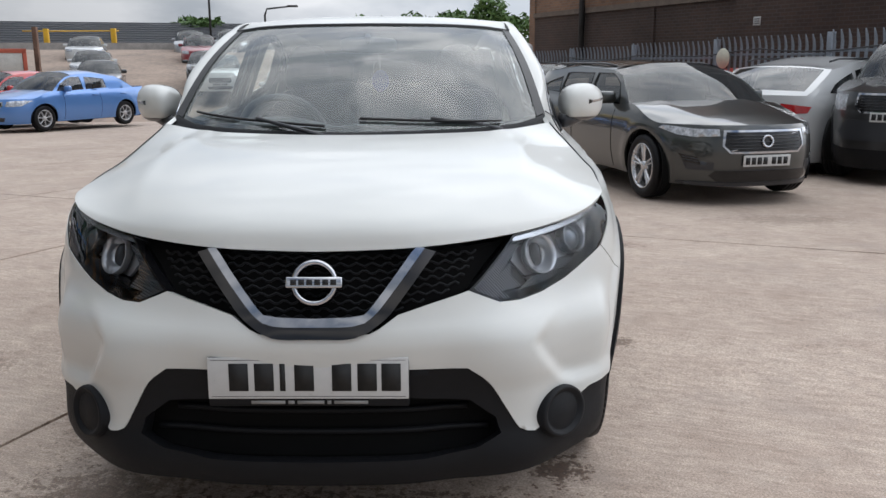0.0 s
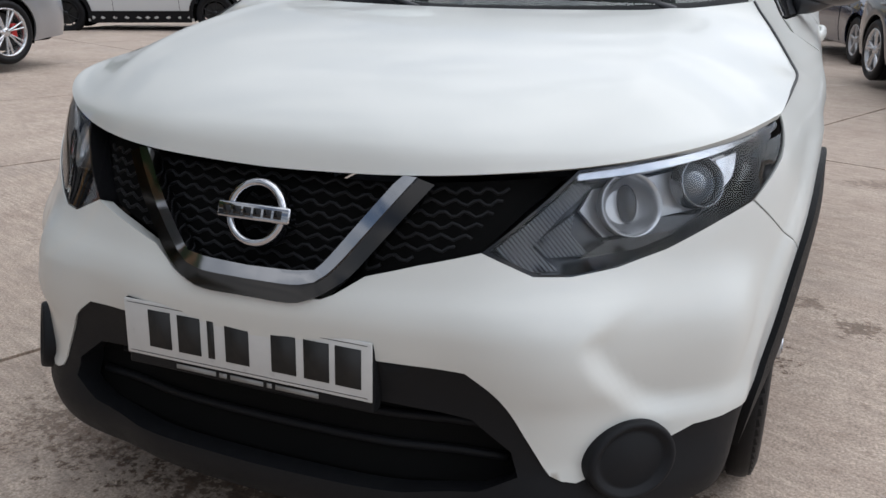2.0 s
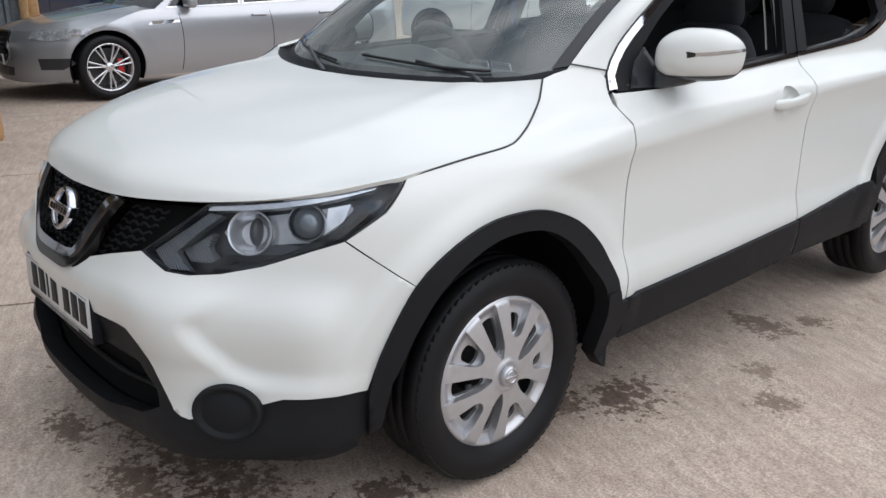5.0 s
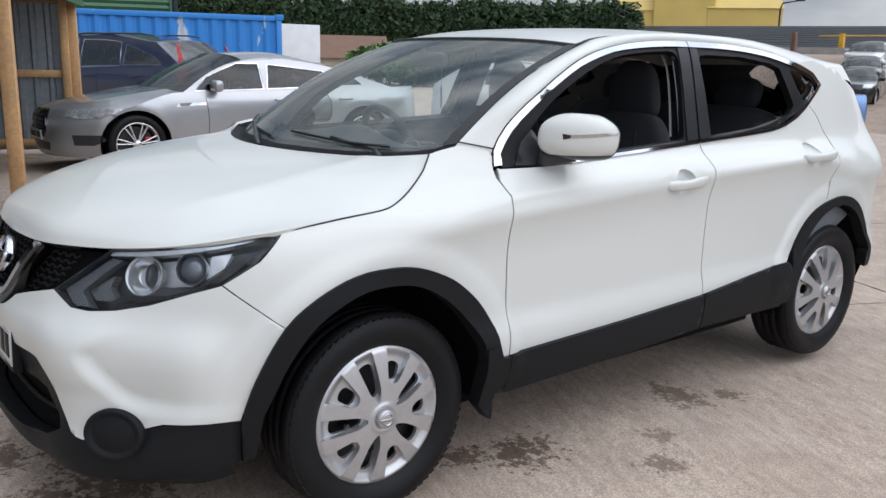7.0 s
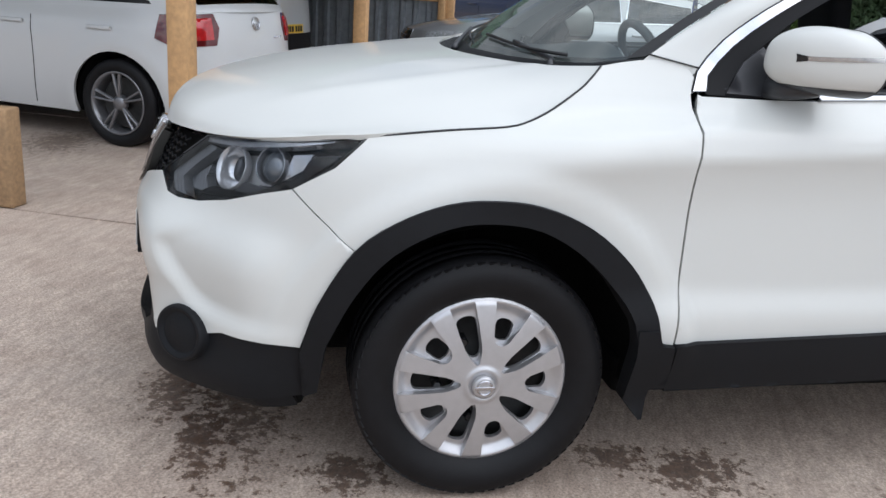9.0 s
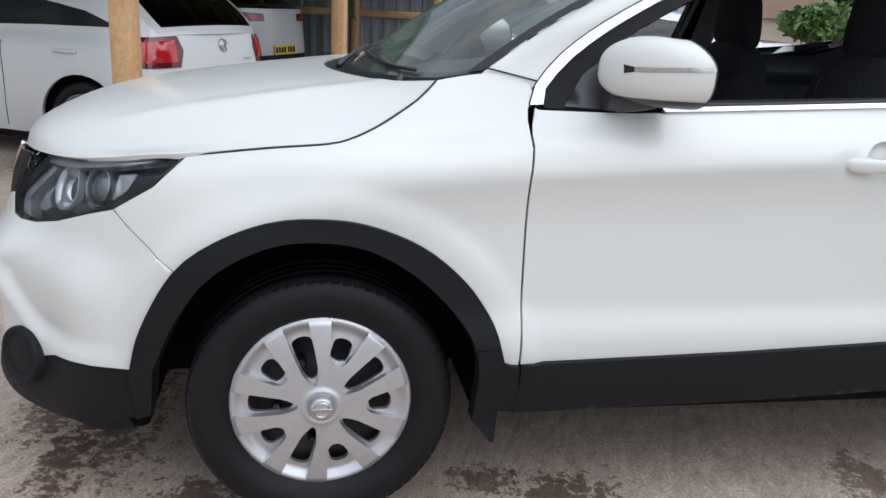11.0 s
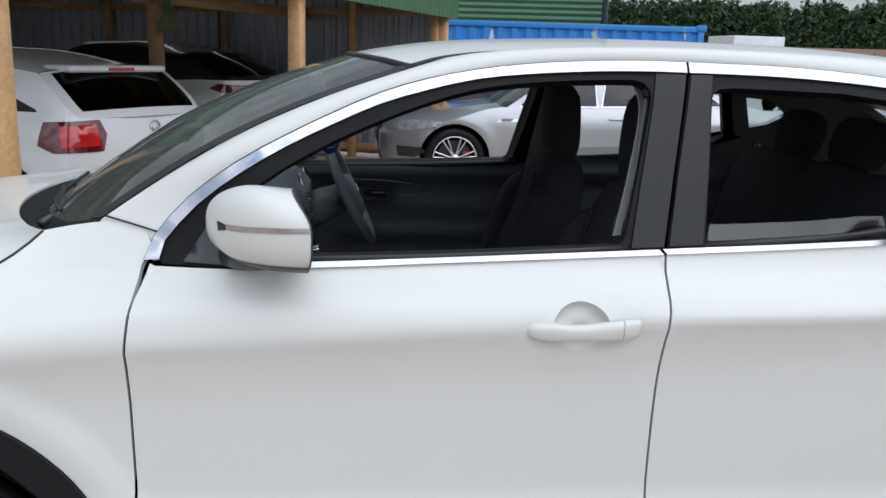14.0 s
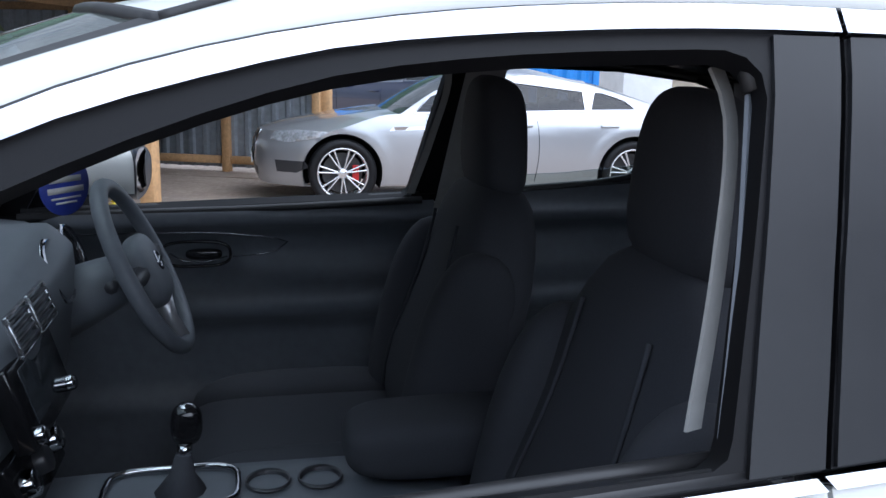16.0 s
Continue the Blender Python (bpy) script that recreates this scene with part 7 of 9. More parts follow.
def side_windows(L, cowl_y, y0, y1, belt, belt_r, H, splits, drop, end=None):
    """Window outlines between the pillars, from fractions of the length."""
    zt = H - 0.155
    out = []
    edges = list(zip(splits, splits[1:]))
    for n, (a, b) in enumerate(edges):
        ya, yb = a * L + 0.035, b * L - 0.035
        zb = lambda y: belt + (belt_r - belt) * ease((y - cowl_y * L) / (0.6 * L)) + 0.035  # noqa: E731
        ztop = lambda y: min(zt - drop * ease((y / L - y1 + 0.25) / 0.25), belt + 0.03 + (zt - belt) * ((y / L - cowl_y) / (y0 - cowl_y)) ** 0.85 if y / L < y0 else 9)  # noqa: E731
        yl = ya + 0.12 if n == 0 else ya
        tops = [(y, ztop(y)) for y in np.linspace(yl + 0.05, yb - 0.02, 6)]
        if n == len(edges) - 1 and end:
            tops = [(y, min(z, zb(y) + 0.02 + (1 - k / 5) ** 0.6 * (zt - drop - zb(y)))) for k, (y, z) in enumerate(tops)]
        out.append([(ya if n else ya + 0.02, zb(ya)), (0.5 * (ya + yb), zb(0.5 * (ya + yb))), (yb, zb(yb))] + tops[::-1])
    return out


def lamp_front(z0, z1, x0=0.55, x1=0.97):
    return [(x0, z0), (x0 + 0.16, z0 - 0.01), (0.82, z0 + 0.01), (x1 - 0.04, z0 + 0.05), (x1, z1 - 0.01), (0.84, z1), (x0 + 0.02, z1 - 0.02)]


# dark grey estate
wv = side_windows(4.76, 0.275, 0.43, 0.90, 0.93, 1.0, 1.43, (0.32, 0.52, 0.72, 0.88), 0.08, True)
estate, er = parked("grey_estate_car", "dark grey metallic estate car with chrome-framed grille", stand(3.49, 6.42, 0.25, -0.968), SLATE, L=4.76, W=1.85, H=1.43, wb=2.87, fo=0.87, hood_z=0.80, cowl=(0.275, 0.97), belt=0.93, belt_r=1.0,
                    top=(0.43, 0.90), drop=0.08, tail=(0.965, 0.99), wheel=(0.335, 0.235, 0.235, 5, ALLOY, True), windows=wv, rails=True, strip=GLOSS_BLACK, plate_f=0.46,
                    front=((LAMP_CLEAR, [(0.50, 0.70), (0.70, 0.685), (0.82, 0.70), (0.93, 0.76), (0.92, 0.79), (0.70, 0.765), (0.50, 0.765)], 0.004), (SATIN_BLACK, [(0.55, 0.36), (0.76, 0.36), (0.80, 0.47), (0.55, 0.44)], 0.003)), grille=(0.55, 0.735, 0.44, CHROME), h=0.06)
bm = bmesh.new()
lathe(bm, [(0.045, 0.0), (0.047, 0.012), (0.062, 0.012), (0.064, 0.0)], 32, "z")
bm.transform(frame_at(er, 0, 0.645, 0.012))
part("badge", bm, CHROME, estate, "round chrome badge")
bm = bmesh.new()
tube(bm, [er(-0.38, 0.555) + Vector((0, -0.016, 0)), er(0.38, 0.73) + Vector((0, -0.016, 0))], 0.009, 6)
part("grille_slash", bm, CHROME, estate)
skin("lower_intake", sym([(0.0, 0.25), (0.50, 0.25), (0.58, 0.31), (0.52, 0.36), (0.0, 0.36)]), er, GLOSS_BLACK, estate, h=0.06, off=0.006, thick=0.02)
skin("skirt", sym([(0.0, 0.205), (0.72, 0.205), er.fy(0.42, 0.21), er.fy(0.42, 0.235), (0.72, 0.245), (0.0, 0.245)]), er, SATIN_BLACK, estate, h=0.06, off=0.010, thick=0.03)
for mir in SIDES:
    skin("air_vent", [(0.66, 0.42), (0.84, 0.44), (0.90, 0.52), (0.70, 0.49)], er, GLOSS_BLACK, estate, h=0.06, off=0.005, thick=0.02, mirror=mir)
    for k in range(2):
        bm = bmesh.new()
        tube(bm, [er((-1 if mir else 1) * u, 0.445 + 0.025 * k + 0.12 * (u - 0.68)) + Vector((0, -0.008, 0)) for u in (0.69, 0.75, 0.81, 0.86)], 0.005, 6)
        part("vent_bar", bm, SATIN_BLACK, estate)
# dark pick-up
parked("dark_pickup", "dark grey pick-up truck with a black grille", stand(5.46, 7.9, -0.656, -0.755), CHARCOAL, L=5.3, W=1.88, H=1.80, wb=3.2, fo=0.9, hood_z=1.08, cowl=(0.28, 1.22), belt=1.20, belt_r=1.22, top=(0.38, 0.58), drop=0.03,
       tail=(0.62, 0.99), deck=1.20, wheel=(0.39, 0.26, 0.22, 6, DARK_ALLOY, False), windows=side_windows(5.3, 0.28, 0.38, 0.60, 1.20, 1.22, 1.8, (0.30, 0.45, 0.60), 0.03), plate_f=0.80, grille=(0.86, 1.05, 0.46, CHROME), clad=0.45,
       front=((LAMP_CLEAR, [(0.62, 0.86), (0.80, 0.86), (0.90, 0.92), (0.90, 1.05), (0.62, 1.05)], 0.006), (SATIN_BLACK, [(0.0, 0.52), (0.60, 0.52), (0.72, 0.60), (0.60, 0.76), (0.0, 0.76)], 0.010)), h=0.09)
# white compact off-roader, tail towards the car
parked("white_compact_suv", "white compact off-roader with dark rear glass and red lamps", stand(7.79, 12.23, 0.79, 0.613), SOLID_WHITE, L=4.39, W=1.83, H=1.60, wb=2.6, fo=0.9, hood_z=0.90, cowl=(0.28, 1.05), belt=1.03, belt_r=1.10, top=(0.42, 0.82), drop=0.10,
       tail=(0.955, 0.985), wheel=(0.345, 0.235, 0.235, 10, ALLOY, False), windows=side_windows(4.39, 0.28, 0.42, 0.82, 1.03, 1.10, 1.60, (0.30, 0.50, 0.70, 0.86), 0.10, True), strip=GLOSS_BLACK, rails=True,
       rear=((RED_LENS, [(0.42, 0.86), (0.82, 0.88), (0.88, 0.96), (0.46, 1.0)], 0.006),), plate_r=0.86, h=0.08)
parked("red_hatchback", "coral red hatchback parked against the palisade fence", stand(7.6, 15.5, 0.78, 0.624), ORANGE_RED, L=4.0, W=1.72, H=1.48, wb=2.5, fo=0.85, windows=side_windows(4.0, 0.28, 0.44, 0.80, 0.94, 1.0, 1.48, (0.30, 0.52, 0.80), 0.08, True), plate_r=False, h=0.12)
parked("navy_estate_car", "navy blue car parked behind the grey estate", stand(2.7, 12.12, 0.25, -0.968), NAVY, L=4.6, W=1.8, H=1.50, wb=2.7, windows=side_windows(4.6, 0.28, 0.44, 0.85, 0.94, 1.0, 1.50, (0.30, 0.50, 0.70, 0.88), 0.08, True), h=0.12,
       front=((LAMP_CLEAR, lamp_front(0.66, 0.80), 0.006),), grille=(0.55, 0.72, 0.4, None))
van, _ = parked("white_people_carrier", "white people carrier with a white roof box", stand(2.44, 17.43, 0.25, -0.968), SOLID_WHITE, L=4.6, W=1.82, H=1.66, wb=2.7, hood_z=0.92, belt=1.0, belt_r=1.04, cowl=(0.24, 1.02), windows=side_windows(4.6, 0.24, 0.42, 0.88, 1.0, 1.04, 1.66, (0.28, 0.48, 0.68, 0.88), 0.05), top=(0.42, 0.90), drop=0.04,
                tail=(0.975, 0.99), h=0.12)
bm = bmesh.new()
box(bm, (-0.42, 1.7, 1.74), (0.42, 3.7, 2.06), 0.13, van.matrix_world, 4)
tagged(part("roof_box", bm, SOLID_WHITE), "white plastic roof box on a people carrier", "roof box")

# blue saloon, red hatchback and white crossover across the yard
parked("blue_saloon", "mid blue saloon with silver wheel covers", stand(-10.75, 18.86, -0.435, -0.90), BLUE, L=4.48, W=1.72, H=1.46, wb=2.6, fo=0.87, hood_z=0.80, cowl=(0.26, 0.97), belt=0.93, belt_r=0.99, top=(0.42, 0.74), drop=0.09, tail=(0.86, 0.99), deck=1.01,
       wheel=(0.315, 0.195, 0.205, 7, SILVER, False), windows=side_windows(4.48, 0.26, 0.42, 0.74, 0.93, 0.99, 1.46, (0.28, 0.49, 0.66), 0.09), grille=(0.62, 0.72, 0.36, CHROME), front=((LAMP_CLEAR, lamp_front(0.63, 0.77, 0.5, 0.93), 0.006),),
       h=0.08)
parked("red_hatchback", "red hatchback parked beside the blue saloon", stand(-12.91, 20.3, -0.598, -0.803), RED, L=4.0, W=1.72, H=1.48, wb=2.5, fo=0.85, windows=side_windows(4.0, 0.28, 0.44, 0.80, 0.94, 1.0, 1.48, (0.30, 0.52, 0.80), 0.08, True), front=((LAMP_CLEAR, lamp_front(0.63, 0.78), 0.006),), grille=(0.5, 0.66, 0.4, None), h=0.1)
parked("white_crossover_with_black_wheels", "white crossover with black alloy wheels and cladding", stand(-8.95, 13.9, 0.85, 0.52), SOLID_WHITE, L=4.4, W=1.84, H=1.62, wb=2.65, fo=0.9, hood_z=0.90, cowl=(0.28, 1.05), belt=1.03, belt_r=1.10, top=(0.42, 0.82), drop=0.10,
       wheel=(0.35, 0.235, 0.24, 10, BLACK_RIM, False), clad=0.40, windows=side_windows(4.4, 0.28, 0.42, 0.82, 1.03, 1.10, 1.62, (0.30, 0.50, 0.70, 0.86), 0.10, True), rails=True, front=((LAMP_CLEAR, lamp_front(0.74, 0.86), 0.006),), grille=(0.52, 0.76, 0.42, None), h=0.09)

# shed side: small white hatchback, white crossover with black roof, silver saloon, navy off-roader
HATCH_H = (-0.50, -0.866)
hatch, hr = parked("white_small_hatchback", "small white hatchback with red tail lamps backed out of the shed", stand(-4.14 + HATCH_H[0] * 3.96, 0.32 + HATCH_H[1] * 3.96, *HATCH_H, z=0.0), SOLID_WHITE, L=3.97, W=1.70, H=1.46, wb=2.47, fo=0.82, hood_z=0.84, cowl=(0.28, 0.98), belt=0.93, belt_r=0.99,
                   top=(0.44, 0.875), drop=0.095, tail=(0.965, 0.99), wheel=(0.315, 0.215, 0.225, 5, DARK_ALLOY, True), windows=side_windows(3.97, 0.28, 0.44, 0.86, 0.93, 0.99, 1.46, (0.30, 0.56, 0.90), 0.06, True),
                   glass_mat=TINT, rear=((DARK_RED, [(0.50, 0.76), (0.86, 0.75), (0.98, 0.80), (0.96, 0.96), (0.50, 0.98), (0.46, 0.88)], 0.006), (RED_LENS, [(0.53, 0.80), (0.80, 0.79), (0.82, 0.93), (0.53, 0.95)], 0.014), (RED_LENS, [(0.42, 0.345), (0.62, 0.345), (0.62, 0.375), (0.42, 0.375)], 0.004)), plate_r=0.52, h=0.05)
bm = bmesh.new()
bm_m = frame_at(hr, hr.end, 0.905, 0.006)
lathe(bm, [(0.040, 0.0), (0.042, 0.008), (0.050, 0.008), (0.052, 0.0)], 30, "z")
bm.transform(bm_m)
part("badge", bm, CHROME, hatch, "round chrome badge")
bm = bmesh.new()
tube(bm, [bm_m @ Vector(p) for p in ((-0.036, 0.018, 0.004), (-0.014, -0.034, 0.004), (0.0, 0.0, 0.004), (0.014, -0.034, 0.004), (0.036, 0.018, 0.004))], 0.004, 6)
part("badge_mark", bm, CHROME, hatch)
bm = bmesh.new()
for k in range(4):
    box(bm, (0.25 + 0.030 * k, -0.010, 0.0), (0.272 + 0.030 * k, 0.010, 0.004), 0.002, frame_at(hr, hr.end, 0.80, 0.004), 1)
part("model_mark", bm, CHROME, hatch)
# tailgate spoiler with brake light, wiper
bm = bmesh.new()
box(bm, (-0.485, 0.875 * 3.97 - 0.14, 1.295), (0.485, 0.875 * 3.97 + 0.15, 1.350), 0.026, None, 3)
part("roof_spoiler", bm, SOLID_WHITE, hatch)
bm = bmesh.new()
box(bm, (-0.13, 0.875 * 3.97 + 0.140, 1.310), (0.13, 0.875 * 3.97 + 0.154, 1.334), 0.003)
part("brake_light", bm, RED_LENS, hatch)
SUV_C = Vector((-8.63, 0.71, 0))
parked("white_crossover_with_black_roof", "white crossover with a black roof parked nose-in under the shed", stand(SUV_C.x + HATCH_H[0] * 4.35, SUV_C.y + HATCH_H[1] * 4.35, *HATCH_H, z=0.0), SOLID_WHITE, L=4.35, W=1.82, H=1.58, wb=2.62, fo=0.88, hood_z=0.90, cowl=(0.28, 1.04), belt=1.0, belt_r=1.12, top=(0.42, 0.80), drop=0.10,
       tail=(0.95, 0.985), wheel=(0.34, 0.235, 0.235, 5, DARK_ALLOY, False), clad=0.40, roof_mat=BLACK_P, gate_mat=BLACK_P, glass_mat=TINT, windows=side_windows(4.35, 0.28, 0.42, 0.80, 1.0, 1.12, 1.58, (0.30, 0.50, 0.72), 0.08, True),
       rear=((DARK_RED, [(0.40, 0.97), (0.80, 0.97), (0.98, 1.02), (0.86, 1.08), (0.40, 1.06)], 0.006), (RED_LENS, [(0.46, 0.985), (0.66, 0.985), (0.66, 1.04), (0.46, 1.04)], 0.012), (BLACK_PLASTIC, [(0.0, 0.26), (0.8, 0.26), (0.9, 0.56), (0.0, 0.56)], 0.004)), plate_r=0.62, h=0.07)
JAG_H = (-0.02, -1.0)
saloon, sr = parked("silver_saloon", "long silver saloon with twin-spoke alloys and red calipers", stand(-8.15, 2.04, *JAG_H, z=0.0), SILVER_P, glass_mat=SMOKED, L=5.12, W=1.90, H=1.44, wb=3.10, fo=0.90, hood_z=0.74, cowl=(0.285, 0.945), belt=0.93, belt_r=0.99, top=(0.45, 0.68), drop=0.09, tail=(0.88, 0.99), deck=1.0,
                    wheel=(0.345, 0.245, 0.255, 7, ALLOY, True), caliper=RED_CALIPER, windows=side_windows(5.12, 0.285, 0.45, 0.72, 0.93, 0.99, 1.44, (0.31, 0.50, 0.68, 0.79), 0.10, True), strip=CHROME,
                    front=((LAMP_CLEAR, [(0.62, 0.66), (0.80, 0.64), (0.93, 0.70), (0.95, 0.76), (0.80, 0.77), (0.62, 0.74)], 0.006), (SATIN_BLACK, [(0.70, 0.34), (0.84, 0.34), (0.91, 0.40), (0.90, 0.46), (0.70, 0.46)], 0.004)), grille=(0.42, 0.72, 0.34, CHROME), h=0.06)
for mir in SIDES:
    skin("wing_vent", [sr.fy(*q) for q in ((1.36, 0.775), (1.75, 0.795), (1.74, 0.825), (1.40, 0.815))], sr, CHROME, saloon, h=0.05, off=0.006, thick=0.01, mirror=mir)
XC_H = (-0.85, -0.527)
parked("navy_off_roader", "navy blue off-roader with tall red tail lamps", stand(-11.5 + XC_H[0] * 4.63, 5.85 + XC_H[1] * 4.63, *XC_H, z=0.0), NAVY, L=4.63, W=1.89, H=1.74, wb=2.77, fo=0.9, hood_z=1.0, cowl=(0.28, 1.12), belt=1.08, belt_r=1.16, top=(0.42, 0.84), drop=0.10, tail=(0.955, 0.985), wheel=(0.37, 0.235, 0.24, 5, ALLOY, False),
       windows=side_windows(4.63, 0.28, 0.42, 0.84, 1.08, 1.16, 1.74, (0.30, 0.50, 0.70, 0.88), 0.10, True), strip=CHROME, rails=True, rear=((RED_LENS, [(0.66, 0.86), (0.90, 0.86), (0.98, 1.0), (0.92, 1.30), (0.98, 1.52), (0.90, 1.52), (0.80, 1.25), (0.70, 1.05)], 0.008),), h=0.08)

# cars on the ramp
for nm, lb, px, py, pz, hx, hy, col, hh in (("white_hatchback", "white hatchback near the head of the ramp", -16.3, 37.9, 1.0, 0.305, -0.955, SOLID_WHITE, 1.47), ("white_hatchback", "white hatchback on the ramp", -14.0, 32.9, 0.30, 0.305, -0.955, SOLID_WHITE, 1.46), ("grey_hatchback", "grey hatchback at the foot of the ramp", -12.2, 29.0, -0.08, 0.305, -0.955, SLATE, 1.44),
                                            ("red_off_roader", "dark red off-roader on the ramp", -11.1, 38.3, 0.88, 0.255, -0.963, DARK_RED_P, 1.65), ("silver_estate_car", "silver car on the ramp", -12.85, 42.9, 1.25, 0.255, -0.963, SILVER_P, 1.62), ("black_hatchback", "black hatchback on the ramp", -8.7, 30.9, 0.25, 0.255, -0.963, BLACK_P, 1.46),
                                            ("white_hatchback", "white hatchback low on the ramp", -7.5, 27.9, 0.08, 0.255, -0.963, SOLID_WHITE, 1.46), ("grey_off_roader", "dark grey off-roader on the upper yard", -11.0, 44.0, 1.35, 0.255, -0.963, SLATE, 1.60), ("white_hatchback", "white car on the yard beyond", -4.96, 27.19, None, 0.255, -0.963, SOLID_WHITE, 1.5)):
    parked(nm, lb, stand(px, py, hx, hy, z=pz), col, L=4.0, W=1.70, H=hh, wb=2.55, hood_z=0.62 + 0.14 * hh, cowl=(0.27, hh * 0.65), belt=hh * 0.64, belt_r=hh * 0.68, windows=side_windows(4.0, 0.27, 0.44, 0.82, hh * 0.64, hh * 0.68, hh, (0.30, 0.50, 0.72), 0.08, True), front=((LAMP_CLEAR, lamp_front(0.56 + 0.1 * hh, 0.70 + 0.1 * hh), 0.006),),
           grille=(0.48, 0.66, 0.38, None), h=0.14)

# ---- shed ----
TIMBER = surface("new sawn timber", (0.50, 0.30, 0.14), 0.7, vary=0.22, scale=2.5, fine=30, bump=0.2, bump_scale=60)
OLD_TIMBER = surface("weathered timber", (0.30, 0.19, 0.10), 0.8, vary=0.3, scale=4, fine=40, bump=0.2)
GALV = surface("galvanised sheet", (0.26, 0.285, 0.31), 0.45, 0.45, vary=0.18, scale=1.2, fine=14, bump=0.05)
GREEN_SHEET = surface("green coated sheet", (0.05, 0.13, 0.06), 0.45, vary=0.15, scale=1.5)
S0 = Vector((-2.286, -0.079, 0))
at_shed = lambda u, v, z=0.0: S0 + E1 * u + E2 * v + Vector((0, 0, z))  # noqa: E731
SHED_M = Matrix(((E1.x, E2.x, 0, S0.x), (E1.y, E2.y, 0, S0.y), (0, 0, 1, 0), (0, 0, 0, 1)))
EAVE, DEEP, LONG = 2.08, 7.6, 8.15


def beam(name, u0, v0, z0, u1, v1, z1, parent, mat_=None, bevel=0.004):
    bm = bmesh.new()
    box(bm, (min(u0, u1), min(v0, v1), z0), (max(u0, u1), max(v0, v1), z1), bevel, None, 1)
    bm.transform(SHED_M)
    bmesh.ops.recalc_face_normals(bm, faces=bm.faces)
    return part(name, bm, mat_ or TIMBER, parent)


shed = thing("timber_shed", Matrix.Identity(4), "open-sided timber shed with corrugated metal walls and green roof edge", "shed")
for u in (0.0, 3.54, LONG - 0.05):
    beam("post", u - 0.06, -0.06, 0, u + 0.06, 0.06, EAVE + 0.10, shed)
beam("post", 4.27, 1.98, 0, 4.39, 2.10, EAVE + 0.3, shed, OLD_TIMBER)
beam("cross_beam", 3.48, 2.02, EAVE - 0.14, LONG - 0.1, 2.06, EAVE, shed, OLD_TIMBER)
beam("eave_beam", -0.10, -0.05, EAVE, LONG, 0.0, EAVE + 0.20, shed)
# back wall: posts, rails, ribbed sheets
for v in (0.10, 1.33, 3.40, 5.45, 7.45):
    beam("wall_post", LONG - 0.20, v - 0.05, 0, LONG - 0.09, v + 0.05, EAVE + 0.35, shed, OLD_TIMBER if v > 2 else TIMBER)
for z in (0.10, 1.04, 2.02):
    for v0, v1 in ((0.15, 1.28), (1.38, 3.35), (3.45, 5.40), (5.50, 7.40)):
        beam("rail", LONG - 0.155, v0, z, LONG - 0.095, v1, z + 0.10, shed, TIMBER if z < 2 else OLD_TIMBER)


def ribbed(name, u0, v0, du, dv, width, z0, z1, parent, mat_, depth=0.035, pitch=0.20):
    """An upright sheet with trapezoid ribs from (u0, v0) along (du, dv)."""
    n = max(1, round(width / pitch))
    prof = []
    for k in range(n):
        b = k * width / n
        p = width / n
        prof += [(b, 0), (b + 0.30 * p, 0), (b + 0.42 * p, depth), (b + 0.66 * p, depth), (b + 0.80 * p, 0)]
    prof.append((width, 0))
    bm = bmesh.new()
    lo = [bm.verts.new(at_shed(u0 + du * a - dv * d, v0 + dv * a + du * d, z0)) for a, d in prof]
    hi = [bm.verts.new(at_shed(u0 + du * a - dv * d, v0 + dv * a + du * d, z1)) for a, d in prof]
    for k in range(len(prof) - 1):
        bm.faces.new((lo[k], lo[k + 1], hi[k + 1], hi[k]))
    bmesh.ops.recalc_face_normals(bm, faces=bm.faces)
    bmesh.ops.solidify(bm, geom=bm.faces[:], thickness=0.002)
    return part(name, bm, mat_, parent, smooth=False)


for k in range(8):
    ribbed("wall_sheet", LONG - 0.07, 0.0 + k * 0.96, 0, 1, 0.975, 0.05, EAVE + 0.30, shed, GALV)
for k in range(9):
    ribbed("side_sheet", LONG - 0.10 - k * 0.96, DEEP + 0.06, -1, 0, 0.975, 0.05, EAVE + 0.60, shed, GALV)
for u in (0.4, 2.4, 4.4, 6.4, 7.95):
    beam("wall_post", u - 0.05, DEEP - 0.10, 0, u + 0.05, DEEP, EAVE + 0.5, shed, OLD_TIMBER)
# roof: rafters and dark sheeting, green fascia along the open side
for k in range(9):
    u = 0.05 + k * (LONG - 0.15) / 8
    bm = bmesh.new()
    box(bm, (u - 0.03, -0.12, EAVE + 0.20), (u + 0.03, DEEP, EAVE + 0.34), 0.003, None, 1)
    for q in bm.verts:
        q.co.z += 0.06 * q.co.y
    bm.transform(SHED_M)
    part("rafter", bm, OLD_TIMBER, shed)
for k in range(6):
    v0, v1 = -0.22 + k * 1.33, -0.22 + (k + 1) * 1.33 + 0.03
    bm = bmesh.new()
    n = 54
    rows = []
    for v in (v0, v1):
        rows.append([bm.verts.new((-0.2 + (LONG + 0.3) * i / n, v, EAVE + 0.345 + 0.06 * v + 0.004 * k + (0.03 if (i // 1) % 2 else 0.0))) for i in range(n + 1)])
    for i in range(n):
        bm.faces.new((rows[0][i], rows[0][i + 1], rows[1][i + 1], rows[1][i]))
    bm.transform(SHED_M)
    part("roof_sheet", bm, GREEN_SHEET, shed, smooth=False)
for k in range(9):
    ribbed("fascia", -0.15 + k * 0.94, -0.14, 1, 0, 0.935, EAVE - 0.08, EAVE + 0.46, shed, GREEN_SHEET, 0.02, 0.12)
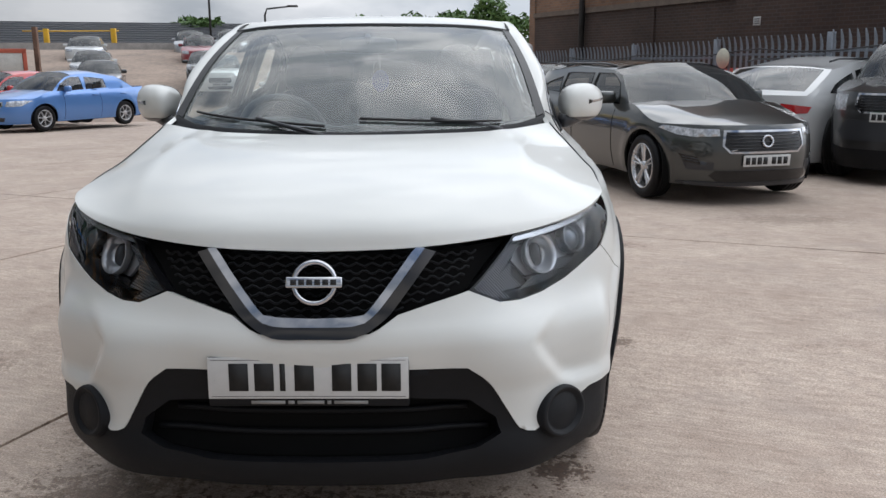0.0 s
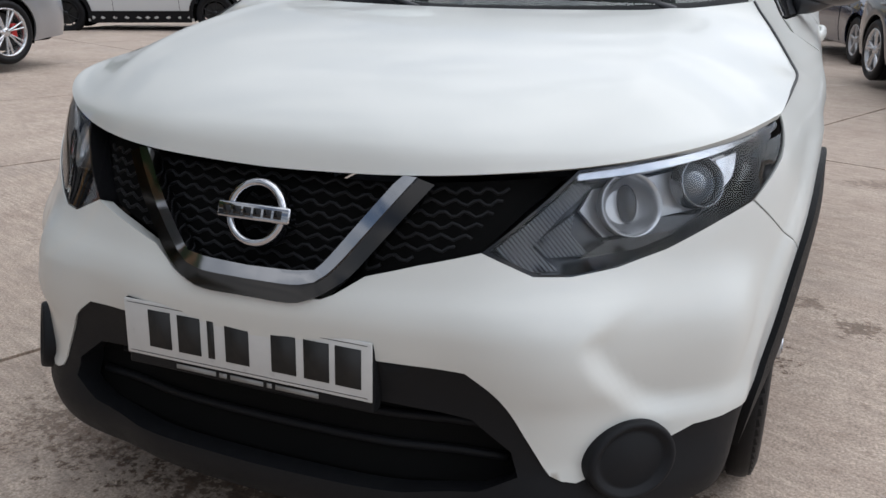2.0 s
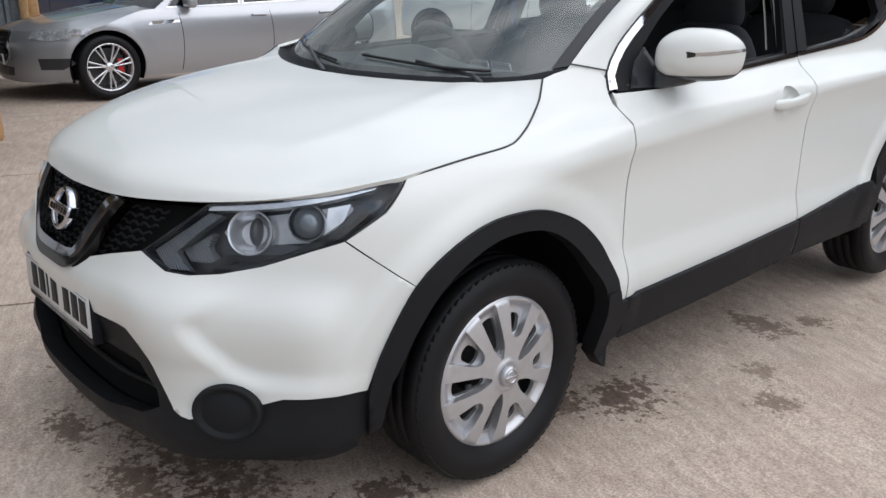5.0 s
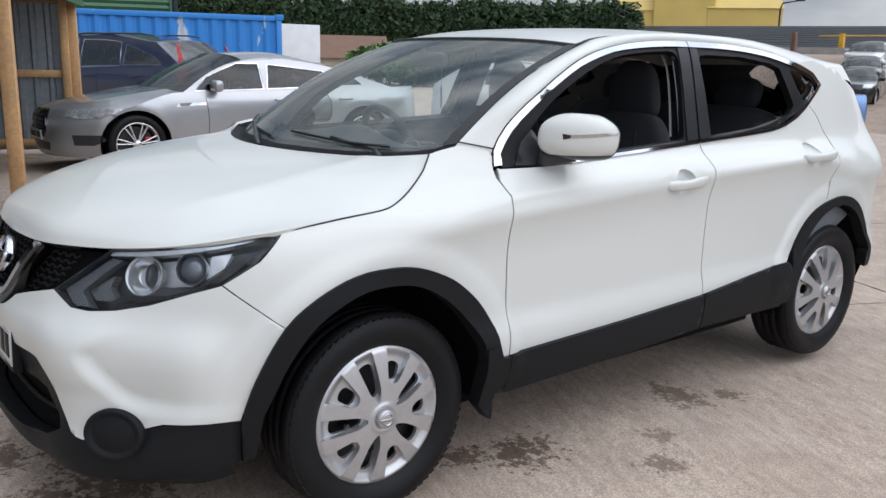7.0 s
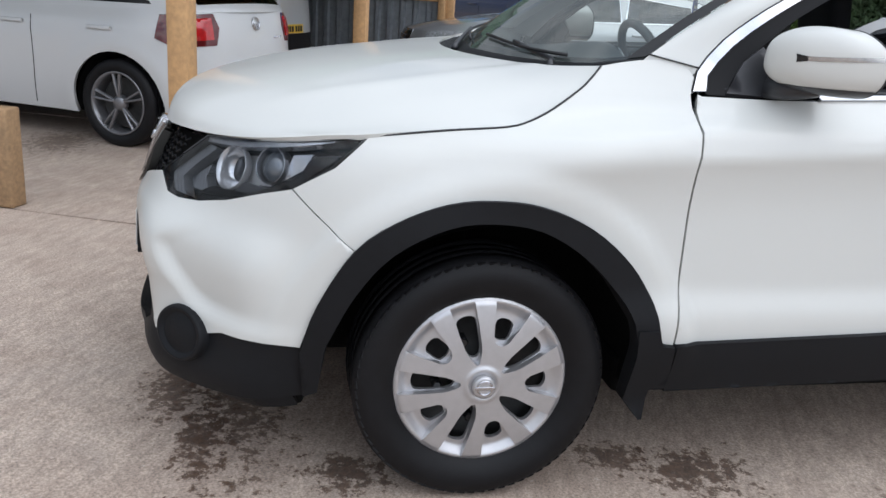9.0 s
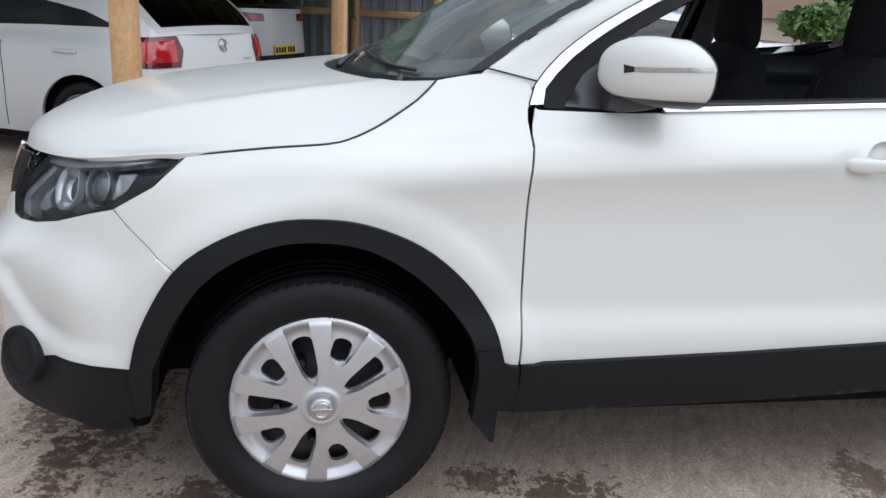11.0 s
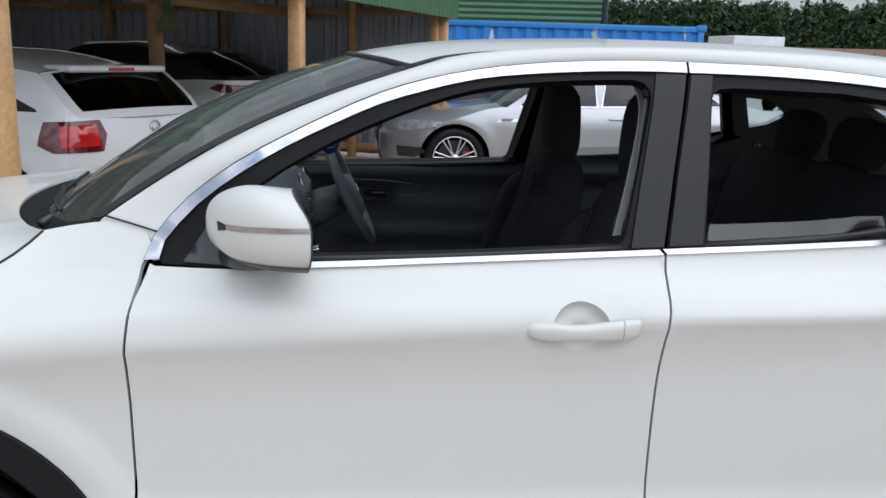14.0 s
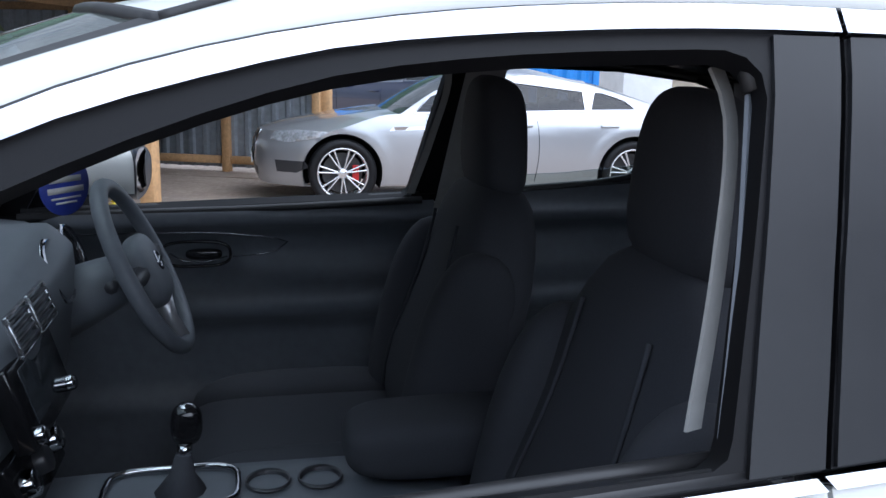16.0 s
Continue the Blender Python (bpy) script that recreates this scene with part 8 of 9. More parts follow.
# rag on a nail, hose and a low trestle
CLOTH = surface("faded green cloth", (0.24, 0.30, 0.16), 0.95, vary=0.3)


def hanging_rag(u, v, top, drop, label):
    """A crumpled cloth hung from a nail."""
    bm = bmesh.new()
    rows = [[bm.verts.new(at_shed(u + 0.05 * math.sin(3.1 * i + j) * (1 - j / 9), v + (i - 3) * 0.05 * (0.3 + 0.09 * j) + 0.02 * math.sin(j * 1.3), top - drop * j / 8 - 0.02 * abs(i - 3))) for i in range(7)] for j in range(9)]
    for a, b in zip(rows, rows[1:]):
        for i in range(6):
            bm.faces.new((a[i], a[i + 1], b[i + 1], b[i]))
    bmesh.ops.solidify(bm, geom=bm.faces[:], thickness=0.006)
    tagged(part("rag", bm, CLOTH), label, "cloth")


hanging_rag(LONG - 0.27, 1.42, 1.50, 0.46, "faded green rag hanging on the shed's back wall")
hanging_rag(4.24, 1.82, 2.02, 0.34, "faded green rag hanging from a shed post")
bm = bmesh.new()
box(bm, (-0.06, -0.06, 0), (0.06, 0.06, 0.53), 0.012, SHED_M @ Matrix.Translation((-0.549, 0.738, 0)))
tagged(part("timber_stump", bm, OLD_TIMBER), "short weathered timber post standing on the concrete", "post")
bm = bmesh.new()
for k in range(5):
    pts = [(0.14 * math.cos(a + k) + 0.01 * k, 0.14 * math.sin(a + k), 0.03 + 0.035 * k + 0.01 * math.sin(3 * a)) for a in np.linspace(0, 2 * math.pi, 24)]
    tube(bm, pts, 0.016, 6)
bm.transform(SHED_M @ Matrix.Translation((3.92, 0.70, 0)) @ Matrix.Scale(1.3, 4))
tagged(part("yellow_hose", bm, surface("yellow hose", (0.60, 0.47, 0.03), 0.5, vary=0.15)), "coiled yellow hose lying at the shed's edge", "hose")

# ---- containers ----
BLUE_STEEL = bpy.data.materials.new("flaking blue container paint")
BLUE_STEEL.use_nodes = True
_n, _l = BLUE_STEEL.node_tree.nodes, BLUE_STEEL.node_tree.links
_t, _r, _m, _tc, _mp = _n.new("ShaderNodeTexNoise"), _n.new("ShaderNodeValToRGB"), _n.new("ShaderNodeMix"), _n.new("ShaderNodeTexCoord"), _n.new("ShaderNodeMapping")
_mp.inputs["Scale"].default_value = (2.2, 2.2, 0.75)
_t.inputs["Scale"].default_value, _t.inputs["Detail"].default_value, _t.inputs["Roughness"].default_value = 1.1, 8, 0.55
_r.color_ramp.elements[0].position, _r.color_ramp.elements[1].position = 0.60, 0.63
_m.data_type = "RGBA"
_m.inputs["A"].default_value, _m.inputs["B"].default_value = (0.025, 0.20, 0.56, 1), (0.52, 0.58, 0.62, 1)
_l.new(_tc.outputs["Object"], _mp.inputs[0])
_l.new(_mp.outputs[0], _t.inputs["Vector"])
_l.new(_t.outputs["Fac"], _r.inputs[0])
_l.new(_r.outputs[0], _m.inputs["Factor"])
_l.new(_m.outputs["Result"], _n["Principled BSDF"].inputs["Base Color"])
_n["Principled BSDF"].inputs["Roughness"].default_value = 0.5


def container(name, label, a, b, z0, height, mat_, level=False):
    """A ribbed steel box whose long face runs from a to b."""
    a, b = Vector((*a, z0)), Vector((*b, z0))
    d = (b - a).normalized()
    n_in = Vector((-d.y, d.x, 0))
    M = Matrix(((d.x, n_in.x, 0, a.x), (d.y, n_in.y, 0, a.y), (0, 0, 1, z0), (0, 0, 0, 1)))
    ln = (b - a).length
    box_t = thing(name, M, label, "container")

    def panel(length, mm, nm):
        bm = bmesh.new()
        if level:
            k = int(height / 0.14)
            prof = [(0.08 + (height - 0.16) * i / (2 * k), 0.03 if (i % 2) else 0.0) for i in range(2 * k + 1)]
            rows = [[bm.verts.new((x, dd, zz)) for zz, dd in prof] for x in (0.06, length - 0.06)]
        else:
            k = int(length / 0.28)
            prof = []
            for i in range(k):
                p = (length - 0.12) / k
                prof += [(0.06 + i * p, 0.0), (0.06 + i * p + 0.25 * p, 0.0), (0.06 + i * p + 0.5 * p, 0.04), (0.06 + i * p + 0.75 * p, 0.04)]
            prof.append((length - 0.06, 0.0))
            rows = [[bm.verts.new((x, dd, zz)) for x, dd in prof] for zz in (0.12, height - 0.10)]
        for i in range(len(prof) - 1):
            bm.faces.new((rows[0][i], rows[0][i + 1], rows[1][i + 1], rows[1][i]))
        bm.transform(mm)
        part(nm, bm, mat_, box_t, smooth=False)

    W2 = 2.44
    panel(ln, Matrix.Identity(4), "long_side")
    panel(W2, Matrix.Translation((ln, 0, 0)) @ Matrix.Rotation(math.pi / 2, 4, "Z"), "end_wall")
    panel(W2, Matrix.Translation((0, W2, 0)) @ Matrix.Rotation(-math.pi / 2, 4, "Z"), "end_wall")
    for x in (0.0, ln - 0.12):
        for y in (-0.02, W2 - 0.10):
            bm = bmesh.new()
            box(bm, (x, y, 0), (x + 0.12, y + 0.12, height), 0.01)
            part("corner_post", bm, mat_, box_t)
            bm = bmesh.new()
            box(bm, (x - 0.02, y - 0.02, height - 0.09), (x + 0.16, y + 0.14, height + 0.03), 0.012)
            part("corner_casting", bm, mat_, box_t)
    for lo, hi in (((0, -0.02, height - 0.11), (ln, 0.06, height)), ((0, -0.02, 0), (ln, 0.06, 0.14)), ((0.05, 0.05, height - 0.06), (ln - 0.05, W2 - 0.05, height - 0.01))):
        bm = bmesh.new()
        box(bm, lo, hi, 0.006)
        part("rail" if hi[1] < 1 else "roof", bm, mat_, box_t)
    return box_t


container("blue_container", "blue steel shipping container with flaking paint", (-15.4, 3.1), (-14.35, 8.55), -0.3, 2.50, BLUE_STEEL)
container("green_container", "dark green ribbed steel store standing behind the blue container", (-19.2, 2.2), (-18.0, 7.6), -0.3, 4.6, GREEN_SHEET, True)
bm = bmesh.new()
tube(bm, [(-17.2, 7.3, 0), (-17.2, 7.3, 3), (-17.2, 7.3, 6.5)], [0.07, 0.06, 0.05], 10)
tagged(part("steel_pole", bm, STEEL), "dark steel pole beside the containers", "pole")

# ---- palisade fence and brick warehouse ----
FENCE = surface("galvanised fence steel", (0.24, 0.26, 0.29), 0.55, 0.5, vary=0.2, scale=2)
F0, FD = Vector((7.19, 9.05, 0)), Vector((-0.356, 0.9345, 0))
FN = Vector((0.9345, 0.356, 0))
fence = thing("palisade_fence", Matrix.Identity(4), "grey galvanised palisade fence with split points", "fence")
pale_me = None
for k in range(7):
    p = F0 + FD * (2.75 * (k - 0.0))
    z = ground_z(p.x, p.y)
    M = Matrix(((FD.x, FN.x, 0, p.x), (FD.y, FN.y, 0, p.y), (0, 0, 0.91, z), (0, 0, 0, 1)))
    bm = bmesh.new()
    box(bm, (-0.05, 0.03, 0), (0.05, 0.12, 2.15), 0.004, M, 1)
    part("post", bm, FENCE, fence)
    for zr in (0.35, 1.75):
        bm = bmesh.new()
        box(bm, (0.05, 0.0, zr), (2.70, 0.028, zr + 0.05), 0.0, M)
        part("rail", bm, FENCE, fence)
    for j in range(17):
        if pale_me is None:
            bm = bmesh.new()
            prof = [(-0.033, 0.012), (-0.018, -0.006), (0.018, -0.006), (0.033, 0.012)]
            lev = [[bm.verts.new((x * s, y - (0.05 * max(0, zz - 1.95) / 0.2), zz)) for x, y in prof] for zz, s in ((0.05, 1), (1.92, 1), (2.02, 0.8), (2.12, 0.12))]
            for a, b in zip(lev, lev[1:]):
                for i in range(3):
                    bm.faces.new((a[i], a[i + 1], b[i + 1], b[i]))
            ob = part("pale", bm, FENCE, fence, smooth=False)
            pale_me = ob.data
        else:
            ob = new("pale", pale_me)
            ob.parent = fence
        ob.matrix_local = M @ Matrix.Translation((0.10 + 0.156 * j, -0.016, 0))


def brick_material(name, c1, c2, mortar):
    m = bpy.data.materials.new(name)
    m.use_nodes = True
    n, l = m.node_tree.nodes, m.node_tree.links
    b, tc, mp, t, x = n.new("ShaderNodeTexBrick"), n.new("ShaderNodeTexCoord"), n.new("ShaderNodeMapping"), n.new("ShaderNodeTexNoise"), n.new("ShaderNodeMix")
    mp.inputs["Rotation"].default_value = (radians(90), 0, 0)
    b.inputs["Color1"].default_value, b.inputs["Color2"].default_value, b.inputs["Mortar"].default_value = (*c1, 1), (*c2, 1), (*mortar, 1)
    b.inputs["Scale"].default_value, b.inputs["Brick Width"].default_value, b.inputs["Row Height"].default_value, b.inputs["Mortar Size"].default_value = 1.0, 0.225, 0.075, 0.008
    l.new(tc.outputs["Object"], mp.inputs[0])
    l.new(mp.outputs[0], b.inputs[0])
    t.inputs["Scale"].default_value, t.inputs["Detail"].default_value = 0.5, 7
    l.new(tc.outputs["Object"], t.inputs["Vector"])
    x.data_type, x.blend_type = "RGBA", "MULTIPLY"
    x.inputs["Factor"].default_value = 0.8
    l.new(b.outputs["Color"], x.inputs["A"])
    r = n.new("ShaderNodeValToRGB")
    r.color_ramp.elements[0].position, r.color_ramp.elements[1].position = 0.3, 0.7
    r.color_ramp.elements[0].color = (0.45, 0.43, 0.42, 1)
    l.new(t.outputs["Fac"], r.inputs[0])
    l.new(r.outputs[0], x.inputs["B"])
    l.new(x.outputs["Result"], n["Principled BSDF"].inputs["Base Color"])
    n["Principled BSDF"].inputs["Roughness"].default_value = 0.9
    bp = n.new("ShaderNodeBump")
    bp.inputs["Strength"].default_value, bp.inputs["Distance"].default_value = 0.5, 0.01
    l.new(b.outputs["Fac"], bp.inputs["Height"])
    bp.invert = True
    l.new(bp.outputs[0], n["Principled BSDF"].inputs["Normal"])
    return m


BRICK_DARK = brick_material("sooty brick", (0.10, 0.062, 0.048), (0.075, 0.05, 0.042), (0.11, 0.09, 0.08))
BRICK_RED = brick_material("brown brick", (0.34, 0.19, 0.115), (0.25, 0.145, 0.095), (0.26, 0.21, 0.17))
WH_M = Matrix(((FD.x, FN.x, 0, 9.46), (FD.y, FN.y, 0, 9.84), (0, 0, 1, -0.6), (0, 0, 0, 1)))
warehouse = thing("brick_warehouse", WH_M, "old sooty brick warehouse with a paler brick upper wall", "building")
for nm, lo, hi, mat_ in (("lower_wall", (0.6, 0.0, 0), (8.05, 0.4, 8.0), BRICK_DARK), ("lower_wall", (8.056, 0.10, 0), (18.0, 0.5, 3.22), BRICK_DARK), ("upper_wall", (8.056, 0.14, 3.37), (18.0, 0.5, 8.0), BRICK_RED),
                         ("string_course", (8.056, 0.04, 3.225), (18.0, 0.5, 3.365), surface("stone course", (0.16, 0.125, 0.10), 0.9, vary=0.3)), ("end_wall", (18.006, 0.10, 0), (18.4, 9.0, 8.0), BRICK_RED), ("pier", (11.2, 0.05, 0), (11.35, 0.096, 3.2), BRICK_DARK)):
    bm = bmesh.new()
    box(bm, lo, hi)
    ob = part(nm, bm, mat_, warehouse, smooth=False)
bm = bmesh.new()
tube(bm, [(14.7, -0.04, 0.2), (14.7, -0.04, 8)], 0.09, 10)
part("drain_pipe", bm, STEEL, warehouse)
bm = bmesh.new()
box(bm, (7.2, -0.012, 2.62), (7.42, -0.002, 2.80), 0.002)
sign = part("wall_sign", bm, PLATE_WHITE, warehouse, "small white sign on the brick wall")
for k in range(3):
    bm = bmesh.new()
    box(bm, (7.23, -0.016, 2.655 + 0.045 * k), (7.39, -0.0125, 2.67 + 0.045 * k))
    part("sign_line", bm, INK, sign)
bm = bmesh.new()
box(bm, (0.5, -0.05, 8.0), (18.4, 9.0, 8.15), 0.02)
part("roof", bm, STEEL, warehouse)
# cable sagging along the fence, round white sign
bm = bmesh.new()
pts = []
for k in range(25):
    p = F0 + FD * (1.2 + 14.5 * k / 24) - FN * 0.06
    pts.append((p.x, p.y, ground_z(p.x, p.y) + 1.76 - 0.10 * math.sin(math.pi * ((k * 0.19) % 1))))
tube(bm, pts, 0.012, 6)
tagged(part("cable", bm, SATIN_BLACK), "black cable sagging along the palisade fence", "cable")
bm = bmesh.new()
p = F0 + FD * 5.1 - FN * 0.08
lathe(bm, [(0.0005, 0.0), (0.17, 0.0), (0.18, -0.015), (0.17, -0.03), (0.0005, -0.03)], 28, "z")
bm.transform(Matrix(((FD.x, 0, FN.x, p.x), (FD.y, 0, FN.y, p.y), (0, 1, 0, ground_z(p.x, p.y) + 1.60), (0, 0, 0, 1))))
bmesh.ops.recalc_face_normals(bm, faces=bm.faces)
tagged(part("round_sign", bm, surface("cream enamel", (0.60, 0.58, 0.46), 0.4)), "round cream disc fixed to the palisade fence", "sign")

# ---- ramp, long-roofed building, posts ----
ramp_d = Vector((-0.316, 0.949, 0))
ramp_r = Vector((0.949, 0.316, 0))
bm = bmesh.new()
R0 = Vector((-11.14, 26.56, 0))
prof = [(-4.0, -0.55), (-2.5, -0.50), (2.0, -0.10), (6.0, 0.45), (10.0, 1.0), (14.0, 1.48), (17.5, 1.82), (19.0, 1.88), (40.0, 1.95)]
lat = (-7.5, -2, 2, 6, 11)
rows = [[bm.verts.new(R0 + ramp_d * a + ramp_r * b + Vector((0, 0, z))) for b in lat] for a, z in prof]
for a, b in zip(rows, rows[1:]):
    for i in range(len(lat) - 1):
        bm.faces.new((a[i], a[i + 1], b[i + 1], b[i]))
for i in (0, len(lat) - 1):
    low = [bm.verts.new((r[i].co.x, r[i].co.y, -0.7)) for r in rows]
    for k in range(len(rows) - 1):
        q = (rows[k][i], rows[k + 1][i], low[k + 1], low[k])
        bm.faces.new(q if i == 0 else q[::-1])
bmesh.ops.recalc_face_normals(bm, faces=bm.faces)
tagged(part("ramp", bm, surface("stained ramp concrete", (0.27, 0.205, 0.16), 0.85, vary=0.35, scale=0.7, fine=6, bump=0.2), None, smooth=False), "worn concrete ramp up to the upper yard", "ramp", kind="structure")
YELLOW = surface("yellow painted steel", (0.62, 0.36, 0.02), 0.5, vary=0.2)
barrier = thing("ramp_barrier", Matrix.Identity(4), "yellow posts and rail at the head of the ramp", "barrier")
ends = []
for q in (Vector((-22.0, 46.9, 0)), Vector((-18.25, 46.9, 0))):
    bm = bmesh.new()
    box(bm, (q.x - 0.13, q.y - 0.10, 1.70), (q.x + 0.13, q.y + 0.10, 3.05), 0.01)
    part("post", bm, YELLOW, barrier)
    ends.append(q + Vector((0, 0, 2.92)))
bm = bmesh.new()
tube(bm, [ends[0] - ramp_r * 1.2, ends[0], ends[1], ends[1] + ramp_r * 0.3], 0.035, 8)
part("rail", bm, YELLOW, barrier)
wall_r = thing("retaining_wall", Matrix.Identity(4), "grey concrete upstand along the upper yard", "wall")
q0, q1 = R0 + ramp_d * 20.2 + ramp_r * -9, R0 + ramp_d * 20.2 + ramp_r * 12
bm = bmesh.new()
box(bm, (0, 0, -0.7), ((q1 - q0).length, 0.25, 2.25), 0.01, Matrix(((ramp_r.x, ramp_d.x, 0, q0.x), (ramp_r.y, ramp_d.y, 0, q0.y), (0, 0, 1, 0), (0, 0, 0, 1))))
part("upstand", bm, surface("grey concrete", (0.30, 0.28, 0.26), 0.9, vary=0.25), wall_r)
ROOF_GREY = surface("grey roof sheet", (0.10, 0.105, 0.115), 0.6, vary=0.12, scale=0.6)
LB_M = Matrix(((0.928, -0.373, 0, -41.3), (0.373, 0.928, 0, 45.2), (0, 0, 1, -0.5), (0, 0, 0, 1)))
long_b = thing("long_grey_building", LB_M, "long low building with a grey ribbed roof and white walls", "building")
bm = bmesh.new()
box(bm, (0, 0, 0), (34, 10, 2.75), 0)
part("wall", bm, surface("off-white render", (0.55, 0.56, 0.57), 0.8, vary=0.12), long_b, smooth=False)
for k in range(34):
    bm = bmesh.new()
    v = [bm.verts.new(c) for c in ((k + 0.0, -0.5, 2.78), (k + 1.0, -0.5, 2.78), (k + 1.0, 5, 4.35), (k + 0.0, 5, 4.35))]
    f = bm.faces.new(v)
    bmesh.ops.solidify(bm, geom=[f], thickness=0.05)
    part("roof_sheet", bm, ROOF_GREY, long_b, smooth=False)
for k in range(10):
    bm = bmesh.new()
    z = 2.86 + 0.157 * k
    y = -0.5 + 0.55 * k
    box(bm, (0, y - 0.02, z - 0.01), (34, y + 0.02, z + 0.045))
    part("roof_batten", bm, ROOF_GREY, long_b, smooth=False)
bm = bmesh.new()
box(bm, (0, -0.52, 2.45), (34, -0.02, 2.76), 0.01)
part("gutter", bm, surface("pale gutter", (0.45, 0.47, 0.50), 0.6), long_b)
# orange-framed lorry body
lorry = thing("lorry_body", Matrix.Translation((-13.45, 25.9, ground_z(0, 24))) @ Matrix.Rotation(radians(25), 4, "Z"), "parked box lorry with a red frame and open back", "lorry")
bm = bmesh.new()
box(bm, (-2.4, 0.1, 0.6), (0.2, 5.0, 2.05), 0.03)
part("box_body", bm, DARK, lorry)
for lo, hi in (((-2.5, 0, 0.4), (-2.38, 0.1, 2.2)), ((0.18, 0, 0.4), (0.30, 0.1, 2.2)), ((-2.5, 0, 2.06), (0.30, 0.1, 2.2))):
    bm = bmesh.new()
    box(bm, lo, hi, 0.01)
    part("frame", bm, surface("faded red frame", (0.40, 0.09, 0.05), 0.6, vary=0.2), lorry)
bm = bmesh.new()
box(bm, (-2.37, 0.02, 1.5), (0.17, 0.08, 2.05), 0.01)
part("shutter", bm, surface("pale shutter", (0.5, 0.5, 0.46), 0.6, vary=0.2), lorry)
bm = bmesh.new()
tube(bm, [(-2.0, 1.2, 0.35), (-1.7, 1.2, 0.35)], 0.40, 20)
part("wheel", bm, RUBBER, lorry)
bm = bmesh.new()
tube(bm, [(-0.5, 1.2, 0.35), (-0.2, 1.2, 0.35)], 0.40, 20)
part("wheel", bm, RUBBER, lorry)
bm = bmesh.new()
box(bm, (-13.85, 27.95, -0.6), (-13.70, 28.10, 2.46), 0.01)
tagged(part("rusty_post", bm, surface("rusty steel", (0.16, 0.09, 0.06), 0.85, vary=0.4, scale=6)), "rusty steel post beside the ramp", "post")
# street lamps
for x, y, hgt, dx in ((-15.24, 55.8, 6.2, 1.2), (-36.4, 64.1, 6.0, 1.4), (-11.8, 56.6, 4.6, 1.6)):
    bm = bmesh.new()
    tube(bm, [(x, y, -0.6), (x, y, hgt - 0.4), (x + 0.15, y, hgt), (x + dx, y, hgt + 0.15)], [0.09, 0.07, 0.06, 0.05], 8)
    lampp = thing("street_lamp", None, "grey steel street lamp with a short arm", "lamp")
    part("column", bm, STEEL, lampp)
    bm = bmesh.new()
    box(bm, (x + dx - 0.1, y - 0.12, hgt + 0.10), (x + dx + 0.6, y + 0.12, hgt + 0.24), 0.05)
    part("lantern", bm, STEEL, lampp)
# yellow cabins, low house
YB = surface("faded yellow sheet", (0.58, 0.42, 0.12), 0.6, vary=0.15, scale=0.5)
for x, y, w, hgt in ((-47.5, 60.0, 4.0, 7.0), (-44.2, 62.2, 5.0, 8.4), (-40.3, 65.2, 6.0, 7.2)):
    yb = thing("yellow_cabin", Matrix.Translation((x, y, -0.5)) @ Matrix.Rotation(radians(38), 4, "Z"), "faded yellow sheet-metal cabin with a sloping roof", "cabin", "yellow cabins")
    bm = bmesh.new()
    box(bm, (-w / 2, 0, 0), (w / 2, 3.0, hgt - 0.9), 0.02)
    part("wall", bm, YB, yb, smooth=False)
    bm = bmesh.new()
    a = [bm.verts.new(c) for c in ((-w / 2 - 0.1, -0.15, hgt - 0.9), (w / 2 + 0.1, -0.15, hgt - 0.9), (w / 2 - 0.15, 1.5, hgt + 0.35), (-w / 2 + 0.15, 1.5, hgt + 0.35), (-w / 2 - 0.1, 3.15, hgt - 0.9), (w / 2 + 0.1, 3.15, hgt - 0.9))]
    for f in ((0, 1, 2, 3), (3, 2, 5, 4), (0, 3, 4), (1, 5, 2)):
        bm.faces.new([a[i] for i in f])
    bmesh.ops.recalc_face_normals(bm, faces=bm.faces)
    part("roof", bm, YB, yb, smooth=False)
house = thing("low_house", Matrix.Translation((-31.9, 19.6, -0.9)) @ Matrix.Rotation(radians(60), 4, "Z"), "low house with a brown tiled roof", "house")
bm = bmesh.new()
box(bm, (-3, 0, 0), (3, 5, 2.2))
part("wall", bm, surface("cream render", (0.5, 0.45, 0.36), 0.8, vary=0.15), house, smooth=False)
bm = bmesh.new()
a = [bm.verts.new(c) for c in ((-3.2, -0.3, 2.15), (3.2, -0.3, 2.15), (3.2, 2.5, 3.2), (-3.2, 2.5, 3.2), (3.2, 5.3, 2.15), (-3.2, 5.3, 2.15))]
for f in ((0, 1, 2, 3), (3, 2, 4, 5), (0, 3, 5), (1, 4, 2)):
    bm.faces.new([a[i] for i in f])
part("roof", bm, surface("brown tiles", (0.16, 0.09, 0.06), 0.8, vary=0.2), house, smooth=False)
bm = bmesh.new()
box(bm, (-25.0, 12.9, -0.4), (-23.0, 14.5, 2.35), 0.02)
tagged(part("white_cabin", bm, surface("white cabin sheet", (0.6, 0.61, 0.62), 0.6, vary=0.1)), "small white site cabin beyond the container", "cabin")

# ---- trees ----
LEAF_DARK = surface("dark conifer foliage", (0.030, 0.060, 0.022), 0.8, vary=0.45, scale=1.2, fine=9)
LEAF_MID = surface("broadleaf foliage", (0.075, 0.14, 0.035), 0.7, vary=0.4, scale=1.0, fine=8)
BARK = surface("bark", (0.09, 0.065, 0.045), 0.9, vary=0.3)


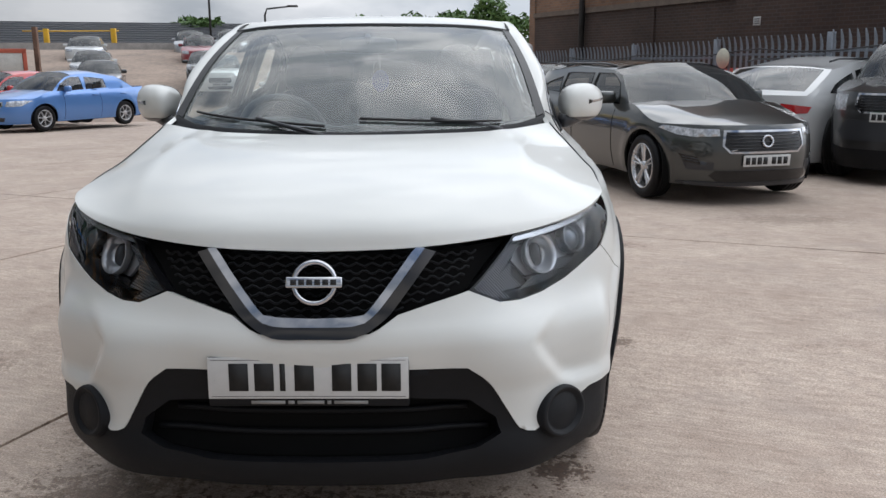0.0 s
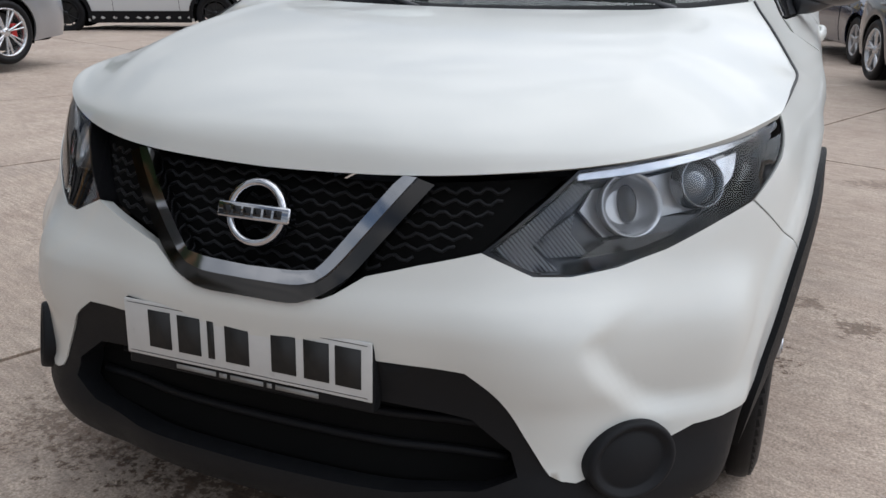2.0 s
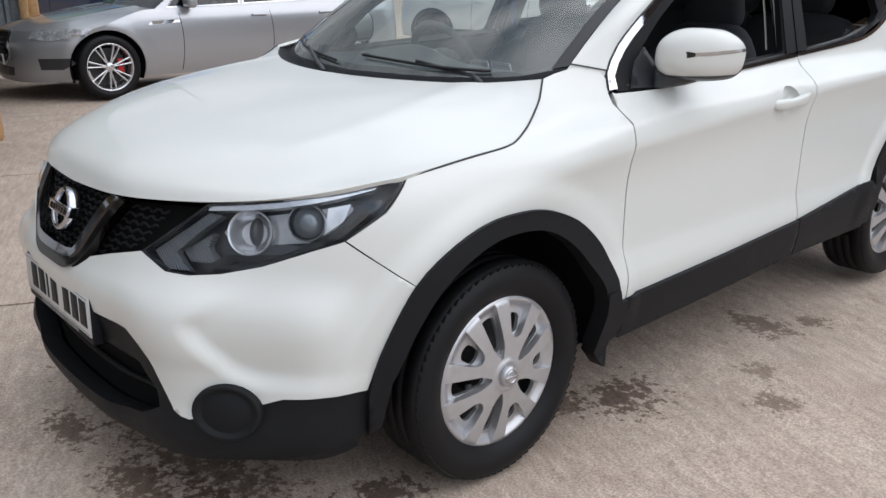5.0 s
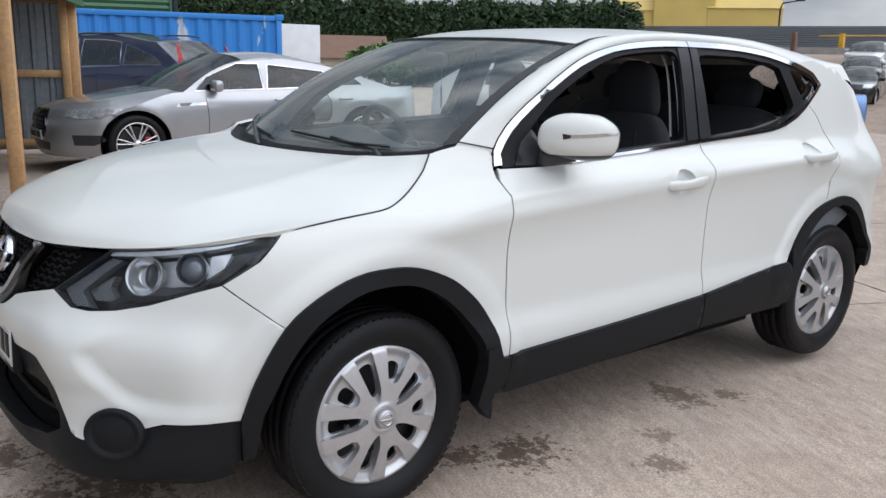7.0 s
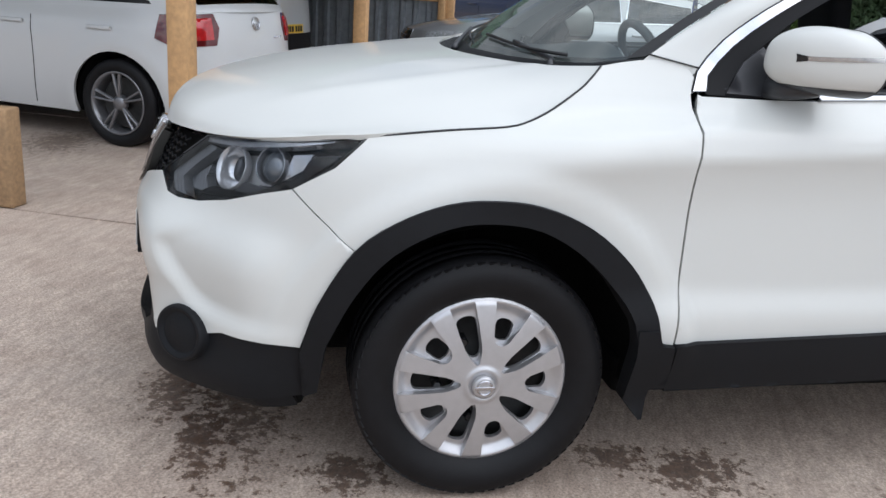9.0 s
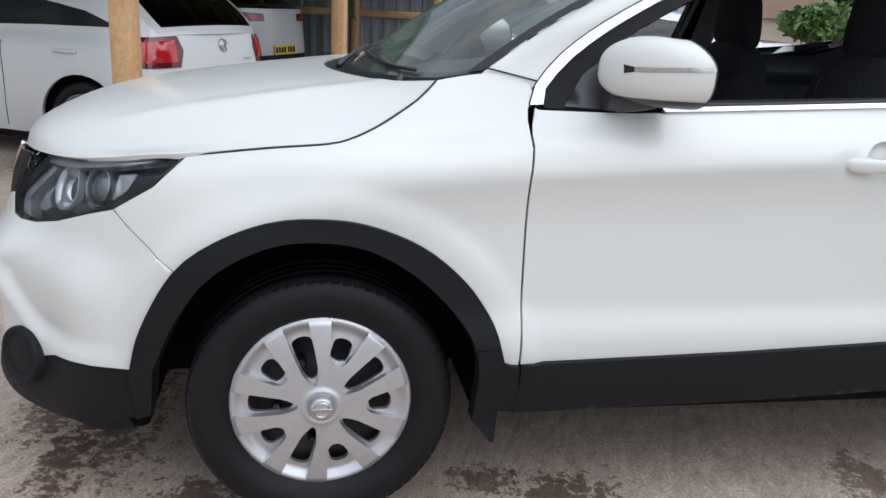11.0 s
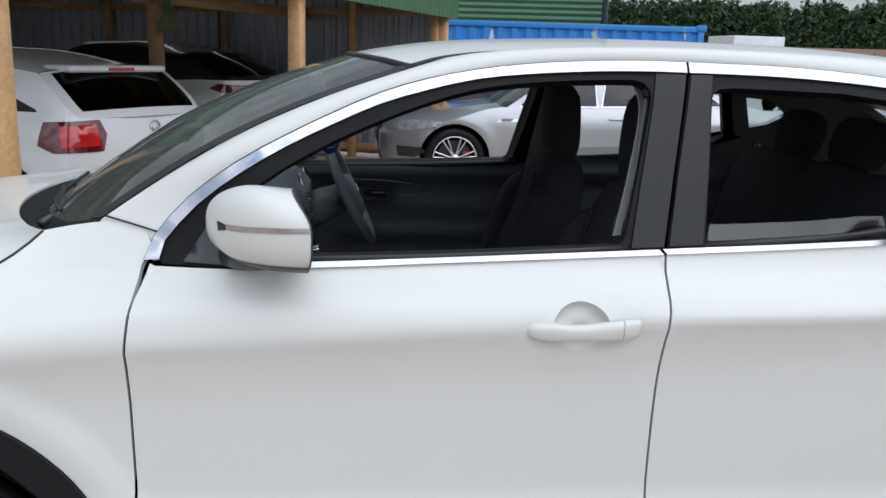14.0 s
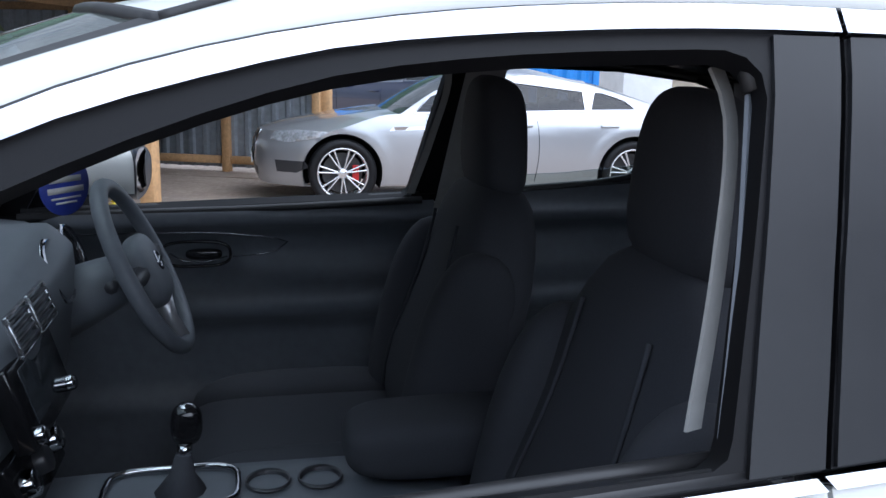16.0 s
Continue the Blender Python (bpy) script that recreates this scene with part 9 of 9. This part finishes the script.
def crown(bm, rnd, c, size, n, leaf, upright=False):
    """Many small leaf sprays through a ragged volume."""
    for _ in range(n):
        while True:
            p = Vector((rnd.uniform(-1, 1), rnd.uniform(-1, 1), rnd.uniform(-1, 1)))
            if 0.55 < (p.length if not upright else max(math.hypot(p.x, p.y), abs(p.z) ** 1.3)) < 1.0:
                break
        lump = 0.82 + 0.25 * noise.noise(Vector((p.x * 2.2 + c[0], p.y * 2.2 + c[1], p.z * 2.2)))
        if upright:
            k = 1 - 0.25 * max(0, p.z) ** 3
            q = Vector((p.x * size[0] * k, p.y * size[1] * k, p.z * size[2])) * lump
        else:
            q = Vector((p.x * size[0], p.y * size[1], p.z * size[2])) * lump
        q += Vector(c)
        a = Vector((rnd.uniform(-1, 1), rnd.uniform(-1, 1), rnd.uniform(-0.3, 1.2) if upright else rnd.uniform(-0.6, 0.8))).normalized() * leaf * rnd.uniform(0.6, 1.4)
        b = Vector((rnd.uniform(-1, 1), rnd.uniform(-1, 1), rnd.uniform(-1, 1))).normalized() * leaf * 0.45
        v = [bm.verts.new(q - a * 0.4 - b), bm.verts.new(q + a), bm.verts.new(q - a * 0.4 + b), bm.verts.new(q - a * 0.8)]
        bm.faces.new(v)


def tree(name, x, y, height, spread, mat_, seed, n, leaf, label, group, upright=False, base=-0.5):
    rnd = random.Random(seed)
    t = thing(name, None, label, "tree", group)
    bm = bmesh.new()
    tube(bm, [(x, y, base), (x + 0.1, y, base + height * 0.4), (x, y + 0.1, base + height * 0.8)], [0.22, 0.16, 0.05], 8)
    for k in range(6):
        a = rnd.uniform(0, 6.28)
        z = base + height * rnd.uniform(0.3, 0.6)
        tube(bm, [(x, y, z), (x + 0.5 * spread * math.cos(a), y + 0.5 * spread * math.sin(a), z + 0.25 * height)], [0.08, 0.02], 5)
    part("trunk", bm, BARK, t)
    bm = bmesh.new()
    if upright:
        crown(bm, rnd, (x, y, base + height * 0.5), (spread, spread, height * 0.55), n, leaf, True)
    else:
        for k in range(6):
            a, r = rnd.uniform(0, 6.28), spread * rnd.uniform(0.2, 0.6)
            crown(bm, rnd, (x + r * math.cos(a), y + r * math.sin(a), base + height * rnd.uniform(0.5, 0.85)), (spread * 0.6, spread * 0.6, height * 0.24), n // 6, leaf)
    part("crown", bm, mat_, t, smooth=False)


for k in range(34):
    f = k / 33
    rnd = random.Random(100 + k)
    tree("conifer", -60 + 25 * f + rnd.uniform(-0.4, 0.4), 14.5 + 29 * f + rnd.uniform(-0.4, 0.4), 5.8 + rnd.uniform(-0.35, 0.4) - 0.5 * f, 1.75, LEAF_DARK, 100 + k, 4200, 0.22, "tall dark conifer in a boundary hedge", "boundary hedge", True)
for k, (x, y, hh, sp) in enumerate(((-5.9, 68, 5.4, 3.2), (-0.5, 70, 5.5, 3.4), (4.4, 60, 5.8, 2.6), (-10.8, 66.5, 4.4, 2.8), (-28.5, 20.5, 2.6, 1.8), (-17.8, 61, 4.6, 2.6))):
    tree("broadleaf_tree", x, y, hh, sp, LEAF_MID, 300 + k, 2600, 0.30, "green broadleaf tree beyond the yard", "trees beyond the yard")
